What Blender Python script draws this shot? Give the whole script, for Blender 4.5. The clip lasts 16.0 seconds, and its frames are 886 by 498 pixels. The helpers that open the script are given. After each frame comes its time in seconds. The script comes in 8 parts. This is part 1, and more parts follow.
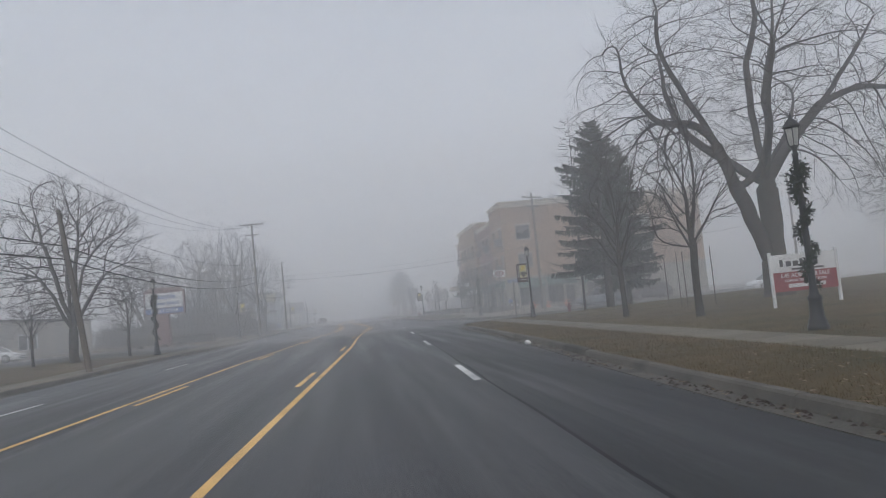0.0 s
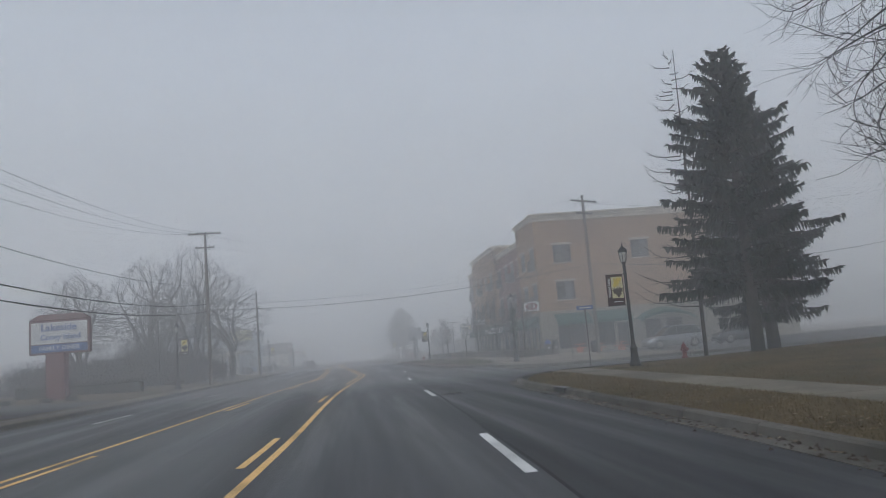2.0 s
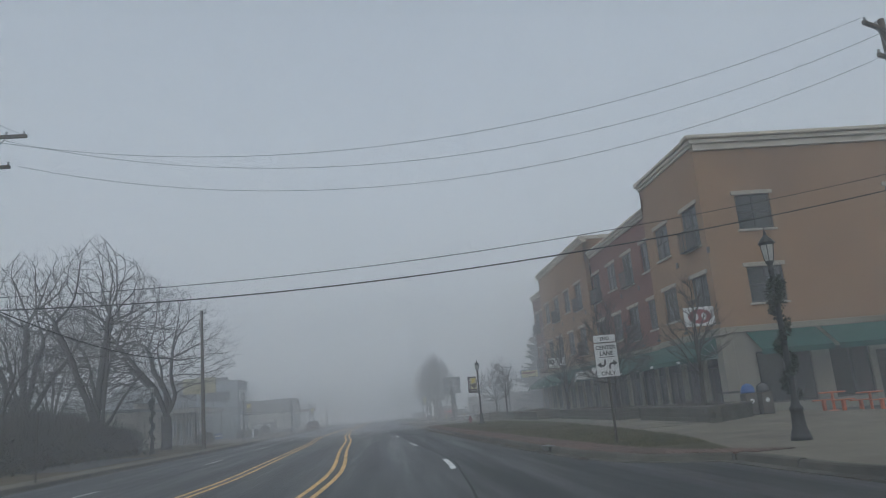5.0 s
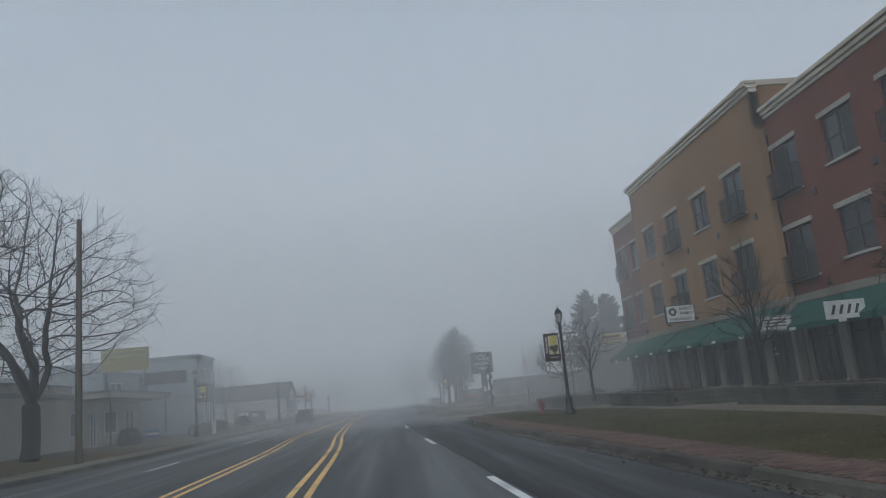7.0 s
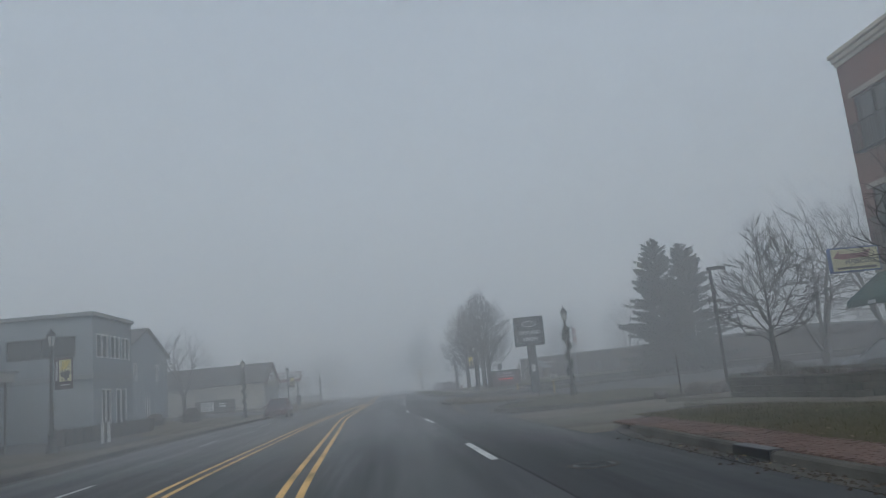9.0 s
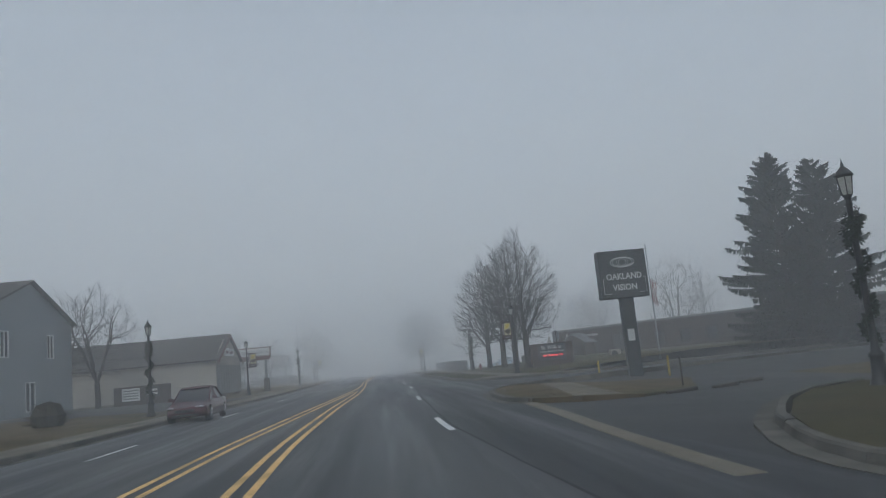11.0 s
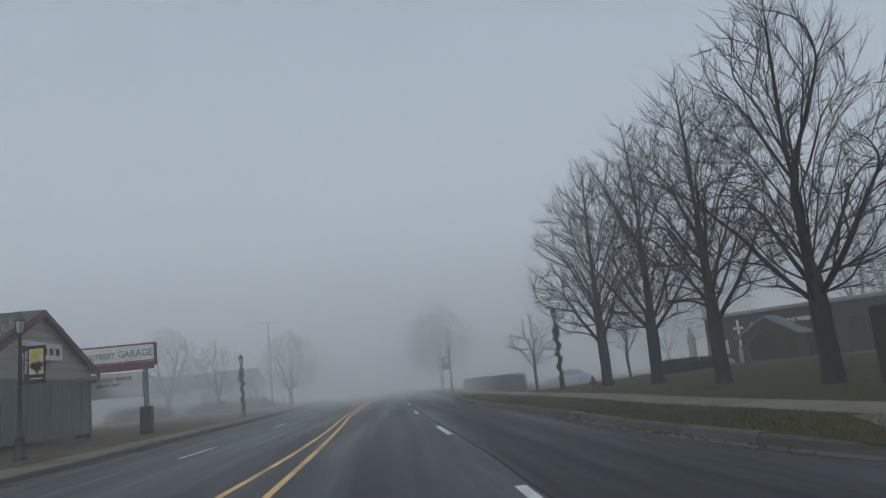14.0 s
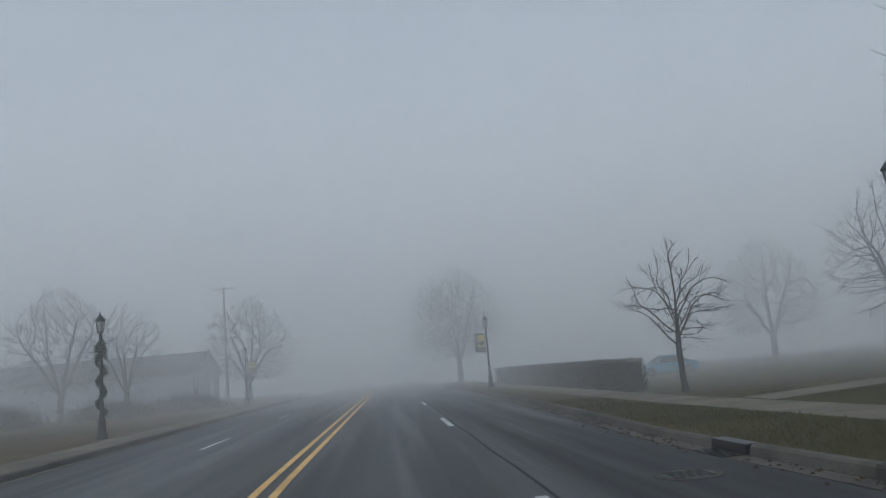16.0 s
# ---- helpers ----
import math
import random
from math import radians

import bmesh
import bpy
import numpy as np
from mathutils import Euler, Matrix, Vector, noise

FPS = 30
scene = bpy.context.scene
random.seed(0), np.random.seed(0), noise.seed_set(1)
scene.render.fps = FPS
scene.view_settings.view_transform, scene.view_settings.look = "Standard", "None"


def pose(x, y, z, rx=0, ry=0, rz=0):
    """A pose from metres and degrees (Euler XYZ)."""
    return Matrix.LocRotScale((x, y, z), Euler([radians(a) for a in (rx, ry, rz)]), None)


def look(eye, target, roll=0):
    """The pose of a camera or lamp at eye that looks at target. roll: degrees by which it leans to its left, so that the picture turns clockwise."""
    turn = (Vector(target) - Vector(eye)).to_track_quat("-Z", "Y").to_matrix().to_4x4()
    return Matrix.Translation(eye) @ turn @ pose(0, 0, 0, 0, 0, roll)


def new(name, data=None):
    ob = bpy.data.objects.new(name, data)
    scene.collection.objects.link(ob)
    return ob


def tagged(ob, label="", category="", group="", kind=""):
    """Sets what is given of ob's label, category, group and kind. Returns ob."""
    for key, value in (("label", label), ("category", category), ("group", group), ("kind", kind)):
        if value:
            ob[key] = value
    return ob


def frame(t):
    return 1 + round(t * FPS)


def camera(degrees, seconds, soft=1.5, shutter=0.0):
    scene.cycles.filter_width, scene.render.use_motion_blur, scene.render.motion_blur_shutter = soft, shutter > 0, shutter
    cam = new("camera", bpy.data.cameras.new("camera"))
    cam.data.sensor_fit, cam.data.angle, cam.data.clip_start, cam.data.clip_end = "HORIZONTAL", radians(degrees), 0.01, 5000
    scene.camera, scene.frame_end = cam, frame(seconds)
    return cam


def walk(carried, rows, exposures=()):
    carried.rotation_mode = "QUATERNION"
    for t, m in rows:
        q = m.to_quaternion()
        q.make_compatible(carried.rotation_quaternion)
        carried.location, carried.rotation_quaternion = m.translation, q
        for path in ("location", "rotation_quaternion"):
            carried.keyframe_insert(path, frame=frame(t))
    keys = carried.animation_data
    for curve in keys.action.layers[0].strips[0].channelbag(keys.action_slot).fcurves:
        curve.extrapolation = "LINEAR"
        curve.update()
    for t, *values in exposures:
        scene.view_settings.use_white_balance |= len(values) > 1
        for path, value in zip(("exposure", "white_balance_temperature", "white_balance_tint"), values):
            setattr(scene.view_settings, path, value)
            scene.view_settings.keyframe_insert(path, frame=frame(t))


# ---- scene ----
cam = camera(61.5, 16.0, soft=1.0, shutter=0.05)
PATH = [
    (0, (-1.097, 5.944, 1.5), (-0.852, 7.923, 1.651), -5.7),
    (0.5, (-0.813, 11.045, 1.497), (-0.558, 13.021, 1.671), -6.0),
    (1, (-0.61, 16.349, 1.507), (-0.348, 18.321, 1.711), -6.0),
    (1.5, (-0.403, 21.672, 1.521), (-0.141, 23.642, 1.748), -5.8),
    (2, (-0.193, 27.334, 1.434), (0.062, 29.3, 1.7), -4.9),
    (2.5, (-0.086, 33.041, 1.517), (0.163, 35.002, 1.823), -4.4),
    (3, (0.295, 38.992, 1.54), (0.527, 40.949, 1.878), -4.3),
    (3.2, (0.533, 41.359, 1.567), (0.756, 43.314, 1.921), -4.6),
    (5.3, (1.93, 67.004, 1.511), (2.107, 68.952, 1.932), -5.1),
    (5.5, (1.98, 69.541, 1.562), (2.151, 71.49, 1.978), -5.2),
    (6, (1.956, 75.96, 1.558), (2.121, 77.911, 1.963), -5.3),
    (6.5, (1.554, 82.343, 1.496), (1.724, 84.296, 1.891), -5.4),
    (7, (1.403, 88.846, 1.465), (1.566, 90.801, 1.852), -5.4),
    (7.5, (1.212, 95.34, 1.456), (1.368, 97.301, 1.817), -5.1),
    (8, (0.931, 102.0, 1.506), (1.087, 103.963, 1.857), -5.5),
    (8.5, (0.514, 108.525, 1.424), (0.675, 110.488, 1.776), -5.6),
    (9, (0.251, 115.279, 1.513), (0.419, 117.241, 1.862), -5.7),
    (9.2, (0.156, 117.974, 1.554), (0.327, 119.936, 1.904), -5.9),
    (11.3, (-0.454, 145.166, 1.457), (-0.267, 147.136, 1.751), -5.7),
    (11.5, (-0.563, 147.907, 1.421), (-0.369, 149.875, 1.718), -6.8),
    (12, (-0.579, 154.862, 1.432), (-0.39, 156.831, 1.728), -6.8),
    (12.5, (-0.463, 161.915, 1.396), (-0.28, 163.883, 1.702), -6.6),
    (13, (-0.293, 169.124, 1.367), (-0.116, 171.089, 1.692), -6.6),
    (13.5, (-0.112, 176.537, 1.518), (0.062, 178.501, 1.854), -6.3),
    (14, (-0.077, 184.0, 1.367), (0.093, 185.962, 1.714), -5.8),
    (14.5, (-0.137, 191.449, 1.399), (0.034, 193.413, 1.739), -5.4),
    (15, (-0.347, 199.096, 1.537), (-0.175, 201.061, 1.866), -5.4),
    (15.5, (-0.516, 206.685, 1.494), (-0.342, 208.65, 1.82), -5.3),
    (16, (-0.66, 214.245, 1.532), (-0.481, 216.21, 1.854), -5.3),
]
walk(cam, [(t, look(eye, target, roll)) for t, eye, target, roll in PATH],
     exposures=((0.0, 1.12, 5850, 7), (0.6, 0.98, 5820, 7), (2.2, 0.97, 5720, 4.5), (3.2, 0.84, 5660, 3.5), (5.5, 0.85, 5560, 0.6), (9.2, 0.84, 5540, 0.6), (11.5, 0.79, 5540, 1.0), (16.0, 0.78, 5540, 1.2)))

# ---- sky, sun and fog ----
world = bpy.data.worlds.new("sky")
scene.world = world
world.use_nodes = True
sky = world.node_tree.nodes.new("ShaderNodeTexSky")
sky.sky_type, sky.sun_disc = "NISHITA", False
sky.sun_elevation, sky.sun_rotation = radians(48), radians(200)
sky.air_density, sky.dust_density, sky.ozone_density = 1.0, 5.0, 1.0
bg = world.node_tree.nodes["Background"]
bg.inputs["Strength"].default_value = 0.06
world.node_tree.links.new(sky.outputs[0], bg.inputs["Color"])
sun = new("sun", bpy.data.lights.new("sun", "SUN"))
sun.data.energy, sun.data.angle, sun.data.color = 1.5, radians(60), (1.0, 0.97, 0.93)
sun.matrix_world = look((-40, -60, 50), (0, 0, 0))
FOG_BASE, FOG_HIGH, FOG_BANK = 0.0045, 0.009, 0.055    # thin near the ground, thicker overhead and in banks placed to fit the camera's path
scene.cycles.volume_bounces, scene.cycles.max_bounces = 8, 12

# ---- materials ----


def mat_nodes(name, color=(0.5, 0.5, 0.5), rough=0.7, metal=0.0, spec=0.5):
    m = bpy.data.materials.new(name)
    m.use_nodes = True
    b = m.node_tree.nodes["Principled BSDF"]
    b.inputs["Base Color"].default_value = (*color, 1)
    b.inputs["Roughness"].default_value = rough
    b.inputs["Metallic"].default_value = metal
    b.inputs["Specular IOR Level"].default_value = spec
    return m, m.node_tree, b


DIMMING = 0.76       # scales most base colours down, to offset the light that the fog adds


def dimmed(c, k=DIMMING):
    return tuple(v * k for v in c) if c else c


def varied(name, c1, c2, scale=1.0, fine=30.0, rough=0.8, bump=0.3, bump_scale=None, stretch=(1, 1, 1), c3=None, metal=0.0,
           per_piece=0.0, bump_dist=0.02, dim=True):
    """Two colours mixed by coarse and fine noise, an optional third in stains, and a fine relief."""
    # base colours darkened here against the fog's brightening
    if dim:
        c1, c2, c3 = dimmed(c1), dimmed(c2), dimmed(c3)
    m, nt, b = mat_nodes(name, c1, rough, metal, 0.5 if metal or rough < 0.55 else 0.18)
    mp = nt.nodes.new("ShaderNodeMapping")
    mp.inputs["Scale"].default_value = stretch
    geo = nt.nodes.new("ShaderNodeNewGeometry")
    nt.links.new(geo.outputs["Position"], mp.inputs["Vector"])
    n1, n2 = nt.nodes.new("ShaderNodeTexNoise"), nt.nodes.new("ShaderNodeTexNoise")
    n1.inputs["Scale"].default_value, n2.inputs["Scale"].default_value = scale, fine
    n1.inputs["Detail"].default_value, n2.inputs["Detail"].default_value = 6, 3
    for n in (n1, n2):
        nt.links.new(mp.outputs[0], n.inputs["Vector"])
    add = nt.nodes.new("ShaderNodeMath")
    add.operation = "ADD"
    half = nt.nodes.new("ShaderNodeMath")
    half.operation = "MULTIPLY"
    half.inputs[1].default_value = 0.5
    nt.links.new(n1.outputs[0], add.inputs[0])
    nt.links.new(n2.outputs[0], add.inputs[1])
    nt.links.new(add.outputs[0], half.inputs[0])
    ramp = nt.nodes.new("ShaderNodeValToRGB")
    ramp.color_ramp.elements[0].position, ramp.color_ramp.elements[1].position = 0.38, 0.62
    ramp.color_ramp.elements[0].color, ramp.color_ramp.elements[1].color = (*c1, 1), (*c2, 1)
    nt.links.new(half.outputs[0], ramp.inputs[0])
    last = ramp.outputs[0]
    if c3:
        n3 = nt.nodes.new("ShaderNodeTexNoise")
        n3.inputs["Scale"].default_value, n3.inputs["Detail"].default_value = scale * 0.37, 4
        nt.links.new(mp.outputs[0], n3.inputs["Vector"])
        r3 = nt.nodes.new("ShaderNodeValToRGB")
        r3.color_ramp.elements[0].position, r3.color_ramp.elements[1].position = 0.52, 0.68
        nt.links.new(n3.outputs[0], r3.inputs[0])
        mix = nt.nodes.new("ShaderNodeMix")
        mix.data_type = "RGBA"
        mix.inputs[7].default_value = (*c3, 1)
        nt.links.new(r3.outputs[0], mix.inputs[0])
        nt.links.new(last, mix.inputs[6])
        last = mix.outputs[2]
    if per_piece:
        info = nt.nodes.new("ShaderNodeObjectInfo")
        hsv = nt.nodes.new("ShaderNodeHueSaturation")
        mr = nt.nodes.new("ShaderNodeMapRange")
        mr.inputs["To Min"].default_value, mr.inputs["To Max"].default_value = 1 - per_piece, 1 + per_piece
        nt.links.new(info.outputs["Random"], mr.inputs["Value"])
        nt.links.new(mr.outputs[0], hsv.inputs["Value"])
        nt.links.new(last, hsv.inputs["Color"])
        last = hsv.outputs[0]
    nt.links.new(last, b.inputs["Base Color"])
    if bump:
        bp = nt.nodes.new("ShaderNodeBump")
        bp.inputs["Strength"].default_value, bp.inputs["Distance"].default_value = bump, bump_dist
        src = n2
        if bump_scale:
            src = nt.nodes.new("ShaderNodeTexNoise")
            src.inputs["Scale"].default_value, src.inputs["Detail"].default_value = bump_scale, 5
            nt.links.new(mp.outputs[0], src.inputs["Vector"])
        nt.links.new(src.outputs[0], bp.inputs["Height"])
        nt.links.new(bp.outputs[0], b.inputs["Normal"])
    return m


def brick_mat(name, c1, c2, mortar, axis="y"):
    c1, c2, mortar = dimmed(c1), dimmed(c2), dimmed(mortar)
    m, nt, b = mat_nodes(name, c1, 0.85, 0.0, 0.18)
    geo = nt.nodes.new("ShaderNodeNewGeometry")
    sep, comb = nt.nodes.new("ShaderNodeSeparateXYZ"), nt.nodes.new("ShaderNodeCombineXYZ")
    nt.links.new(geo.outputs["Position"], sep.inputs[0])
    add = nt.nodes.new("ShaderNodeMath")
    nt.links.new(sep.outputs[0], add.inputs[0])
    nt.links.new(sep.outputs[1], add.inputs[1])
    nt.links.new(add.outputs[0], comb.inputs[0])
    nt.links.new(sep.outputs[2], comb.inputs[1])
    br = nt.nodes.new("ShaderNodeTexBrick")
    br.inputs["Scale"].default_value = 1.0
    br.inputs["Brick Width"].default_value, br.inputs["Row Height"].default_value = 0.21, 0.075
    br.inputs["Mortar Size"].default_value = 0.008
    br.inputs["Color1"].default_value, br.inputs["Color2"].default_value, br.inputs["Mortar"].default_value = (*c1, 1), (*c2, 1), (*mortar, 1)
    nt.links.new(comb.outputs[0], br.inputs["Vector"])
    n = nt.nodes.new("ShaderNodeTexNoise")
    n.inputs["Scale"].default_value, n.inputs["Detail"].default_value = 0.5, 5
    nt.links.new(geo.outputs["Position"], n.inputs["Vector"])
    mr = nt.nodes.new("ShaderNodeMapRange")
    mr.inputs["To Min"].default_value, mr.inputs["To Max"].default_value = 0.75, 1.25
    nt.links.new(n.outputs[0], mr.inputs["Value"])
    hsv = nt.nodes.new("ShaderNodeHueSaturation")
    nt.links.new(br.outputs["Color"], hsv.inputs["Color"])
    nt.links.new(mr.outputs[0], hsv.inputs["Value"])
    nt.links.new(hsv.outputs[0], b.inputs["Base Color"])
    bp = nt.nodes.new("ShaderNodeBump")
    bp.inputs["Strength"].default_value, bp.inputs["Distance"].default_value, bp.invert = 0.5, 0.01, True
    nt.links.new(br.outputs["Fac"], bp.inputs["Height"])
    nt.links.new(bp.outputs[0], b.inputs["Normal"])
    return m


def plain(name, c, rough=0.6, metal=0.0, fine=25, amount=0.18):
    lo = tuple(v * (1 - amount) for v in c)
    hi = tuple(min(1, v * (1 + amount)) for v in c)
    return varied(name, lo, hi, 1.3, fine, rough, 0.1, metal=metal, dim=False)


def glass_mat(name, tint=(0.36, 0.38, 0.39)):
    m, nt, b = mat_nodes(name, tint, 0.03)
    b.inputs["Transmission Weight"].default_value = 0.9
    b.inputs["IOR"].default_value = 1.2
    return m


ASPHALT = varied("asphalt", (0.04968, 0.05106, 0.05382), (0.09936, 0.1007, 0.1035), 0.6, 60, 0.6, 0.5, 140, (1, 0.05, 1), (0.1588, 0.1601, 0.1615), bump_dist=0.006)
ASPHALT_DARK = varied("asphalt_dark", (0.02726, 0.02861, 0.02998), (0.05451, 0.05587, 0.0586), 0.7, 60, 0.62, 0.5, 140, (1, 0.05, 1), (0.1158, 0.1172, 0.12), bump_dist=0.006)
ASPHALT_OLD = varied("asphalt_old", (0.05156, 0.05156, 0.05156), (0.0825, 0.0825, 0.08063), 0.5, 40, 0.8, 0.5, 90, c3=(0.05625, 0.05625, 0.05625), bump_dist=0.01)


def damp_streaks(m, low, high, tint):
    """Long moist and dry streaks that run along the lanes: they change gloss, and darken the stone where it is moist.
    """
    nt = m.node_tree
    b = nt.nodes["Principled BSDF"]
    geo, mp = nt.nodes.new("ShaderNodeNewGeometry"), nt.nodes.new("ShaderNodeMapping")
    mp.inputs["Scale"].default_value = (1.1, 0.035, 1)
    nt.links.new(geo.outputs["Position"], mp.inputs["Vector"])
    n = nt.nodes.new("ShaderNodeTexNoise")
    n.inputs["Scale"].default_value, n.inputs["Detail"].default_value, n.inputs["Roughness"].default_value = 1.0, 5, 0.6
    nt.links.new(mp.outputs[0], n.inputs["Vector"])
    gloss, shade = nt.nodes.new("ShaderNodeMapRange"), nt.nodes.new("ShaderNodeMapRange")
    for node, a, z in ((gloss, low, high), (shade, 1 - tint, 1 + tint)):
        node.inputs["From Min"].default_value, node.inputs["From Max"].default_value = 0.35, 0.65
        node.inputs["To Min"].default_value, node.inputs["To Max"].default_value = a, z
        nt.links.new(n.outputs[0], node.inputs["Value"])
    nt.links.new(gloss.outputs[0], b.inputs["Roughness"])
    hsv = nt.nodes.new("ShaderNodeHueSaturation")
    nt.links.new(b.inputs["Base Color"].links[0].from_socket, hsv.inputs["Color"])
    nt.links.new(shade.outputs[0], hsv.inputs["Value"])
    nt.links.new(hsv.outputs[0], b.inputs["Base Color"])


damp_streaks(ASPHALT, 0.42, 0.75, 0.24)
damp_streaks(ASPHALT_DARK, 0.45, 0.8, 0.22)
SEAM = plain("seam_tar", (0.016, 0.016, 0.017), 0.75)
CONCRETE = varied("concrete", (0.165, 0.145, 0.108), (0.24, 0.212, 0.162), 0.8, 45, 0.85, 0.35, 90, c3=(0.135, 0.118, 0.09), per_piece=0.1)
KERB = varied("kerb_concrete", (0.09274, 0.08618, 0.07138), (0.1623, 0.1502, 0.1261), 1.6, 40, 0.9, 0.5, 60, c3=(0.06953, 0.06492, 0.05379), per_piece=0.2)
GRASS = varied("grass", (0.08118, 0.06061, 0.02381), (0.1516, 0.1082, 0.04546), 0.55, 22, 0.95, 0.8, 60, c3=(0.05953, 0.05953, 0.02165), bump_dist=0.04)
GREEN = varied("green_grass", (0.0546, 0.04972, 0.0156), (0.1053, 0.08873, 0.03023), 0.5, 22, 0.95, 0.8, 60, c3=(0.09262, 0.0702, 0.0273), bump_dist=0.04)
SOIL = varied("soil", (0.045, 0.03375, 0.0225), (0.0825, 0.06, 0.04125), 1.5, 30, 0.95, 0.8, 40, bump_dist=0.03)
BLADE = varied("grass_blade", (0.085, 0.06587, 0.02337), (0.1913, 0.1381, 0.05313), 0.5, 9, 0.8, 0)
BLADE_GREEN = varied("green_blade", (0.04387, 0.0507, 0.0117), (0.0975, 0.09165, 0.02535), 0.5, 9, 0.8, 0)
LEAF = varied("fallen_leaf", (0.13, 0.085, 0.045), (0.32, 0.25, 0.16), 3, 12, 0.8, 0)
YELLOW = varied("yellow_paint", (0.66, 0.41, 0.14), (0.84, 0.56, 0.22), 1.0, 40, 0.7, 0.2, c3=(0.4, 0.26, 0.1), dim=False)
WHITE_LINE = varied("white_paint", (0.6, 0.6, 0.58), (0.78, 0.78, 0.76), 1.0, 40, 0.7, 0.2, c3=(0.42, 0.42, 0.41), dim=False)
STUCCO = varied("tan_stucco", (0.31, 0.185, 0.094), (0.375, 0.23, 0.12), 0.4, 30, 0.9, 0.35, 60, c3=(0.27, 0.16, 0.084))
REDBRICK = brick_mat("red_brick", (0.18, 0.055, 0.036), (0.23, 0.075, 0.05), (0.18, 0.105, 0.08))
DARKBRICK = brick_mat("brown_brick", (0.052, 0.032, 0.023), (0.074, 0.046, 0.033), (0.07, 0.055, 0.045))
STONE = varied("cream_stone", (0.27, 0.25, 0.2), (0.36, 0.335, 0.275), 0.7, 30, 0.85, 0.3, 40, c3=(0.21, 0.19, 0.15))
CORNICE = plain("cornice_paint", (0.5, 0.45, 0.37), 0.7)
LINTEL = plain("lintel_stone", (0.36, 0.335, 0.29), 0.8)
BRONZE = plain("window_frame", (0.022, 0.022, 0.024), 0.4)
GLASS = glass_mat("window_glass")
CURTAIN = plain("white_blind", (0.5, 0.51, 0.5), 0.9)
# near-black colour stands in for the shade inside unlit rooms
ROOM_SHADE = plain("room_shade", (0.03, 0.03, 0.03), 0.9)
AWNING = varied("green_canvas", (0.012, 0.07, 0.055), (0.022, 0.105, 0.085), 0.8, 25, 0.8, 0.3)
IRON = plain("black_iron", (0.018, 0.019, 0.02), 0.45, 0.3)
STEEL = plain("galvanised_steel", (0.32, 0.33, 0.34), 0.45, 0.7)
RUST = plain("brown_steel_post", (0.07, 0.06, 0.05), 0.7)
BARK = varied("bark", (0.032, 0.028, 0.024), (0.07, 0.06, 0.05), 2.0, 18, 0.95, 1.0, 30, (3, 3, 0.6), bump_dist=0.03)
TWIG = varied("twig_bark", (0.026, 0.021, 0.018), (0.05, 0.041, 0.034), 2.0, 10, 0.9, 0)
NEEDLE = varied("spruce_needle", (0.008, 0.016, 0.009), (0.022, 0.034, 0.019), 0.9, 8, 0.7, 0)
GARLAND = varied("garland_green", (0.01, 0.02, 0.01), (0.03, 0.045, 0.022), 5, 20, 0.8, 0)
POLEWOOD = varied("pole_wood", (0.11, 0.09, 0.07), (0.18, 0.15, 0.12), 1.2, 20, 0.9, 0.6, 30, (4, 4, 0.5))
LANTERN = plain("frosted_glass", (0.42, 0.42, 0.39), 0.35)
MAROON = plain("maroon_cloth", (0.045, 0.016, 0.016), 0.85)
CREAM = plain("cream_cloth", (0.62, 0.58, 0.36), 0.85)
LEAFYELLOW = plain("yellow_print", (0.62, 0.5, 0.08), 0.85)
LEAFBROWN = plain("brown_print", (0.07, 0.045, 0.025), 0.85)
WHITE = plain("white_enamel", (0.62, 0.62, 0.61), 0.5)
BLACK = plain("black_print", (0.015, 0.015, 0.015), 0.5)
RED = plain("hydrant_red", (0.16, 0.016, 0.018), 0.4)
SIGNRED = plain("sign_red", (0.22, 0.025, 0.032), 0.5)
BLUE = plain("sign_blue", (0.02, 0.09, 0.3), 0.5)
SILVER = plain("silver_paint", (0.2, 0.21, 0.22), 0.3, 0.6)
CARWHITE = plain("car_white", (0.72, 0.72, 0.72), 0.3)
CARDARK = plain("car_dark", (0.03, 0.03, 0.035), 0.25)
CARMAROON = plain("car_maroon", (0.075, 0.022, 0.028), 0.25)
CARBLUE = plain("car_blue", (0.1, 0.25, 0.36), 0.3)
RUBBER = plain("rubber", (0.018, 0.018, 0.018), 0.8)
CHROME = plain("chrome", (0.6, 0.6, 0.6), 0.2, 1.0)
CARGLASS = plain("car_glass", (0.02, 0.022, 0.025), 0.08)
SIDING = varied("grey_siding", (0.27, 0.3, 0.32), (0.34, 0.37, 0.39), 0.5, 20, 0.8, 0.2)
CREAMWALL = varied("cream_wall", (0.46, 0.43, 0.37), (0.55, 0.52, 0.46), 0.5, 20, 0.85, 0.2, c3=(0.38, 0.36, 0.31))
WHITEWALL = varied("white_wall", (0.44, 0.41, 0.36), (0.54, 0.5, 0.44), 0.5, 20, 0.85, 0.2, c3=(0.33, 0.32, 0.3))
SHINGLE = varied("roof_shingle", (0.07, 0.062, 0.055), (0.11, 0.1, 0.09), 1.2, 14, 0.95, 0.6, 18)
REDTRIM = plain("red_trim", (0.14, 0.052, 0.05), 0.6)
GREYMETAL = plain("grey_metal_panel", (0.19, 0.2, 0.2), 0.6)
SIGNDARK = plain("dark_sign_face", (0.035, 0.04, 0.045), 0.5)
YELLOWSIGN = plain("yellow_sign_face", (0.42, 0.3, 0.06), 0.6)
HEDGE = varied("hedge_leaf", (0.035, 0.03, 0.02), (0.07, 0.06, 0.035), 1.5, 8, 0.9, 0)
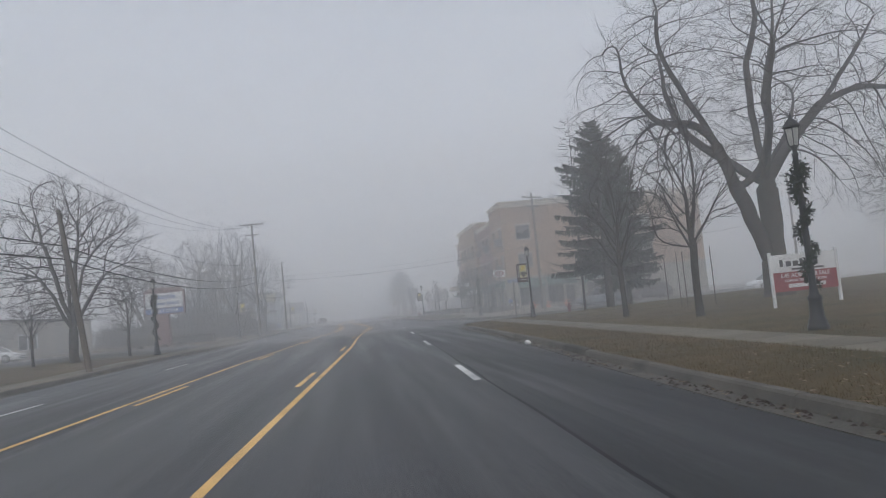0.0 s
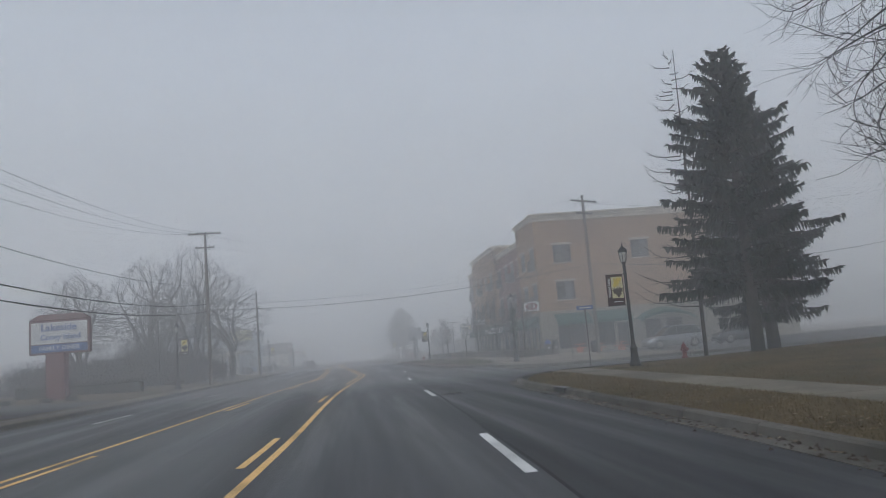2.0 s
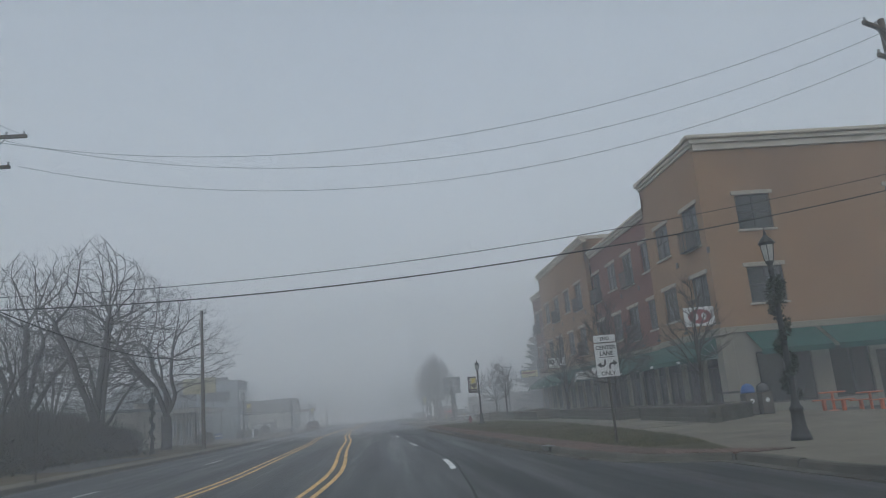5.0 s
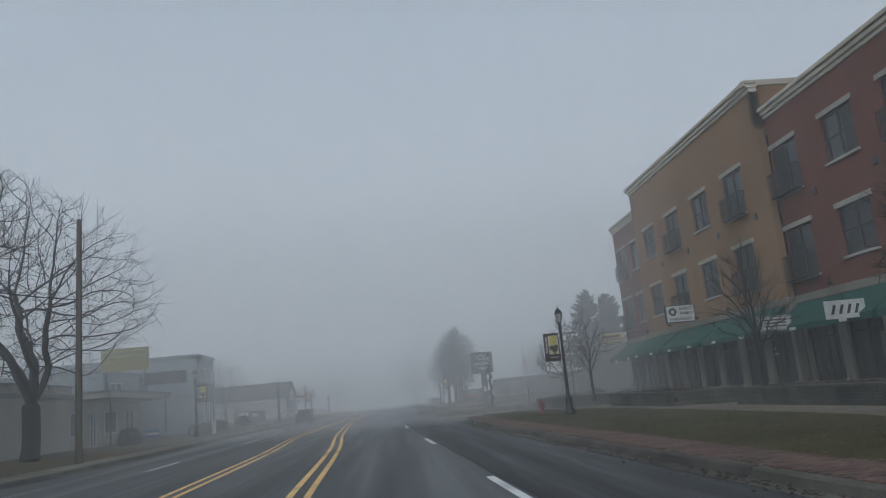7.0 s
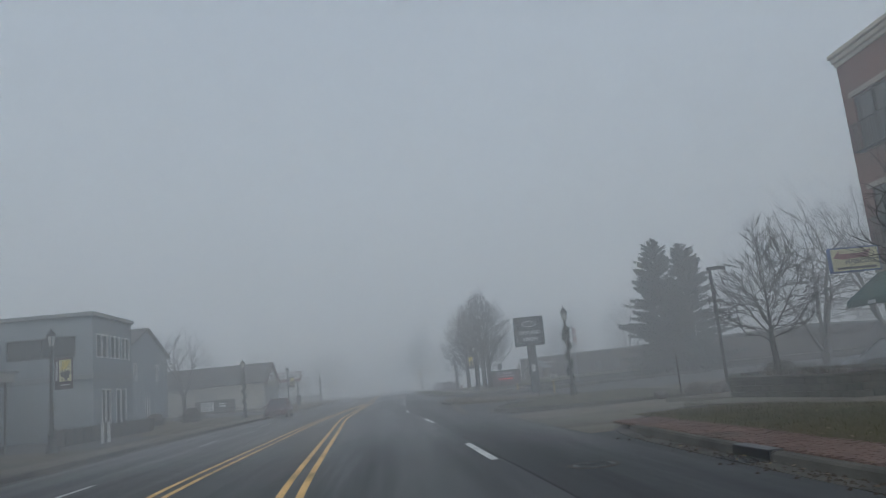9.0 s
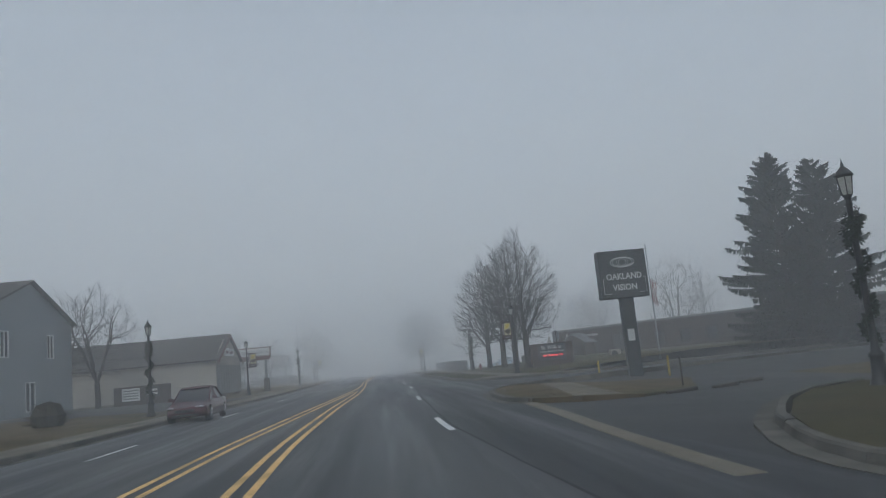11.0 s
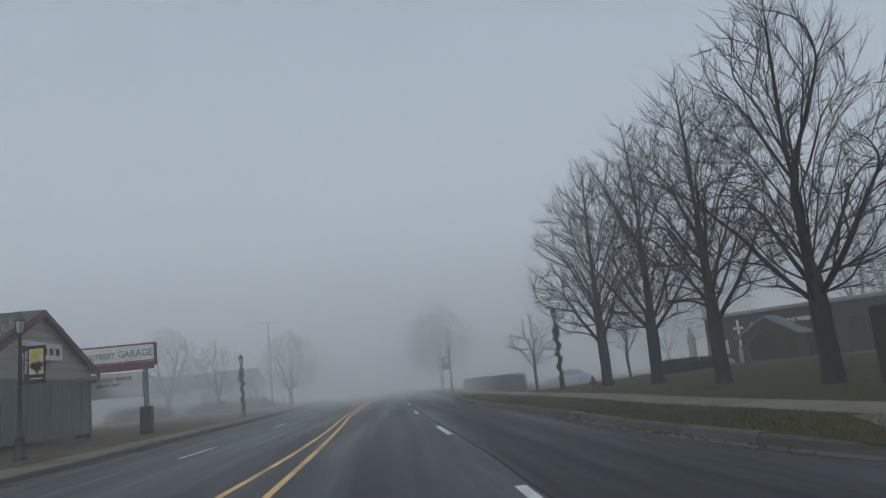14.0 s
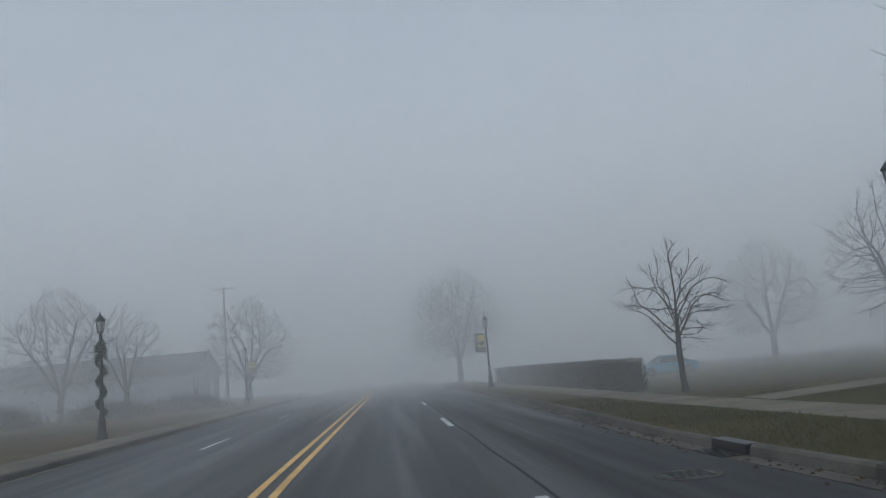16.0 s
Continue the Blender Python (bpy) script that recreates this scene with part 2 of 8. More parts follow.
HEDGE_CORE = plain("hedge_twigs", (0.03, 0.025, 0.018), 0.95)
REDLEAF = varied("reddish_leaf", (0.1, 0.035, 0.025), (0.17, 0.07, 0.045), 3, 9, 0.8, 0)
BRICKPAVE = varied("paver_brick", (0.13, 0.08, 0.064), (0.2, 0.13, 0.108), 1.2, 25, 0.9, 0.4, 50, c3=(0.1, 0.075, 0.062), per_piece=0.22)
PLANTERSTONE = varied("planter_stone", (0.07, 0.066, 0.052), (0.125, 0.118, 0.095), 1.4, 30, 0.9, 0.5, 40, c3=(0.045, 0.046, 0.034), per_piece=0.2)
ROCK = varied("rock", (0.12, 0.1, 0.085), (0.2, 0.17, 0.14), 2, 15, 0.95, 0.8, 20)
PLASTIC = plain("white_plastic_bag", (0.7, 0.7, 0.7), 0.4)
ORANGE = plain("orange_plastic", (0.5, 0.11, 0.03), 0.5)


def emit(name, c, strength):
    m, nt, b = mat_nodes(name, (0.02, 0.01, 0.01), 0.5)
    b.inputs["Emission Color"].default_value = (*c, 1)
    b.inputs["Emission Strength"].default_value = strength
    return m


LED = emit("red_led", (1.0, 0.05, 0.06), 1.1)


def fog_material(name, density):
    m = bpy.data.materials.new(name)
    m.use_nodes = True
    m.node_tree.nodes.clear()
    scatter = m.node_tree.nodes.new("ShaderNodeVolumeScatter")
    scatter.inputs["Density"].default_value = density
    scatter.inputs["Color"].default_value = (1, 1, 1, 1)
    out = m.node_tree.nodes.new("ShaderNodeOutputMaterial")
    m.node_tree.links.new(scatter.outputs[0], out.inputs["Volume"])
    return m



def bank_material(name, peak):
    """Fog whose density swells and thins along the street, in banks placed to fit the camera's path."""
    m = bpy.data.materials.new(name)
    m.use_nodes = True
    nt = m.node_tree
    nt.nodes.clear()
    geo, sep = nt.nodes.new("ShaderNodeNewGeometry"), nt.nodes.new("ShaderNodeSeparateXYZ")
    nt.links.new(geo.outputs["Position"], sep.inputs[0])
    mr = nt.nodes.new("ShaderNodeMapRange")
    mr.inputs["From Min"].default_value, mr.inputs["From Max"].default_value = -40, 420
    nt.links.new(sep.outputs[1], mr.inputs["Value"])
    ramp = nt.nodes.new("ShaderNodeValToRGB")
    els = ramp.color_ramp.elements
    # peaks chosen by the camera's path: near things stay clear, far ones fade
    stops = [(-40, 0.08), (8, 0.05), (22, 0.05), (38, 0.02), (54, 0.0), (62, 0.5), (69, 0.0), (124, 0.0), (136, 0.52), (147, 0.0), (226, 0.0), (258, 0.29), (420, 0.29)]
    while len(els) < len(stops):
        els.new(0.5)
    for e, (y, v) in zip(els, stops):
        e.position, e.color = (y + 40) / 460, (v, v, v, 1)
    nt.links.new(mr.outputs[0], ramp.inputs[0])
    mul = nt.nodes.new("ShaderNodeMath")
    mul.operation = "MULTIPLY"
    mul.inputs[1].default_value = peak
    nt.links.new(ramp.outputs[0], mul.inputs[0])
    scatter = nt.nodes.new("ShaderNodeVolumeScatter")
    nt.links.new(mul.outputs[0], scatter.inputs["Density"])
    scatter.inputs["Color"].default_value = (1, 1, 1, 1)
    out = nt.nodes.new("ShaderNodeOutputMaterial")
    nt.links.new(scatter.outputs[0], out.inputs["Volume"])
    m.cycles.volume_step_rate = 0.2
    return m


# ---- building blocks ----
CHAMFER = [(0, 1, 2), (1, 2, 0), (2, 0, 1)]


class Geo:
    """Collects vertices and faces for one mesh."""

    def __init__(self):
        self.v, self.f = [], []

    def add(self, v, f):
        n = len(self.v)
        self.v += [tuple(p) for p in v]
        self.f += [tuple(i + n for i in face) for face in f]
        return self

    def box(self, x0, x1, y0, y1, z0, z1, b=0.0, m=None):
        if b <= 0:
            v = [(x, y, z) for z in (z0, z1) for y in (y0, y1) for x in (x0, x1)]
            f = [(0, 2, 3, 1), (4, 5, 7, 6), (0, 1, 5, 4), (2, 6, 7, 3), (0, 4, 6, 2), (1, 3, 7, 5)]
        else:
            c, h = Vector(((x0 + x1) / 2, (y0 + y1) / 2, (z0 + z1) / 2)), ((x1 - x0) / 2, (y1 - y0) / 2, (z1 - z0) / 2)
            b = min(b, *(0.45 * 2 * a for a in h))
            v, at, f = [], {}, []
            for s in [(i, j, k) for i in (-1, 1) for j in (-1, 1) for k in (-1, 1)]:
                for a in range(3):
                    at[s, a] = len(v)
                    v.append(c + Vector([s[n] * (h[n] - (0 if n == a else b)) for n in range(3)]))
                f.append(tuple(at[s, a] for a in (range(3) if s[0] * s[1] * s[2] > 0 else (2, 1, 0))))
            for a in range(3):
                p, q = (a + 1) % 3, (a + 2) % 3
                for sgn in (-1, 1):
                    ring = []
                    for i, j in ((-1, -1), (1, -1), (1, 1), (-1, 1)):
                        s = [0, 0, 0]
                        s[a], s[p], s[q] = sgn, i, j
                        ring.append(at[tuple(s), a])
                    f.append(tuple(ring if sgn > 0 else ring[::-1]))
                for i in (-1, 1):
                    for j in (-1, 1):
                        lo, hi = [0, 0, 0], [0, 0, 0]
                        lo[a], hi[a] = -1, 1
                        lo[p] = hi[p] = i
                        lo[q] = hi[q] = j
                        lo, hi = tuple(lo), tuple(hi)
                        ring = (at[lo, p], at[hi, p], at[hi, q], at[lo, q])
                        f.append(ring if i * j > 0 else ring[::-1])
        if m is not None:
            v = [m @ Vector(p) for p in v]
        return self.add(v, f)

    def tube(self, pts, radii, n=8, cap=True):
        pts = [Vector(p) for p in pts]
        v, f = [], []
        for k, p in enumerate(pts):
            d = (pts[min(k + 1, len(pts) - 1)] - pts[max(k - 1, 0)]).normalized()
            side = d.cross(Vector((0.31, 0.17, 0.93)) if abs(d.z) < 0.95 else Vector((1, 0.1, 0))).normalized()
            up = d.cross(side)
            r = radii[k] if hasattr(radii, "__len__") else radii
            for i in range(n):
                a = 2 * math.pi * i / n
                v.append(p + side * (r * math.cos(a)) + up * (r * math.sin(a)))
        for k in range(len(pts) - 1):
            for i in range(n):
                j = (i + 1) % n
                f.append((k * n + i, k * n + j, (k + 1) * n + j, (k + 1) * n + i))
        if cap:
            f.append(tuple(range(n))[::-1])
            f.append(tuple(range((len(pts) - 1) * n, len(pts) * n)))
        return self.add(v, f)

    def lathe(self, profile, n=12, cx=0.0, cy=0.0, flute=0.0):
        v, f = [], []
        for r, z in profile:
            for i in range(n):
                a = 2 * math.pi * i / n
                rr = r * (1 - flute * (i % 2))
                v.append((cx + rr * math.cos(a), cy + rr * math.sin(a), z))
        for k in range(len(profile) - 1):
            for i in range(n):
                j = (i + 1) % n
                f.append((k * n + i, k * n + j, (k + 1) * n + j, (k + 1) * n + i))
        f.append(tuple(range(n))[::-1])
        f.append(tuple(range((len(profile) - 1) * n, len(profile) * n)))
        return self.add(v, f)

    def prism(self, poly, z0, z1):
        """A plan outline, counter-clockwise, raised from z0 to z1."""
        n = len(poly)
        v = [(x, y, z0) for x, y in poly] + [(x, y, z1) for x, y in poly]
        f = [tuple(range(n))[::-1], tuple(range(n, 2 * n))] + [(i, (i + 1) % n, n + (i + 1) % n, n + i) for i in range(n)]
        return self.add(v, f)

    def slab(self, poly, axis, a, b):
        """An outline in the plane across an axis ('x' or 'y'), given as (other, z), thickened from a to b."""
        n = len(poly)
        put = (lambda d, u, z: (d, u, z)) if axis == "x" else (lambda d, u, z: (u, d, z))
        v = [put(a, u, z) for u, z in poly] + [put(b, u, z) for u, z in poly]
        f = [tuple(range(n)), tuple(range(n, 2 * n))[::-1]] + [(i, n + i, n + (i + 1) % n, (i + 1) % n) for i in range(n)]
        return self.add(v, f)

    def mesh(self, name, mat, smooth=False):
        me = bpy.data.meshes.new(name)
        me.from_pydata(self.v, [], self.f)
        me.materials.append(mat)
        if smooth:
            me.polygons.foreach_set("use_smooth", [True] * len(me.polygons))
        return me

    def under(self, name, mat, parent=None, label="", smooth=False):
        ob = new(name, self.mesh(name, mat, smooth))
        ob.parent = parent
        return tagged(ob, label)


def fix_normals(ob):
    bm = bmesh.new()
    bm.from_mesh(ob.data)
    bmesh.ops.recalc_face_normals(bm, faces=bm.faces)
    bm.to_mesh(ob.data)
    bm.free()
    return ob


def thing(name, x, y, z, label, category, group="", rz=0.0, kind=""):
    ob = new(name)
    ob.empty_display_size = 0.2
    ob.matrix_basis = pose(x, y, z, 0, 0, rz)
    return tagged(ob, label, category, group, kind)


def structure(name, geo, mat, label, category="", smooth=False):
    return tagged(geo.under(name, mat, None, label, smooth), label, category, "", "structure")


def lettering(text, size, mat, parent, m, name="lettering", align="CENTER", depth=0.004, squeeze=1.0):
    """Words in the built-in font as a mesh; m puts their plane (x along the line, y up) in place."""
    cu = bpy.data.curves.new("words", "FONT")
    cu.body, cu.size, cu.align_x, cu.align_y, cu.extrude, cu.offset, cu.resolution_u = text, size, align, "CENTER", depth, size * 0.018, 3
    ob = bpy.data.objects.new("words", cu)
    scene.collection.objects.link(ob)
    bpy.context.view_layer.update()
    me = bpy.data.meshes.new_from_object(ob.evaluated_get(bpy.context.evaluated_depsgraph_get()))
    bpy.data.objects.remove(ob)
    me.transform(m @ Matrix.Diagonal((squeeze, 1, 1, 1)))
    me.materials.clear()
    me.materials.append(mat)
    out = new(name, me)
    out.parent = parent
    return out


SOUTH = pose(0, 0, 0, 90, 0, 0)        # upright, read by one who looks towards +y
WEST = pose(0, 0, 0, 90, 0, -90)       # upright, read by one who looks towards +x


def interp(nodes, taps=17):
    ys, xs = [n[0] for n in nodes], [n[1] for n in nodes]
    # a soft curve through the nodes
    fine = np.arange(ys[0], ys[-1] + 0.5, 0.5)
    val = np.interp(fine, ys, xs)
    k = np.hanning(taps)
    k /= k.sum()
    val = np.convolve(np.pad(val, taps // 2, mode="edge"), k, mode="valid")
    return lambda y: float(np.interp(y, fine, val))

# ---- fog, ground, road ----
fog = Geo().box(-230, 230, -160, 620, -2.0, 75).under("fog", fog_material("fog", FOG_BASE))
tagged(fog, "thin grey morning fog over the whole street", "fog", "", "stuff")
fog_high = Geo().box(-229, 229, -159, 619, 14.0, 74).under("high_fog", fog_material("high_fog", FOG_HIGH))
tagged(fog_high, "thicker grey fog above the rooftops", "fog", "", "stuff")
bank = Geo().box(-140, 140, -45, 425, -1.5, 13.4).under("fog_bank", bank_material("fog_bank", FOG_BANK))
tagged(bank, "denser grey fog in banks placed to fit the camera's path", "fog", "", "stuff")

KERB_R = [(-40, 2.9), (13, 3.5), (22, 4.0), (27, 4.45), (37, 4.95), (46, 5.2), (51, 5.3)]
KERB_R2 = [(82, 6.9), (90, 6.45), (100, 6.1), (107, 5.85), (123, 5.25), (131, 5.4)]
KERB_R3 = [(192, 5.4), (198, 4.95), (209, 4.75), (221, 4.4), (227, 4.1), (233, 4.4), (250, 4.9), (280, 5.0), (420, 5.6)]
KERB_L = [(-40, -12.8), (30, -12.5), (48, -12.2), (65, -11.2), (85, -10.9), (104, -10.6), (125, -9.9), (150, -10.2), (175, -9.8),
          (205, -9.2), (230, -9.2), (260, -9.6), (420, -9.6)]
kerb_r, kerb_r2, kerb_r3, kerb_l = interp(KERB_R), interp(KERB_R2), interp(KERB_R3), interp(KERB_L)
white_r = interp([(-40, -0.6), (0, 0.5), (20, 1.1), (36, 1.68), (50, 2.2), (66, 2.55), (80, 3.3), (86, 3.65), (92, 3.4), (100, 3.08), (115, 2.55), (127, 2.1),
                  (133, 1.95), (147, 1.68), (159, 1.0), (175, 1.12), (186, 1.4), (200, 1.4), (209, 1.22), (220, 1.0), (235, 1.05), (260, 1.2), (420, 1.8)], 25)
yellow_r = interp([(-40, -4.4), (0, -3.15), (13, -2.68), (30, -1.95), (42, -1.43), (50, -1.28), (60, -0.95), (70, -0.35), (78, 0.2), (85, 0.5), (91, 0.3), (97, 0.0), (104, -0.26),
                   (110, -0.4), (118, -0.7), (128, -1.35), (145, -1.95), (158, -2.42), (173, -2.32), (189, -1.95), (202, -1.98), (212, -2.1), (225, -2.4), (260, -2.2), (420, -1.6)], 25)
yellow_l = interp([(-40, -8.6), (0, -7.1), (18, -6.55), (37, -5.8), (46, -5.25), (54, -4.88), (68, -4.2), (86, -3.05), (105, -3.4), (118, -3.6), (130, -4.28), (150, -4.25), (159, -4.22), (173, -3.7),
                   (187, -3.1), (202, -2.52), (212, -2.48), (225, -2.72), (260, -2.57), (420, -1.97)], 25)
white_l = interp([(-40, -11), (20, -9.4), (40, -9.0), (56, -8.6), (80, -7.2), (100, -6.35), (115, -6.6), (135, -6.5), (148, -7.3), (178, -7.5), (193, -7.05), (206, -5.9), (220, -5.7), (236, -5.9), (420, -5.6)], 25)


def sheet(fa, fb, y0, y1, step, nx, z, rough=0.0):
    """A surface between two lines that run along the road, as a grid; z is a height or a function of place."""
    g = Geo()
    ys = list(np.arange(y0, y1, step)) + [y1]
    for y in ys:
        a, b = fa(y), fb(y)
        for i in range(nx + 1):
            x = a + (b - a) * i / nx
            h = z(x, y) if callable(z) else z
            if rough:
                h += rough * noise.noise(Vector((x * 0.6, y * 0.6, 1.3)))
            g.v.append((x, y, h))
    n = nx + 1
    g.f = [(k * n + i, k * n + i + 1, (k + 1) * n + i + 1, (k + 1) * n + i) for k in range(len(ys) - 1) for i in range(nx)]
    return g


def line(f, y0, y1, width, z, step=2.0):
    return sheet(lambda y: f(y) - width / 2, lambda y: f(y) + width / 2, y0, y1, step, 1, z)


def const(v):
    return lambda y: v


ground = Geo().add([(-900, -900, -0.6), (900, -900, -0.6), (900, 1500, -0.6), (-900, 1500, -0.6)], [(0, 1, 2, 3)])
structure("ground", ground, GRASS, "wide ground of dull winter grass and earth", "ground")
road_edge_r = interp([(-40, 3.2), (13, 3.8), (22, 4.3), (27, 4.75), (37, 5.25), (51, 5.6), (60, 8.6), (79, 8.6), (84, 7.0), (90, 6.75), (107, 6.15),
                      (123, 5.55), (131, 5.6), (140, 4.9), (150, 4.3), (156, 3.75), (165, 3.65), (170, 3.8), (174, 4.4), (178, 6.2), (189, 6.2), (196, 5.2), (209, 5.0), (227, 4.4), (233, 4.7), (250, 5.2), (420, 5.9)])
road = sheet(lambda y: kerb_l(y) - 0.1, lambda y: white_r(y) + 0.14, -40, 420, 2.0, 6, 0.0)
structure("road", road, ASPHALT, "grey worn asphalt road with a faded surface", "road")
lane = sheet(lambda y: white_r(y) + 0.14, road_edge_r, -40, 420, 1.0, 3, 0.0)
structure("road_outer_lane", lane, ASPHALT_DARK, "darker newer asphalt of the outer lane", "road")
seam = line(lambda y: white_r(y) + 0.16 + 0.02 * math.sin(y * 0.9), -20, 300, 0.05, 0.004)
structure("road_seam", seam, SEAM, "dark tar seam between two lanes of asphalt", "road")


late = interp([(-40, 0), (66, 0.3), (81, 2.0), (97, 2.0), (112, 1.7), (127, 2.6), (142, 2.4), (157, 0.3), (172, 0.3), (188, 1.6), (203, 0.4), (218, 0.6), (234, 1.9), (400, 2)])


def marking(name, f, pieces, width, mat, label):
    host = thing(name, 0, 0, 0, label, "road marking", "", 0, "structure")
    for y0, y1 in pieces:
        line(f, y0, y1, width, 0.006, 3.0 if y1 - y0 > 10 else 1.3).under("stripe", mat, host)
    return host


marking("lane_line", white_r, [(a + late(a), a + late(a) + 4.1) for a in (20.24 + 15.24 * k for k in range(-3, 22))], 0.15, WHITE_LINE, "broken white lane line, slightly worn")
marking("lane_line_far", white_l, [(37.8 + 15.24 * k, 41.6 + 15.24 * k) for k in range(-4, 20)], 0.13, WHITE_LINE, "broken white lane line across the road")
marking("yellow_line", yellow_r, [(-40, 419)], 0.13, YELLOW, "solid yellow centre line, worn at the edges")
marking("yellow_line_far", yellow_l, [(-40, 419)], 0.13, YELLOW, "solid yellow line of the turning lane")
marking("yellow_broken_line", lambda y: yellow_r(y) - 0.33, [(38.5 + 15.24 * k, 42.4 + 15.24 * k) for k in range(-4, 3)] + [(72, 195)], 0.13, YELLOW,
        "yellow turning-lane line, broken and then solid")
marking("yellow_broken_line_far", lambda y: min(yellow_l(y) + 0.33, yellow_r(y) - 0.33), [(23 + 15.24 * k, 27.2 + 15.24 * k) for k in range(-4, 4)] + [(78, 194)],
        0.13, YELLOW, "yellow line on the turning lane's other side")

# heights of the ground beside the road


def z_right(x, y):
    if y < 68:
        return 0.13 + 0.02 * max(0, x - 12)
    if y < 145:
        return 0.13
    if y < 186:
        return 0.12 - 0.055 * max(0, x - 5.5)
    if y < 232:
        return 0.13 + 0.05 * max(0, min(x, 20) - 9)
    return 0.13 - 0.03 * max(0, min(y, 246) - 232)


def z_left(x, y):
    return 0.13 + 0.035 * max(0, min(-x - 12, 8)) * (1 if y > 60 else 0.5)


def kerb_run(name, pts, label, width=0.18, height=0.15, seg=3.0, drop=()):
    """Kerb stones along a plan line, each a piece of its own, with a gutter pan on the road side."""
    host = thing(name, 0, 0, 0, label, "kerb", "", 0, "structure")
    path = [Vector((*p, 0)) for p in pts]
    cum = [0.0]
    for a, b in zip(path, path[1:]):
        cum.append(cum[-1] + (b - a).length)
    def at(d):
        k = max(i for i in range(len(cum) - 1) if cum[i] <= d + 1e-9)
        t = (d - cum[k]) / (cum[k + 1] - cum[k])
        return path[k].lerp(path[k + 1], t)
    rng = random.Random(len(pts))
    d = 0.0
    while d < cum[-1] - 0.3:
        e = min(d + seg * rng.uniform(0.8, 1.15), cum[-1] - 1e-4)
        n = max(1, int((e - d) / 0.9))
        g = Geo()
        lift = rng.uniform(-0.012, 0.012)
        for i in range(n + 1):
            p = at(d + 0.008 + (e - d - 0.016) * i / n)
            q = at(min(d + (e - d) * i / n + 0.3, cum[-1] - 1e-4)) - at(max(d + (e - d) * i / n - 0.3, 0))
            side = Vector((q.y, -q.x, 0)).normalized()
            h = height + lift
            for u, z in ((-0.34, -0.1), (-0.34, 0.012), (-0.02, 0.004), (0.015, h - 0.03), (0.05, h), (width, h), (width, -0.1)):
                g.v.append(p + side * u + Vector((0, 0, z)))
        m = 7
        g.f = [(k * m + i, k * m + i + 1, (k + 1) * m + i + 1, (k + 1) * m + i) for k in range(n) for i in range(m - 1)]
        g.f += [tuple(range(m)), tuple(range(n * m, n * m + m))[::-1]]
        g.under("kerb_stone", KERB, host)
        d = e
    return host


def along(f, y0, y1, step=3.0):
    ys = list(np.arange(y0, y1, step)) + [y1]
    return [(f(y), y) for y in ys]


corner_a = [(5.35, 52), (5.75, 55), (6.8, 57.6), (8.6, 59.2), (11.5, 59.7), (16, 59), (23, 58.2), (40, 57)]
corner_b = [(40, 66.5), (23, 67), (14, 67.7), (10.9, 69.2), (9.4, 71.8), (8.9, 75), (8.85, 78.4)]
corner_c = [(8.85, 78.6), (8.3, 79.1), (7.5, 80.1), (7.0, 82)]
kerb_run("kerb_right", along(kerb_r, -20, 51) + corner_a, "weathered concrete kerb along the verge, stained joints")
kerb_run("kerb_plaza", corner_b, "concrete kerb round the plaza corner")
kerb_run("kerb_shops", corner_c + along(kerb_r2, 83, 130) + [(5.45, 131.5), (5.8, 133.2), (6.9, 135.2), (8.6, 136.6), (10.6, 137.2)], "weathered concrete kerb before the shops")
kerb_run("kerb_island", [(10.8, 158.2), (9, 157.4), (7.4, 155.6), (6.0, 153.2), (4.9, 150.4), (4.6, 148.2), (5.2, 146.4), (7.2, 145.2), (10, 144.4)][::-1],
         "low concrete kerb round a grass island")
kerb_run("kerb_sign_island", [(4.0, 164.0), (3.72, 164.9), (3.6, 166.5), (3.65, 169), (3.95, 172), (4.5, 174.2), (5.4, 175.8), (7.4, 177.2), (10.5, 178.7), (15, 180.4), (30, 184)],
         "concrete kerb round the island of the sign")
kerb_run("kerb_church", [(40, 191), (22, 188.6), (15, 187.2), (11, 187), (8, 188.4), (6.2, 190.2), (5.5, 192.5)] + along(kerb_r3, 195, 300), "weathered concrete kerb before the church lawn")
kerb_run("kerb_left", along(kerb_l, -20, 300)[::-1], "weathered concrete kerb on the far side of the road")


def paved(name, fa, fb, y0, y1, length, mat, label, z, thick=0.12, gap=0.012):
    """A walk of slabs, each one a piece with its own edges."""
    host = thing(name, 0, 0, 0, label, "sidewalk", "", 0, "structure")
    rng = random.Random(int(y0 * 7 + length * 10))
    y = y0
    while y < y1 - 0.2:
        e = min(y + length, y1)
        a, b, c, d = fa(y + gap), fb(y + gap), fb(e - gap), fa(e - gap)
        zz = [(z(px, py) if callable(z) else z) + rng.uniform(-0.004, 0.004) for px, py in ((a, y), (b, y), (c, e), (d, e))]
        t = 0.015
        low = [(a, y + gap), (b, y + gap), (c, e - gap), (d, e - gap)]
        top = [(a + t, y + gap + t), (b - t, y + gap + t), (c - t, e - gap - t), (d + t, e - gap - t)]
        g = Geo()
        v = [(px, py, h - thick) for (px, py), h in zip(low, zz)] + [(px, py, h - t) for (px, py), h in zip(low, zz)] + [(px, py, h) for (px, py), h in zip(top, zz)]
        f = [(8, 9, 10, 11)] + [(k * 4 + i, k * 4 + (i + 1) % 4, k * 4 + 4 + (i + 1) % 4, k * 4 + 4 + i) for k in (0, 1) for i in range(4)]
        g.add(v, f).under("slab", mat, host)
        y = e
    return host


def lawn(name, fa, fb, y0, y1, z, mat, label, nx=10, step=1.5, rough=0.035):
    return structure(name, sheet(fa, fb, y0, y1, step, nx, z, rough), mat, label, "grass")


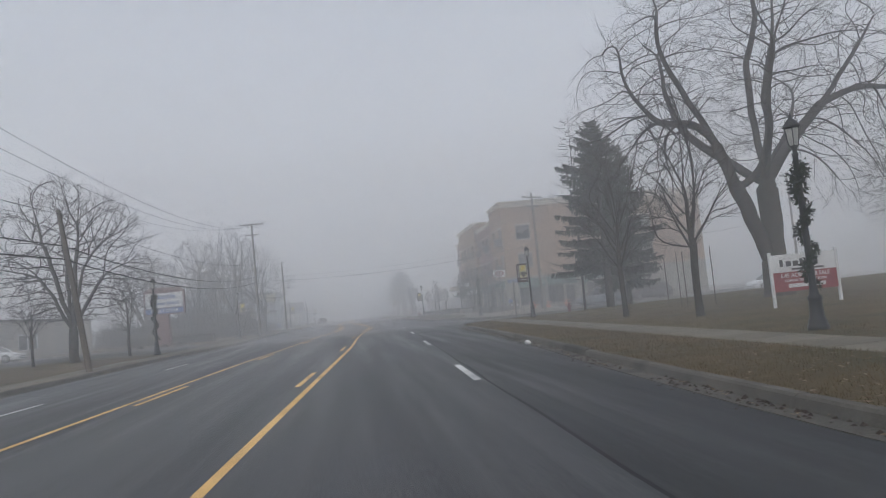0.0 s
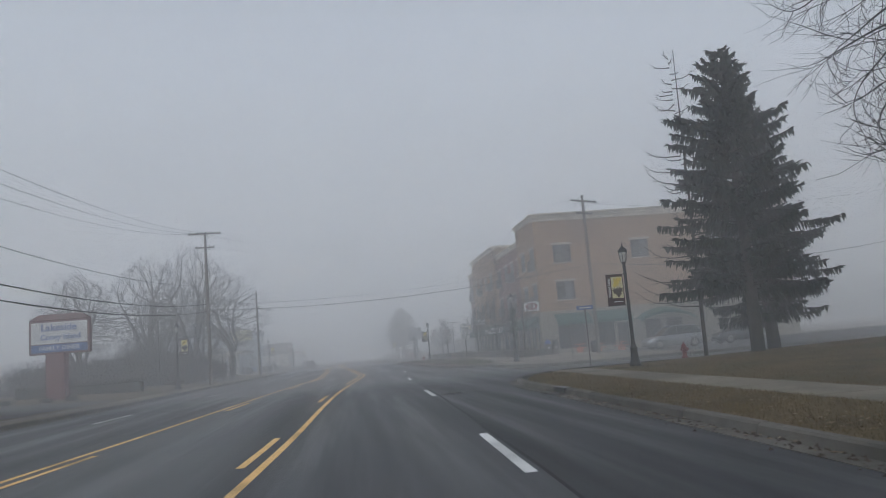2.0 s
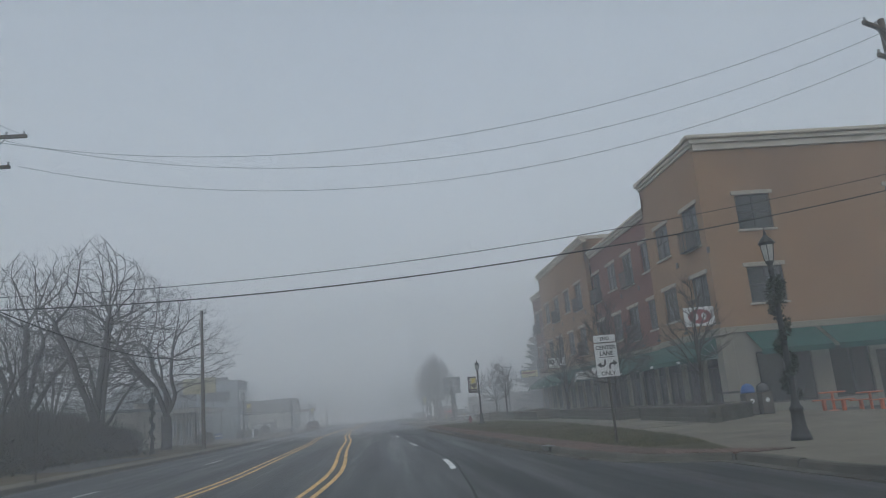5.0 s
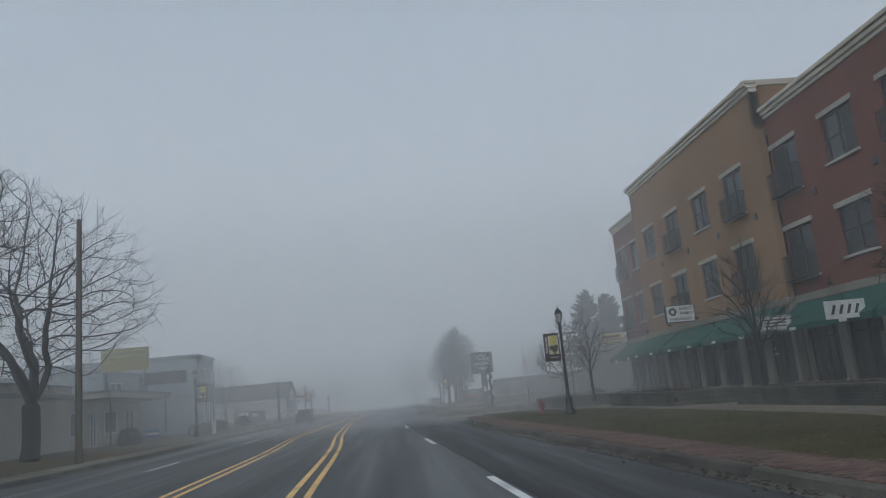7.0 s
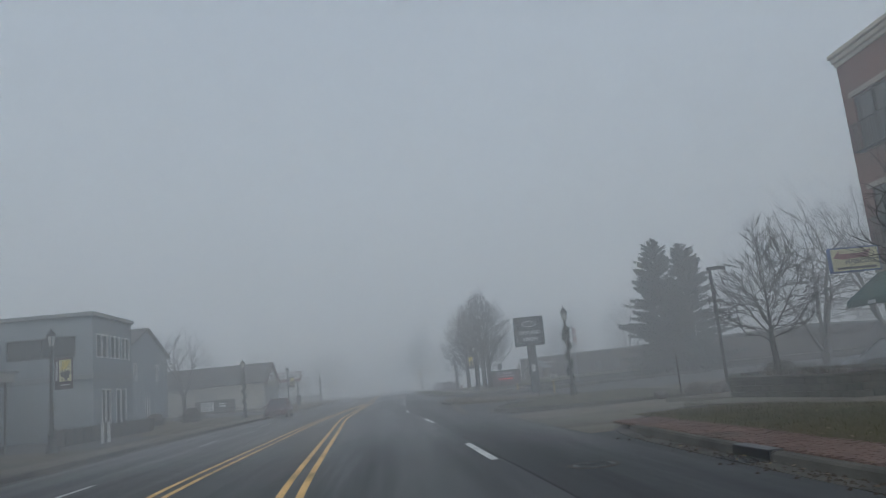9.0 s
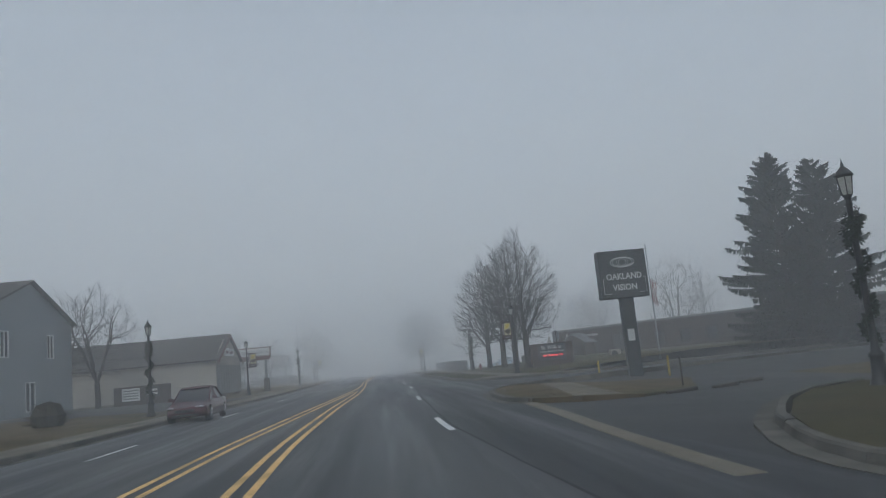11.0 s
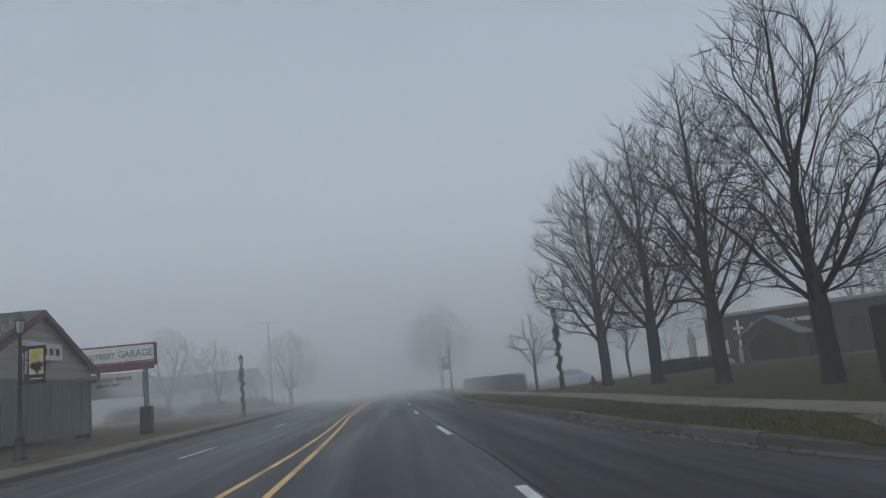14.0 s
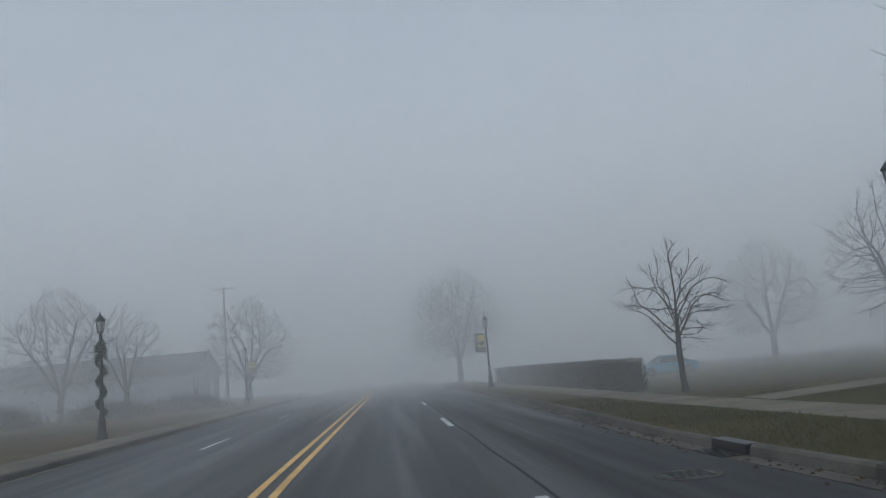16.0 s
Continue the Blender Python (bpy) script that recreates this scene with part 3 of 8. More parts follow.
walk_a0 = interp([(-20, 6.4), (19, 6.75), (33, 7.2), (45, 7.55), (60, 8.0)])
walk_a = lambda y: walk_a0(y)
walk_b = lambda y: walk_a0(y) + 1.5
kr_in = lambda y: kerb_r(y) + 0.17 if y < 51 else 5.5 + 0.055 * (y - 51) ** 2
paved("sidewalk_park", walk_a, walk_b, -14, 58.2, 1.52, CONCRETE, "plain concrete sidewalk in slabs across the grass", lambda x, y: 0.15)
lawn("verge_park", kr_in, walk_a, -30, 57.0, lambda x, y: 0.14, GRASS, "brown winter grass verge strewn with dead leaves", 5, 1.0, 0.02)
lawn("lawn_park", walk_b, const(60), -40, 58.4, lambda x, y: z_right(x, y), GRASS, "wide lawn of dull brown winter grass", 22, 1.5)

# the side street, the plaza and the parking lot
lot = Geo().prism([(8.2, 55), (60, 55), (60, 98), (20, 98), (20, 68), (8.4, 68)], -0.3, -0.004)
structure("side_street", lot, ASPHALT_OLD, "old grey asphalt side street and parking lot", "road")
plaza = Geo().prism([(20.3, 67.3), (20.3, 97), (17.7, 97), (17.7, 103), (10.2, 103), (9.3, 80), (8.98, 78.5), (9.05, 75), (9.55, 72), (11, 69.4), (14, 67.9)], -0.3, 0.13)
structure("plaza", plaza, CONCRETE, "pale concrete plaza at the shop corner", "pavement")
grass_c0 = interp([(79, 9.0), (82, 9.9), (86, 10.7), (95, 11.5), (107, 12.3), (113, 12.4), (123, 12.2), (128, 11.5), (134, 10.2), (137, 8.8)])
brick_a = lambda y: kerb_r2(y) if y > 84 else float(np.interp(y, [75, 78.4, 79.1, 80.1, 82, 84], [8.9, 8.85, 8.3, 7.5, 7.0, kerb_r2(84)]))
brick_b = lambda y: brick_a(y) + 1.25
lawn("verge_shops", brick_b, lambda y: max(grass_c0(y), brick_b(y) + 0.05), 79.6, 135.5, lambda x, y: 0.15, GREEN, "green and brown grass verge before the shops", 8, 1.0, 0.02)
shop_walk = lambda y: grass_c0(y)
paved("sidewalk_shops", shop_walk, lambda y: grass_c0(y) + 2.0, 92, 138, 1.52, CONCRETE, "concrete sidewalk in slabs along the shop planters", 0.16)
apron = Geo().prism([(13.5, 92), (17.85, 97), (17.85, 142), (10, 142), (11.5, 137), (13.6, 129), (14.2, 110)], -0.3, 0.14)
structure("shop_terrace", apron, CONCRETE, "concrete terrace between planters and shop fronts", "pavement")

drive_low = sheet(lambda y: road_edge_r(y) - 0.1, const(60), 131, 188, 2.0, 14, lambda x, y: -0.006 - 0.045 * max(0, x - 5.5) if y > 145 else -0.006)
structure("parking_lot", drive_low, ASPHALT_OLD, "old patched asphalt parking lot and driveways", "road")
gutter_x = interp([(150, 3.3), (154, 3.42), (157, 3.57), (159.5, 3.71), (164.5, 3.88)], 3)
paved("gutter_strip", gutter_x, lambda y: gutter_x(y) + 0.36, 149.0, 164.3, 1.6, CONCRETE, "cracked pale concrete gutter strip along the driveway mouth", 0.015)
apron_in = interp([(132.6, 5.2), (133.4, 5.6), (135.2, 6.7), (136.6, 8.4), (137.6, 11.0), (144.2, 11.0)], 3)
paved("driveway_apron", lambda y: 4.72 - 0.02 * (y - 133), apron_in, 132.8, 144.2, 2.3, CONCRETE, "pale concrete driveway apron in large slabs", 0.012)
def street_z(x, y):
    low = -0.045 * max(0, x - 5.5)
    return 0.002 + low * max(0, 1 - max(0, y - 176) / 5)


street2 = sheet(lambda y: 5.0, const(60), 176, 192, 1.0, 12, street_z)
structure("church_street", street2, ASPHALT_OLD, "old asphalt side street beside the church lawn", "road")
isl = Geo().prism([(4.8, 148.3), (5.4, 146.7), (7.4, 145.5), (13, 144.6), (14, 157.5), (10.8, 158), (9.1, 157.2), (7.6, 155.4), (6.2, 153), (5.1, 150.3)], -0.4, 0.11)
structure("grass_island", isl, GREEN, "small worn grass island by the driveway", "grass")
def island_z(x, y):
    return max(0.12 - 0.075 * max(0, x - 5.5), 0.012 - 0.045 * max(0, x - 5.5))


island_a = interp([(162.5, 5.6), (163.6, 4.2), (165, 3.85), (169, 3.85), (172, 4.15), (174, 4.7), (175.8, 5.7), (177.2, 7.6), (178.7, 10.6), (180.4, 14.8)], 3)
island_b = interp([(162.5, 7.0), (166, 10.2), (172, 12.5), (178, 15), (180.5, 15.2)], 3)
isl2 = sheet(island_a, island_b, 162.7, 180.2, 1.0, 16, island_z, 0.02)
edge = [(island_b(y), y) for y in np.arange(180.2, 162.7, -0.5)] + [(island_b(162.7), 162.7), (island_a(162.7), 162.7)] + [(island_a(y), y) for y in np.arange(163.2, 180.2, 0.5)]
n_ = len(isl2.v)
isl2.v += [(x, y, island_z(x, y) + 0.01) for x, y in edge] + [(x, y, island_z(x, y) - 0.5) for x, y in edge]
isl2.f += [(n_ + k, n_ + k + 1, n_ + len(edge) + k + 1, n_ + len(edge) + k) for k in range(len(edge) - 1)]
structure("sign_island", isl2, GRASS, "worn grass island with a sidewalk strip across it", "grass")
paved("island_walk", lambda y: 5.3 + 0.14 * (y - 164), lambda y: 6.8 + 0.14 * (y - 164), 163.0, 176.8, 1.5, CONCRETE, "short concrete walk across the grass island", lambda x, y: island_z(x, y) + 0.025)
walk_c = interp([(188, 8.2), (195, 7.7), (205, 7.3), (214, 7.5), (228, 7.0), (236, 6.6), (300, 7.0)])
lawn("verge_church", lambda y: kerb_r3(y) + 0.17 if y > 192 else 5.7 + 0.2 * (192 - y), walk_c, 191.5, 300, lambda x, y: 0.14, GREEN, "short green verge between kerb and walk", 5, 1.0, 0.02)
paved("sidewalk_church", walk_c, lambda y: walk_c(y) + 1.6, 189.5, 300, 1.52, CONCRETE, "concrete sidewalk in slabs along the church lawn", 0.15)
lawn("lawn_church", lambda y: walk_c(y) + 1.6, const(60), 189, 300, lambda x, y: z_right(x, y), GREEN, "green church lawn rising from the walk", 20, 1.5)
corner_d = Geo().prism([(5.6, 191.6), (6.4, 190.3), (8.2, 188.6), (11, 187.3), (13, 187.4), (12.6, 190.6), (9.6, 193), (8.2, 196), (7.4, 196)], -0.2, 0.145)
structure("walk_corner", corner_d, CONCRETE, "sandy concrete corner where the walks meet", "pavement")
cross_walk = Geo().prism([(8.4, 231.5), (8.5, 233.2), (14, 235.6), (30, 238.5), (30, 237), (14, 234)], -0.2, 0.165)
structure("lawn_path", cross_walk, CONCRETE, "narrow concrete path across the lawn", "pavement")

paved("sidewalk_left", lambda y: kerb_l(y) - 1.75, lambda y: kerb_l(y) - 0.16, -14, 300, 1.52, CONCRETE, "worn concrete sidewalk on the far side", 0.15)
lawn("verge_left", const(-70), lambda y: kerb_l(y) - 1.75, -40, 330, z_left, GRASS, "rough ground and grass on the far side", 24, 2.5)
for ya, yb, nm in ((58, 70, "diner_drive"), (100, 112, "bare_yard"), (148, 157, "shop_yard"), (186, 204, "garage_yard")):
    yard = sheet(lambda y: -40, lambda y: kerb_l(y) - 1.8, ya, yb, 1.5, 12, lambda x, y: z_left(x, y) + 0.05)
    structure(nm, yard, ASPHALT_OLD, "old asphalt yard beside the road", "pavement")

# sewer lids and a storm drain
for x, y in ((2.9, 51.5), (3.3, 127.2), (2.95, 223.5)):
    lid = thing("manhole_cover", x, y, 0.0, "round cast iron manhole cover set in the asphalt", "manhole cover", "manhole covers")
    Geo().lathe([(0.42, 0.0), (0.42, 0.008), (0.39, 0.012), (0.34, 0.006)], 24).under("ring", RUST, lid)
    cover = Geo().lathe([(0.33, 0.0), (0.33, 0.01), (0.3, 0.013)], 24).under("lid", IRON, lid)
    for k in range(-3, 4):
        Geo().box(-0.25, 0.25, k * 0.075 - 0.012, k * 0.075 + 0.012, 0.012, 0.018).under("rib", IRON, cover)
for f, y in ((kerb_r, 47.2), (kerb_r2, 86.5), (kerb_r2, 126.0), (kerb_r3, 204.5), (kerb_r3, 225.0)):
    inlet = thing("storm_drain", f(y), y, 0.0, "dark storm drain inlet in the kerb", "drain", "storm drains")
    Geo().box(-0.03, 0.2, -0.55, 0.55, 0.02, 0.165, 0.01).under("mouth", IRON, inlet)
    g = Geo()
    for k in range(-4, 5):
        g.box(-0.36, -0.03, k * 0.11 - 0.02, k * 0.11 + 0.02, 0.008, 0.022)
    g.under("grate", IRON, inlet)

# ---- street lamps ----


def leaf_shape(cx, cz, size, turn, lobes=5):
    """A pointed, lobed leaf as an outline in a plane."""
    pts = []
    for k in range(lobes * 2 + 1):
        a = math.pi * (k / (lobes * 2)) - math.pi / 2
        r = size * (1.0 if k % 2 == 0 else 0.45) * (0.75 + 0.25 * math.cos(a * 0.5))
        pts.append((cx + r * math.cos(a + turn), cz + r * math.sin(a + turn)))
    pts.append((cx - size * 0.5 * math.cos(turn), cz - size * 0.5 * math.sin(turn)))
    return pts


def garland_geo(rng, z0, z1, radius, turns, wide=0.11, count=900):
    g = Geo()
    for _ in range(count):
        u = rng.random()
        a = 2 * math.pi * turns * u
        z = z0 + (z1 - z0) * u
        c = Vector((radius * math.cos(a), radius * math.sin(a), z))
        d = Vector((rng.gauss(0, 1), rng.gauss(0, 1), rng.gauss(0, 1))).normalized()
        p = c + d * wide * rng.uniform(0.2, 1.0)
        e = Vector((rng.gauss(0, 1), rng.gauss(0, 1), rng.gauss(0, 1))).normalized()
        s = d.cross(e).normalized() * 0.028
        tip = d * rng.uniform(0.06, 0.1)
        g.add([p - s, p + s, p + tip + s * 0.3], [(0, 1, 2)])
    return g


LAMP_SHAFT = [(0.24, 0.0), (0.24, 0.1), (0.21, 0.13), (0.21, 0.2), (0.17, 0.26), (0.15, 0.5), (0.145, 0.66), (0.165, 0.69), (0.165, 0.74), (0.11, 0.8),
              (0.085, 0.95), (0.08, 1.0), (0.062, 3.95), (0.075, 3.97), (0.075, 4.03), (0.05, 4.06), (0.06, 4.12), (0.1, 4.18), (0.1, 4.21)]


def street_lamp(x, y, z, kind, side, seed):
    label = ("black iron street lamp wound with a dark evergreen garland" if kind == "garland" else "black iron street lamp with a hanging leaf-print town banner")
    lamp = thing("street_lamp", x, y, z, label, "street lamp", "street lamps")
    Geo().lathe(LAMP_SHAFT, 16, flute=0.05).under("post", IRON, lamp, "fluted black iron post", True)
    Geo().lathe([(0.1, 4.21), (0.125, 4.3), (0.165, 4.62)], 6).under("lantern_glass", LANTERN, lamp, "frosted lantern glass")
    g = Geo()
    for k in range(6):
        a = math.pi * k / 3
        g.tube([(0.105 * math.cos(a), 0.105 * math.sin(a), 4.2), (0.13 * math.cos(a), 0.13 * math.sin(a), 4.3), (0.175 * math.cos(a), 0.175 * math.sin(a), 4.64)], 0.013, 4)
    g.lathe([(0.185, 4.6), (0.185, 4.64)], 6)
    g.under("lantern_frame", IRON, lamp)
    Geo().lathe([(0.2, 4.64), (0.19, 4.67), (0.12, 4.77), (0.05, 4.84), (0.03, 4.87), (0.04, 4.9), (0.015, 4.95), (0.006, 5.05)], 12).under("cap", IRON, lamp, "", True)
    rng = random.Random(seed)
    if kind == "garland":
        g = garland_geo(rng, 0.95, 3.75, 0.115, 3.1 + rng.uniform(-0.3, 0.3), 0.12, 1500)
        tuft = garland_geo(rng, 3.2, 3.75, 0.06, 1.0, 0.2, 500)
        g.add(tuft.v, tuft.f).under("garland", GARLAND, lamp, "bushy dark evergreen garland")
    else:
        s = side
        for zz in (3.72, 2.46):
            Geo().tube([(0, 0, zz), (s * 0.86, 0, zz)], 0.014, 6).lathe([(0.085, zz - 0.03), (0.085, zz + 0.03)], 10).under("banner_arm", IRON, lamp)
        x0, x1 = sorted((s * 0.12, s * 0.84))
        banner = Geo()
        n = 9
        for i in range(n + 1):
            zz = 2.47 + 1.24 * i / n
            for k in range(5):
                xx = x0 + (x1 - x0) * k / 4
                banner.v.append((xx, 0.025 * math.sin(i * 1.3 + k * 0.6), zz))
        banner.f = [(i * 5 + k, i * 5 + k + 1, (i + 1) * 5 + k + 1, (i + 1) * 5 + k) for i in range(n) for k in range(4)]
        cloth = banner.under("banner", MAROON, lamp, "maroon banner with a cream leaf print")
        sol = cloth.modifiers.new("cloth", "SOLIDIFY")
        sol.thickness = 0.006
        for d in (-0.034, 0.034):
            px0, px1 = x0 + 0.2, x1 - 0.05
            Geo().slab([(px0, 2.76), (px1, 2.76), (px1, 3.62), (px0, 3.62)], "y", d, d + 0.003 * (1 if d > 0 else -1)).under("print_panel", CREAM, cloth, "cream printed panel")
            e = d * 1.14
            pm = (px0 + px1) / 2
            leafs = Geo()
            for cx, cz, sz, tn in ((pm - 0.02, 3.42, 0.24, 0.5), (pm + 0.1, 3.5, 0.17, 2.2), (pm - 0.1, 3.3, 0.15, -0.8)):
                leafs.slab(leaf_shape(cx, cz, sz, tn), "y", e, e * 1.06)
            leafs.under("leaf_print", LEAFYELLOW, cloth)
            leafs = Geo()
            for cx, cz, sz, tn in ((pm, 2.98, 0.24, 1.2), (pm + 0.11, 3.08, 0.17, 0.2), (pm - 0.1, 3.05, 0.17, 2.6), (pm + 0.02, 2.84, 0.1, 0.4)):
                leafs.slab(leaf_shape(cx, cz, sz, tn), "y", e * 1.07, e * 1.13)
            leafs.slab([(pm - 0.012, 2.78), (pm + 0.012, 2.78), (pm + 0.02, 3.2), (pm - 0.005, 3.2)], "y", e * 1.07, e * 1.13)
            leafs.under("leaf_print", LEAFBROWN, cloth)
            face = SOUTH if d < 0 else pose(0, 0, 0, 90, 0, 180)
            lettering("Walled Lake", 0.16, WHITE, cloth, Matrix.Translation((x0 + 0.1, e * 1.02, 3.18)) @ face @ pose(0, 0, 0, 0, 0, 90), squeeze=0.95)
            Geo().slab([(x0 + 0.24, 2.6), (x1 - 0.1, 2.6), (x1 - 0.1, 2.635), (x0 + 0.24, 2.635)], "y", e, e * 1.05).under("print_bar", WHITE, cloth)
    return lamp


for n, (x, y, z, kind, side) in enumerate((
        (9.15, 21.7, 0.13, "garland", -1), (10.93, 56.4, 0.12, "banner", -1), (11.28, 80.2, 0.12, "garland", -1), (9.39, 123.3, 0.15, "banner", -1),
        (10.15, 156.4, 0.02, "garland", -1), (9.19, 194.6, 0.14, "banner", -1), (10.04, 228.4, 0.15, "garland", -1), (6.5, 266.0, 0.13, "banner", -1),
        (-13.83, 55.4, 0.2, "garland", 1), (-13.3, 85.5, 0.15, "banner", 1), (-14.4, 118.0, 0.2, "garland", 1), (-13.28, 146.6, 0.25, "banner", 1),
        (-12.4, 181.5, 0.15, "garland", 1), (-12.53, 210.5, 0.2, "banner", 1), (-11.78, 244.9, 0.1, "garland", 1), (-12.2, 278.0, 0.1, "banner", 1))):
    street_lamp(x, y, z, kind, side, 40 + n)

# ---- bare trees ----


def profile_points(rng, count, profile, cx=0.0, cy=0.0, flat=1.0, clump=0.0, seed=0):
    """Points spread through a crown: profile gives (height, radius); more of them towards the outside."""
    zs, rs = [p[0] for p in profile], [p[1] for p in profile]
    out = []
    while len(out) < count:
        z = rng.uniform(zs[0], zs[-1])
        r = float(np.interp(z, zs, rs))
        if rng.random() * max(rs) > r:
            continue
        a, q = rng.uniform(0, 2 * math.pi), r * math.sqrt(rng.random()) ** 0.8
        p = (cx + q * math.cos(a), cy + q * math.sin(a) * flat, z)
        if clump and noise.noise(Vector(p) * 0.55 + Vector((seed, 0, 0))) < clump - 0.45:
            continue
        out.append(p)
    return np.array(out)


def along_guide(points, step, rng, wob):
    """A soft curve through a few points, cut into steps."""
    pts = [Vector(p) for p in points]
    out = []
    for k in range(len(pts) - 1):
        p0, p1, p2, p3 = pts[max(k - 1, 0)], pts[k], pts[k + 1], pts[min(k + 2, len(pts) - 1)]
        n = max(1, round((p2 - p1).length / step))
        for i in range(n):
            t = i / n
            q = 0.5 * (2 * p1 + (p2 - p0) * t + (2 * p0 - 5 * p1 + 4 * p2 - p3) * t * t + (3 * p1 - p0 - 3 * p2 + p3) * t ** 3)
            out.append(q + Vector((rng.gauss(0, wob), rng.gauss(0, wob), 0)))
    return out + [pts[-1]]


def bare_tree(seed, guides, cloud, trunk_r, step=0.3, reach=2.2, kill=0.45, up=0.15, tip=0.0055, wob=0.03, twigs=3, twig_len=(0.2, 0.55), flare=1.35, slim=0.6, keep_on=0.9):
    """Branches that grow from guide stems towards the points of a crown and thicken downwards with all that they carry."""
    rng = random.Random(seed)
    pos, par = [], []
    for g in guides:
        line_ = along_guide(g, step, rng, wob)
        if not pos:
            last = -1
        else:
            last = min(range(len(pos)), key=lambda k: (pos[k] - line_[0]).length)
            line_ = line_[1:]
        for p in line_:
            pos.append(p)
            par.append(last)
            last = len(pos) - 1
    low = next(k for k, p in enumerate(pos) if p.z > min(q[2] for q in cloud) * 0.75)
    P, made = np.array(pos, dtype=float), len(pos)
    nr = np.random.default_rng(seed)
    att = cloud.copy()
    near, who = np.full(len(att), 1e9), np.zeros(len(att), dtype=int)

    def meet(start):
        for k in range(start, len(P), 400):
            d = np.linalg.norm(att[:, None, :] - P[None, k:k + 400, :], axis=2)
            j = d.argmin(axis=1)
            m = d[np.arange(len(att)), j]
            better = m < near
            near[better], who[better] = m[better], j[better] + k

    meet(low)
    grown = {}
    for _ in range(70):
        keep = near > kill
        att, near, who = att[keep], near[keep], who[keep]
        use = near < reach
        if not use.any():
            break
        ids = who[use]
        way = (att[use] - P[ids]) / near[use][:, None]
        total = np.zeros((len(P), 3))
        np.add.at(total, ids, way)
        hit = np.unique(ids)
        d = total[hit]
        d /= np.maximum(np.linalg.norm(d, axis=1), 1e-6)[:, None]
        bend = np.array([0.5 if i not in grown and i >= made else -0.3 for i in hit])
        old = np.array([P[i] - P[par[i]] if par[i] >= 0 else (0, 0, step) for i in hit])
        ahead = (d * old).sum(axis=1) / step > bend
        hit, d, old = hit[ahead], d[ahead], old[ahead]
        d = d + keep_on * old / step + nr.normal(0, 0.07, d.shape)
        d[:, 2] += up
        d /= np.linalg.norm(d, axis=1)[:, None]
        fresh = []
        for i, v in zip(hit, d):
            grown[i] = grown.get(i, 0) + 1
            if grown[i] <= 3:
                fresh.append((i, P[i] + v * step))
        if not fresh:
            break
        start = len(P)
        P = np.vstack([P, [f[1] for f in fresh]])
        par += [int(f[0]) for f in fresh]
        meet(start)
    n = len(P)
    kids = [[] for _ in range(n)]
    for i, p in enumerate(par):
        if p >= 0:
            kids[p].append(i)
    ends = sum(1 for k in kids if not k)
    power = max(1.5, math.log(ends) / math.log(trunk_r / tip))
    load = [0.0] * n
    for i in range(n - 1, -1, -1):
        if not kids[i]:
            load[i] = 1.0
        if par[i] >= 0:
            load[par[i]] += load[i]
    rad = [tip * v ** (1 / power) for v in load]
    for _ in range(2):
        Q = P.copy()
        for i in range(n):
            if par[i] >= 0 and kids[i]:
                main = max(kids[i], key=lambda k: load[k])
                Q[i] = 0.5 * P[i] + 0.25 * P[par[i]] + 0.25 * P[main]
        P = Q
    trunk, limb = Geo(), Geo()
    todo, first = [(0, -1, 1.0)], True
    while todo:
        i, origin, thin = todo.pop()
        if origin >= 0:
            thin = min(thin, slim * thin * rad[origin] / rad[i]) if rad[origin] > 0.05 else thin
        chain = [origin, i] if origin >= 0 else [i]
        while kids[i]:
            order = sorted(kids[i], key=lambda k: -load[k])
            todo += [(k, i, thin) for k in order[1:]]
            i = order[0]
            chain.append(i)
        pts = [Vector(P[k]) for k in chain]
        rr = [max(tip, rad[k] * thin) for k in chain]
        if origin >= 0:
            rr[0] = rr[1]
        if first:
            rr = [r * (1 + (flare - 1) * max(0.0, 1 - (p.z - pts[0].z) / 0.9) ** 2) for r, p in zip(rr, pts)]
        top = rr[0]
        (trunk if first else limb).tube(pts, rr, 12 if first else 7 if top > 0.06 else 5 if top > 0.025 else 3, False)
        first = False
    for i in range(n):
        if rad[i] > 0.022 or par[i] < 0 or i < low:
            continue
        d0 = Vector(P[i] - P[par[i]]).normalized()
        for k in range(twigs if not kids[i] else (1 if rng.random() < 0.55 else 0)):
            d = side_dir(d0, (rng.uniform(0.0, 0.25) if k == 0 else rng.uniform(0.3, 0.8)) if not kids[i] else rng.uniform(0.5, 1.0), rng.uniform(0, 6.3))
            d = (d + Vector((0, 0, up * 0.6))).normalized()
            p, ln = Vector(P[i]), rng.uniform(*twig_len) * (1.9 if k == 0 and not kids[i] else 1.0)
            limb.tube([p, p + d * ln * 0.5, p + (d + Vector((rng.gauss(0, 0.15), rng.gauss(0, 0.15), rng.gauss(0.08, 0.1)))).normalized() * ln], [tip * 0.95, tip * 0.8, tip * 0.5], 3, False)
    return trunk.mesh("trunk", BARK, True), limb.mesh("crown", TWIG, True)


def side_dir(d, ang, roll):
    u = d.cross(Vector((0, 0, 1)) if abs(d.z) < 0.9 else Vector((1, 0, 0))).normalized()
    v = d.cross(u)
    return (d * math.cos(ang) + (u * math.cos(roll) + v * math.sin(roll)) * math.sin(ang)).normalized()


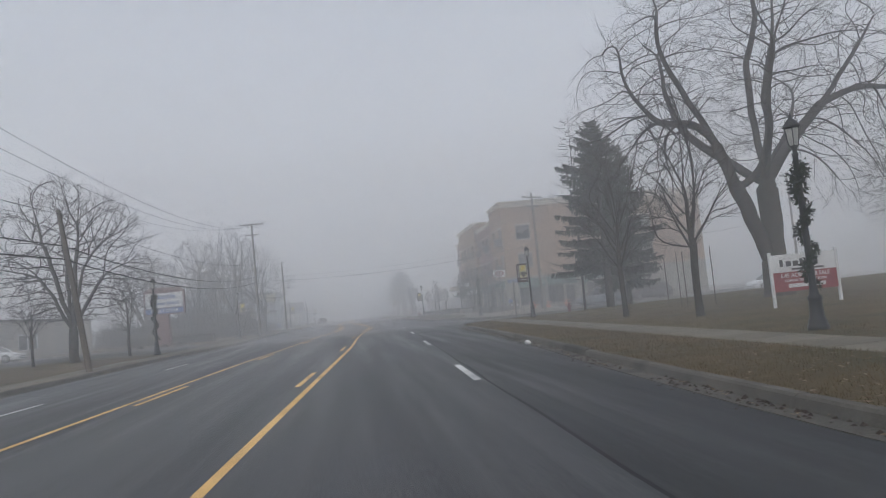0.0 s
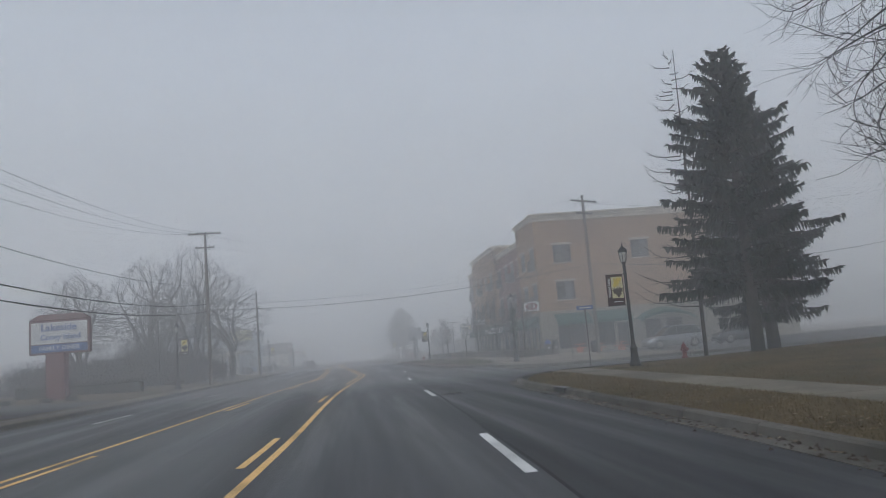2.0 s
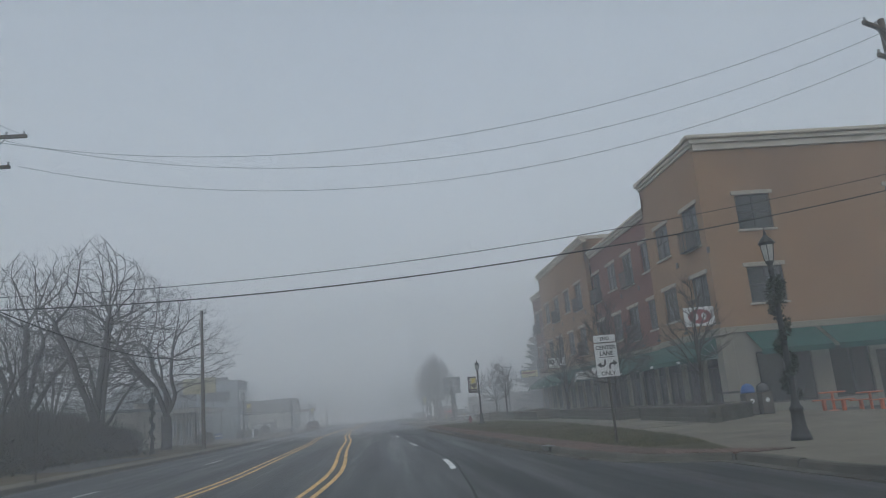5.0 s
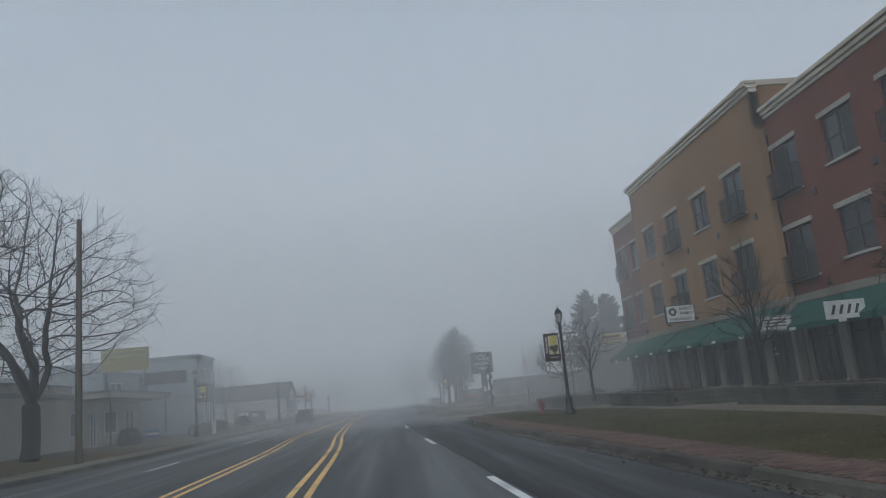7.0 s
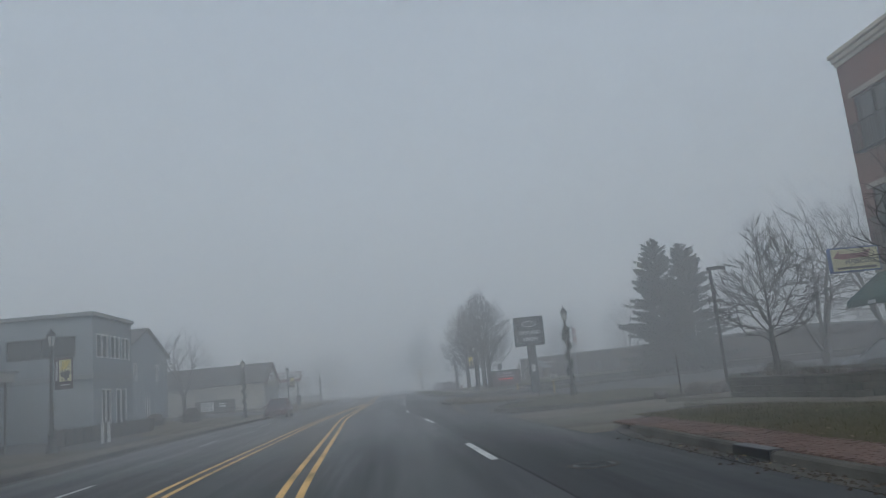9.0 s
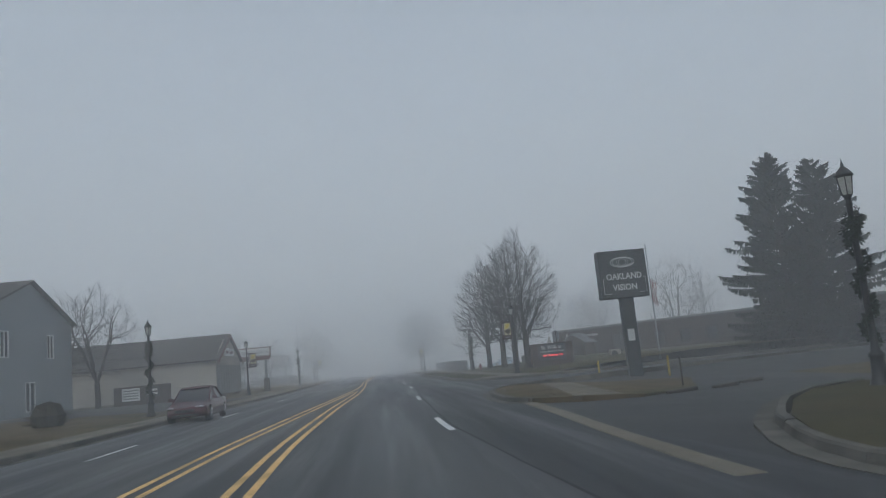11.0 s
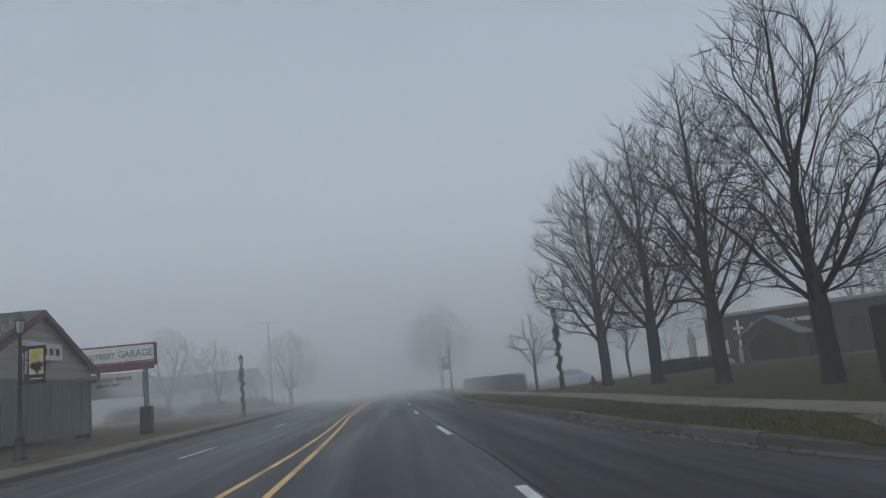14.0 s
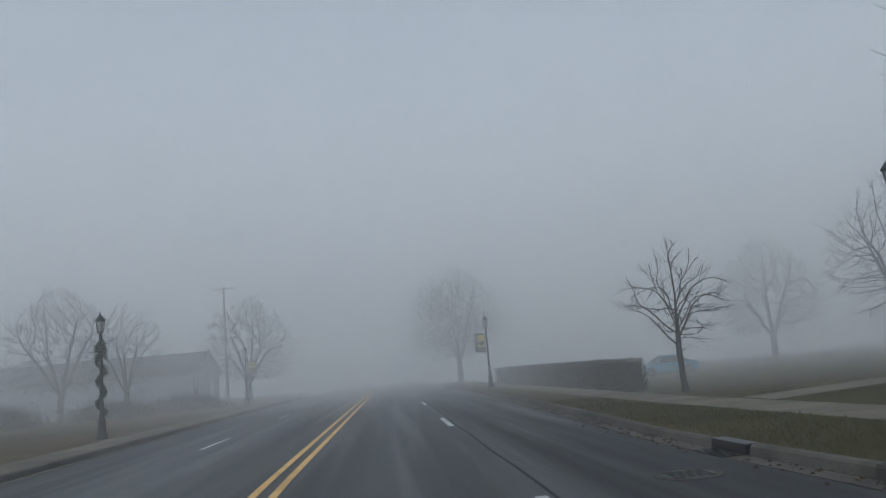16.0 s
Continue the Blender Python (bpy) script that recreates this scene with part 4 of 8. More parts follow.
def ring_limbs(rng, count, z0, z1, reach, rise, lean=0.0):
    """Guide stems that leave a straight trunk at several heights and turn upwards."""
    out = []
    for k in range(count):
        a = 2.4 * k + rng.uniform(-0.4, 0.4) + lean
        z = z0 + (z1 - z0) * k / max(1, count - 1)
        q, h = reach * rng.uniform(0.85, 1.1) * (1 - 0.5 * k / count), rise * rng.uniform(0.85, 1.15) * (1 - 0.25 * k / count)
        c, s_ = math.cos(a), math.sin(a)
        out.append([(0, 0, z), (c * q * 0.36, s_ * q * 0.36, z + h * 0.3), (c * q * 0.68, s_ * q * 0.68, z + h * 0.64)])
    return out


def leader_tree(seed, height, trunk_r, clear, width, limbs=6, count=900, step=0.3, kill=0.5, up=0.3, tip=0.0055, twigs=3, belly=0.35, twig_len=(0.2, 0.55)):
    """A lawn tree with one leader, rising limbs and an egg-shaped crown."""
    rng = random.Random(seed)
    h = height - clear
    profile = [(clear - 0.1, width * 0.25), (clear + h * 0.12, width * 0.72), (clear + h * belly, width), (clear + h * 0.62, width * 0.78), (clear + h * 0.85, width * 0.42), (height, width * 0.06)]
    guides = [[(0, 0, -0.15), (rng.gauss(0, 0.05), rng.gauss(0, 0.05), clear), (rng.gauss(0, 0.12), rng.gauss(0, 0.12), clear + h * 0.5), (rng.gauss(0, 0.15), rng.gauss(0, 0.15), height * 0.97)]]
    guides += ring_limbs(rng, limbs, clear, clear + h * 0.45, width * 0.72, h * 0.42, seed)
    return bare_tree(seed, guides, profile_points(rng, count, profile, 0, 0, 1, 0.16, seed), trunk_r, step, 1.1 + width * 0.12, kill, up, tip, 0.015, twigs, twig_len, 1.35, 0.42, 1.9)


def broad_tree(seed, height, trunk_r, fork, width, stems=5, count=1300, off=(0.0, 0.0), kill=0.55, step=0.36, tip=0.007, low=0.28, twigs=3, up=0.1):
    """A spreading tree: a short trunk that forks into several heavy stems under a rounded crown."""
    rng = random.Random(seed)
    profile = [(height * low * 0.8, width * 0.5), (height * (low + 0.1), width * 0.92), (height * 0.52, width), (height * 0.74, width * 0.82), (height * 0.9, width * 0.5), (height, width * 0.1)]
    guides = [[(0, 0, -0.2), (0.05, 0.02, fork * 0.6), (0.1, 0.0, fork)]]
    for k in range(stems):
        a = 2 * math.pi * (k + rng.uniform(-0.25, 0.25)) / stems + seed
        q = width * rng.uniform(0.25, 0.6)
        top = height * rng.uniform(0.42, 0.66)
        c, s_ = math.cos(a), math.sin(a)
        guides.append([(0.1, 0, fork - 0.1), (c * q * 0.3, s_ * q * 0.3, fork + (top - fork) * 0.3), (c * q * 0.6 + off[0] * 0.4, s_ * q * 0.6, fork + (top - fork) * 0.65), (c * q + off[0] * 0.7, s_ * q + off[1] * 0.7, top)])
    return bare_tree(seed, guides, profile_points(rng, count, profile, off[0], off[1], 1, 0.2, seed), trunk_r, step, 1.9, kill, up, tip, 0.07, twigs, (0.25, 0.7), 1.35, 0.68, 1.1)


def old_maple():
    """A huge trunk with a heavy limb that leaves it low and a wide crown with a long level arm."""
    rng = random.Random(12)
    guides = [[(0, 0, -0.3), (0.0, 0, 2.5), (0.05, 0, 6.2), (0.0, 0.3, 9.0), (0.1, 0.4, 12.2), (0.8, 0.3, 15.0), (0.7, 0.2, 17.6)],
              [(-0.2, 0, 1.7), (-1.0, -0.2, 3.9), (-2.3, -0.6, 6.6), (-3.2, -0.8, 8.8), (-4.6, -1.2, 10.9), (-5.3, -1.0, 13.0), (-5.2, -1.0, 15.2)],
              [(-2.7, -0.7, 7.9), (-4.2, -1.5, 8.9), (-6.2, -2.0, 9.0), (-7.4, -2.2, 10.2), (-8.0, -2.2, 11.8), (-7.8, -2.0, 13.2)],
              [(0.1, 0, 5.9), (1.2, -0.3, 7.6), (3.1, -0.8, 9.7), (5.1, -1.1, 12.2), (6.6, -1.2, 14.2)],
              [(0.1, 0, 6.3), (0.9, 0.4, 8.6), (0.9, 0.6, 10.7), (2.0, 0.8, 14.0), (2.4, 0.9, 16.6)],
              [(-0.1, 0.1, 6.0), (-1.0, 1.6, 7.4), (-2.4, 3.4, 9.6), (-2.8, 4.4, 12.4), (-2.6, 5.0, 15.0)],
              [(0.2, 0.2, 5.6), (1.8, 2.0, 7.4), (4.0, 3.6, 9.4), (5.2, 4.4, 12.0)],
              [(3.1, -0.8, 9.7), (4.6, -1.8, 10.2), (6.4, -2.6, 9.8), (7.8, -3.0, 10.2)],
              [(-1.0, -0.2, 5.9), (-0.9, -2.0, 7.2), (-1.6, -3.8, 9.4), (-1.4, -4.6, 12.0)]]
    profile = [(4.6, 6.6), (6.5, 8.4), (9.5, 9.4), (12.5, 8.8), (15.5, 6.6), (18.5, 2.2)]
    cloud = profile_points(rng, 6500, profile, -0.6, 0, 0.8, 0.15, 12)
    cloud = cloud[(cloud[:, 2] > 7.5) | (np.abs(cloud[:, 0] + 0.6) > 4.2)]
    return bare_tree(12, guides, cloud, 0.7, 0.32, 1.8, 0.28, 0.02, 0.0075, 0.05, 2, (0.3, 0.8), 1.5, 0.54, 1.0)


def tree(x, y, z, meshes, label, group="", rz=0.0, scale=1.0, name="tree"):
    t = thing(name, x, y, z, label, "tree", group, rz)
    t.scale = (scale, scale, scale)
    for nm, me in zip(("trunk", "crown"), meshes):
        o = new(nm, me)
        o.parent = t
    return t


def tree_meshes(runs, name):
    wood, fine = Geo(), Geo()
    for pts, rad, level in runs:
        if level == 0:
            wood.tube(pts, rad, 10)
        else:
            fine.tube(pts, rad, 4 if level == 2 else 3, False)
    return wood.mesh("trunk", BARK, True), fine.mesh("crown", TWIG, True)


tree(20.5, 42.0, 0.25, old_maple(), "huge old bare maple with a thick forked trunk", "", 0)
churchy = [leader_tree(s, 12.4, 0.28, 2.2, 3.7, 24, 6500, 0.24, 0.2, 0.3, 0.0075, 2) for s in (3, 4)]
for n, (x, y, z, rz, sc) in enumerate(((11.8, 203.6, 0.25, 0, 0.95), (12.1, 211, 0.28, 75, 0.97), (12.0, 217.6, 0.28, 200, 1.0), (11.3, 223.3, 0.22, 300, 0.98))):
    tree(x, y, z, churchy[n % 2], "tall bare linden with rising branches on the church lawn", "church lawn trees", rz, sc)
young = [leader_tree(s, 7.2, 0.115, 2.0, 1.8, 13, 1000, 0.18, 0.22, 0.25, 0.0075, 2) for s in (21, 22)]
tree(11.7, 32.8, 0.2, young[1], "young bare tree with a dense twiggy crown", "young park trees", 10, 1.22)
sap = leader_tree(33, 6.4, 0.125, 1.9, 2.5, 13, 850, 0.19, 0.26, 0.15, 0.008, 2, 0.5, (0.15, 0.4))
sapling = tree(11.8, 245.2, -0.25, sap, "small bare oak sapling with a few dead leaves", "", 20, 1.0)
rng = random.Random(5)
g = Geo()
for _ in range(70):
    p = Vector((rng.gauss(0.1, 0.4), rng.gauss(0, 0.4), rng.choice((1.9, 2.5, 2.7, 3.3)) + rng.gauss(0, 0.13)))
    d, e = Vector((rng.gauss(0, 1), rng.gauss(0, 1), rng.gauss(0, 1))).normalized(), Vector((rng.gauss(0, 1), rng.gauss(0, 1), -1)).normalized()
    g.add([p, p + d * 0.05 + e * 0.05, p + e * 0.12, p - d * 0.05 + e * 0.05], [(0, 1, 2, 3)])
g.under("dead_foliage", LEAF, sapling, "brown leaves still hanging")
ornament = [leader_tree(51, 5.5, 0.1, 1.25, 1.9, 14, 3600, 0.13, 0.12, 0.35, 0.007, 2, 0.3, (0.1, 0.3)), leader_tree(52, 5.5, 0.09, 1.4, 1.5, 11, 1000, 0.15, 0.17, 0.35, 0.0075, 2, 0.3, (0.1, 0.35))]
tree(13.1, 139.6, 0.55, ornament[0], "small bare ornamental pear in a stone planter", "planter trees", 0, 0.98)
tree(15.3, 94.5, 0.5, ornament[1], "small bare ornamental tree in a stone planter", "planter trees", 30, 1.05)
tree(14.6, 104.2, 0.5, ornament[0], "reddish twiggy ornamental tree in a stone planter", "planter trees", 200, 1.15)
tree(14.3, 114.4, 0.5, ornament[1], "small bare ornamental tree before the shop awnings", "planter trees", 250, 1.0)
tree(12.9, 131.9, 0.5, young[0], "slim bare tree at the end of a planter", "planter trees", 60, 0.72)
tree(15.9, 233.5, 0.1, young[0], "young bare tree on the church lawn", "", 110, 0.86)
linden_left = broad_tree(9, 14.6, 0.4, 2.6, 8.0, 5, 4300, (3.0, 0.0), 0.34, 0.3, 0.0085, 0.3, 2)
big_left = [broad_tree(61, 13.5, 0.3, 2.8, 5.2, 5, 2300, (0, 0), 0.4, 0.32, 0.011, 0.28, 2), broad_tree(62, 14.5, 0.28, 2.2, 5.0, 4, 2300, (0, 0), 0.4, 0.32, 0.011, 0.28, 2)]
tall_left = leader_tree(71, 19, 0.36, 4.5, 4.6, 14, 2000, 0.34, 0.42, 0.3, 0.011, 2)
round_left = broad_tree(66, 12.6, 0.3, 2.2, 5.6, 6, 3600, (0, 0), 0.32, 0.3, 0.011, 0.25, 2)
old_left = broad_tree(68, 16.0, 0.52, 2.4, 6.0, 5, 3000, (0, 0), 0.4, 0.34, 0.012, 0.35, 2)
for n, (x, y, m, rz, sc, lab) in enumerate((
        (-18.9, 55.5, round_left, 0, 0.95, "round-headed bare tree beside the diner lot"), (-16.4, 58.5, young[1], 0, 0.8, "thin bare tree beside the diner lot"),
        (-20.5, 53.5, young[0], 90, 0.75, "thin bare tree beside the diner lot"),
        (-15.6, 126.0, linden_left, 150, 1.0, "wide bare roadside tree with a forked trunk"),
        (-19.2, 120.5, old_left, 0, 1.0, "old bare roadside tree with several thick stems"), (-17.6, 117.5, big_left[1], 120, 0.75, "bare tree wound with dark ivy behind the road edge"),
        (-24.5, 121.0, old_left, 220, 0.95, "old bare roadside tree with several thick stems"), (-19.8, 107.5, big_left[0], 80, 0.62, "bare roadside tree in the thicket"),
        (-22.0, 112.5, big_left[1], 250, 0.66, "bare roadside tree in the thicket"), (-27.0, 132.0, big_left[0], 190, 0.9, "bare tree behind the low shop"),
        (-26.0, 103.0, big_left[1], 30, 0.75, "bare roadside tree in the thicket"), (-30.0, 113.0, old_left, 10, 0.8, "tall bare tree behind the thicket"),
        (-24.0, 206.0, big_left[0], 300, 0.75, "bare tree beside the grey house"), (-31.0, 216.0, big_left[1], 10, 0.8, "bare tree behind the garage"),
        (-13.5, 287.0, round_left, 200, 0.8, "bare tree fading into the fog"),
        
        (46.0, 62.0, big_left[0], 260, 1.0, "bare tree beyond the park lawn"), (33.0, 170.0, big_left[1], 20, 1.0, "large bare tree beyond the parking lot"),
        (44.0, 178.0, big_left[0], 70, 1.3, "large bare tree beyond the parking lot"), (44.0, 250.0, big_left[1], 70, 1.0, "bare tree beyond the church lawn"),
        (36.0, 264.0, big_left[0], 10, 0.95, "bare tree beyond the church lawn"), (52.0, 258.0, tall_left, 70, 0.7, "bare tree beyond the church lawn"),
        (40.0, 290.0, round_left, 0, 1.0, "bare tree beyond the church lawn"),
        (-27.0, 278.0, round_left, 90, 0.85, "bare tree fading into the fog"), (-19.5, 271.0, big_left[0], 10, 0.6, "bare tree fading into the fog"))):
    tree(x, y, z_left(x, y) if x < 0 else z_right(x, y), m, lab, "bare trees", rz, sc)
oak_far = tree(7.6, 297.0, 0.1, round_left, "broad tree with brown leaves fading into the fog", "", 140, 1.02)
rr = random.Random(88)
g = Geo()
for _ in range(2600):
    d = Vector((rr.gauss(0, 1), rr.gauss(0, 1), rr.gauss(0, 1))).normalized() * rr.random() ** 0.4
    p = Vector((d.x * 4.6, d.y * 4.6, 7.2 + d.z * 4.2))
    if noise.noise(p * 0.5) < -0.12:
        continue
    e, f = Vector((rr.gauss(0, 1), rr.gauss(0, 1), rr.gauss(0, 1))).normalized() * 0.12, Vector((rr.gauss(0, 1), rr.gauss(0, 1), rr.gauss(0, 1))).normalized() * 0.12
    g.add([p - e, p + f, p + e, p - f], [(0, 1, 2, 3)])
tagged(g.under("brown_foliage", HEDGE, oak_far), "brown leaves still hanging", "", "", "stuff")
# a rough thicket of shrubs under the roadside trees
for n, (cx, cy, half, h) in enumerate(((-18.0, 104.5, 2.0, 3.2), (-17.4, 109.0, 2.0, 3.8), (-17.0, 113.5, 1.9, 3.2), (-21.5, 105.5, 2.4, 5.2), (-22.0, 110.5, 2.4, 5.8), (-20.5, 116.5, 2.2, 4.4), (-26.5, 108.0, 2.6, 4.2), (-26.0, 115.0, 2.4, 3.6), (-30.5, 104.0, 2.8, 4.0), (-17.3, 117.0, 1.6, 2.6), (-18.6, 121.5, 1.6, 2.2), (-22.5, 121.0, 2.4, 3.6), (-19.6, 111.5, 1.9, 4.2), (-24.0, 117.5, 2.4, 4.4), (-16.8, 100.5, 1.5, 1.8), (-20.5, 99.5, 2.2, 3.4), (-25.0, 100.0, 2.5, 3.8), (-25.0, 262.0, 2.4, 2.0), (-19.5, 268.0, 2.0, 1.6), (-16.5, 276.0, 2.0, 1.8))):
    bush = thing("thicket", cx, cy, z_left(cx, cy), "tangled dark bare thicket under the roadside trees", "shrub", "thickets")
    rr = random.Random(500 + n)
    g, core = Geo(), Geo()
    for _ in range(4200):
        b0 = Vector((rr.gauss(0, half * 0.55), rr.gauss(0, half * 0.55), rr.uniform(0, h * 0.45)))
        d = Vector((rr.gauss(0, 0.35), rr.gauss(0, 0.35), 1)).normalized() if rr.random() < 0.45 else Vector((rr.gauss(0, 1), rr.gauss(0, 1), rr.gauss(0.25, 0.6))).normalized()
        t0 = b0 + d * rr.uniform(0.4, 1.0) * h * 0.62
        w = d.cross(Vector((rr.gauss(0, 1), rr.gauss(0, 1), rr.gauss(0, 1)))).normalized() * rr.uniform(0.008, 0.02)
        g.add([b0 - w, b0 + w, t0], [(0, 1, 2)])
    for _ in range(1500):
        p = Vector((rr.gauss(0, half * 0.6), rr.gauss(0, half * 0.6), abs(rr.gauss(0, h * 0.2))))
        d = Vector((rr.gauss(0, 1), rr.gauss(0, 1), rr.gauss(0, 1))).normalized() * rr.uniform(0.08, 0.2)
        w = d.cross(Vector((rr.gauss(0, 1), rr.gauss(0, 1), rr.gauss(0, 1)))).normalized() * rr.uniform(0.04, 0.1)
        core.add([p - d, p + w, p + d, p - w], [(0, 1, 2, 3)])
    tagged(g.under("twig_tangle", TWIG, bush), "tangled bare twigs", "", "", "stuff")
    tagged(core.under("dead_foliage", HEDGE, bush), "dull brown leaves and ivy", "", "", "stuff")

# ---- conifers ----


def spruce_meshes(seed, height, width, clear=1.6, dens=1.0, gap=0.2, whorl=0.52, trunk_r=0.3):
    """Whorls of limbs that sink and turn up at the tip, hung with flat sprays of needles."""
    rng = random.Random(seed)
    wood = Geo().tube([(0.02 * i, 0, height * i / 8 - 0.1) for i in range(9)], [trunk_r * (1 - i / 8.6) ** 0.9 + 0.01 for i in range(9)], 10)
    limb, fur = Geo(), Geo()
    z = clear
    while z < height * 0.99:
        u = (z - clear) / (height - clear)
        reach = width * (1 - u) ** 0.68 * (0.88 + 0.35 * noise.noise(Vector((z * 0.9, seed, 0)))) + 0.12
        for k in range(rng.randint(9, 12) if u < 0.8 else 7):
            if rng.random() < gap:
                continue
            a = rng.uniform(0, 2 * math.pi)
            ln = reach * rng.uniform(0.5, 1.1)
            z0 = z + rng.uniform(-0.24, 0.24)
            m = max(3, int(ln * 2.2))
            sink = 0.5 - 0.5 * u
            pts = []
            for i in range(m + 1):
                t = i / m
                pts.append(Vector((math.cos(a) * ln * t, math.sin(a) * ln * t, z0 + ln * (0.15 * t - sink * 1.3 * t * t + sink * 0.9 * t ** 3 + 0.4 * u * t))))
            limb.tube(pts, [0.035 * (1 - i / (m + 1)) + 0.006 for i in range(m + 1)], 4, False)
            side = Vector((-math.sin(a), math.cos(a), 0))
            for i in range(int((ln * 20 + 6) * dens)):
                t = rng.uniform(0.1, 1.0) ** 0.8
                j = min(int(t * m), m - 1)
                p = pts[j].lerp(pts[j + 1], t * m - j)
                out = (pts[j + 1] - pts[j]).normalized()
                hang = rng.random() < 0.55
                tl = rng.uniform(0.25, 0.7) * (1.15 - 0.6 * t) * (0.45 + 0.55 * min(1, ln / 2))
                if hang:
                    d = (out * 0.3 + side * rng.uniform(-0.5, 0.5) + Vector((0, 0, -1))).normalized()
                    tl *= 1.05
                else:
                    d = (out * rng.uniform(0.4, 1.0) + side * rng.choice((-1, 1)) * rng.uniform(0.2, 0.9) + Vector((0, 0, rng.uniform(-0.35, 0.15)))).normalized()
                w = d.cross(Vector((rng.gauss(0, 0.5), rng.gauss(0, 0.5), rng.gauss(0, 1)))).normalized() * rng.uniform(0.03, 0.06)
                fur.add([p - w * 0.5, p + d * tl * 0.45 - w, p + d * tl, p + d * tl * 0.45 + w, p + w * 0.5], [(0, 1, 2, 3, 4)])
        z += whorl * rng.uniform(0.75, 1.2) * (1.0 if u < 0.7 else 0.7)
    return wood.mesh("trunk", BARK, True), limb.mesh("branchwork", TWIG), fur.mesh("needles", NEEDLE)


def conifer(x, y, z, meshes, label, group, rz=0.0, scale=1.0):
    t = thing("spruce", x, y, z, label, "tree", group, rz)
    t.scale = (scale, scale, scale)
    for nm, me in zip(("trunk", "branchwork", "needles"), meshes):
        o = new(nm, me)
        o.parent = t
    return t


spruce = spruce_meshes(7, 13.6, 4.5, 2.9, 2.8, 0.2, 0.4)
conifer(17.0, 57.8, 0.2, spruce, "dark green spruce with drooping uneven branches", "spruces")
conifer(19.4, 60.6, 0.2, spruce_meshes(27, 12.6, 3.6, 1.7, 1.9, 0.2, 0.42), "dark green spruce standing close behind another", "spruces", 100)
tree(11.3, 39.5, 0.2, young[0], "slim young bare tree on the park lawn", "young park trees", 40, 1.05)
spruce_b = spruce_meshes(8, 15.4, 6.2, 0.6, 2.9, 0.06, 0.42)
conifer(29.9, 194.0, -0.3, spruce_b, "dark spruce between the parking lot and the church", "spruces", 40, 0.97)
conifer(32.7, 193.0, -0.4, spruce_b, "dark spruce between the parking lot and the church", "spruces", 170, 0.92)


def dead_conifer(seed, height, width):
    rng = random.Random(seed)
    runs = [([Vector((0.03 * i, 0, height * i / 10 - 0.1)) for i in range(11)], [0.09 * (1 - i / 10.5) + 0.01 for i in range(11)], 0)]
    z = 2.2
    while z < height * 0.97:
        u = z / height
        a = rng.uniform(0, 6.28)
        ln = width * (1.05 - u * 0.8) * rng.uniform(0.35, 1.15)
        p, d, pts = Vector((0, 0, z)), Vector((math.cos(a), math.sin(a), 0.1)), [Vector((0, 0, z))]
        for i in range(6):
            d = (d + Vector((rng.gauss(0, 0.12), rng.gauss(0, 0.12), -0.1 + 0.085 * i + rng.gauss(0, 0.07)))).normalized()
            p = p + d * ln / 6
            pts.append(p.copy())
            if i > 0:
                for _ in range(2):
                    s = d.cross(Vector((0, 0, 1))).normalized() * rng.choice((-1, 1))
                    e = (d * 0.7 + s * rng.uniform(0.3, 0.8) + Vector((0, 0, rng.uniform(-0.3, 0.2)))).normalized()
                    runs.append(([p.copy(), p + e * 0.25 * ln * rng.uniform(0.3, 0.9) * 0.6, p + e * 0.3 * ln * rng.uniform(0.4, 0.9)], [0.011, 0.008, 0.005], 3))
        runs.append((pts, [0.03 * (1 - i / 7) + 0.006 for i in range(7)], 2))
        z += rng.uniform(0.12, 0.34)
    return runs


tree(15.9, 60.4, 0.2, tree_meshes(dead_conifer(9, 14.8, 3.0), "dead"), "dead bare conifer standing beside the spruce", "", 0)

# ---- the shop and flats building ----


def wall_grid(axis, at, thick, u0, u1, v0, v1, holes):
    """A wall across an axis with real openings: holes as (u0, u1, v0, v1). 'x': the wall stands in a plane of one x."""
    us = sorted({u0, u1, *(h[0] for h in holes), *(h[1] for h in holes)})
    vs = sorted({v0, v1, *(h[2] for h in holes), *(h[3] for h in holes)})
    us, vs = [u for u in us if u0 <= u <= u1], [v for v in vs if v0 <= v <= v1]
    put = (lambda d, u, v: (d, u, v)) if axis == "x" else (lambda d, u, v: (u, d, v))

    def solid(i, j):
        if not (0 <= i < len(us) - 1 and 0 <= j < len(vs) - 1):
            return False
        cu, cv = (us[i] + us[i + 1]) / 2, (vs[j] + vs[j + 1]) / 2
        return not any(h[0] < cu < h[1] and h[2] < cv < h[3] for h in holes)

    g, index = Geo(), {}

    def vid(side, i, j):
        if (side, i, j) not in index:
            index[side, i, j] = len(g.v)
            g.v.append(put(at if side == 0 else at + thick, us[i], vs[j]))
        return index[side, i, j]

    for i in range(len(us) - 1):
        for j in range(len(vs) - 1):
            if not solid(i, j):
                continue
            for s in (0, 1):
                ring = [vid(s, i, j), vid(s, i + 1, j), vid(s, i + 1, j + 1), vid(s, i, j + 1)]
                g.f.append(tuple(ring if s == 0 else ring[::-1]))
            for di, dj, a, b in ((-1, 0, (i, j), (i, j + 1)), (1, 0, (i + 1, j), (i + 1, j + 1)), (0, -1, (i, j), (i + 1, j)), (0, 1, (i, j + 1), (i + 1, j + 1))):
                if not solid(i + di, j + dj):
                    g.f.append((vid(0, *a), vid(0, *b), vid(1, *b), vid(1, *a)))
    return g


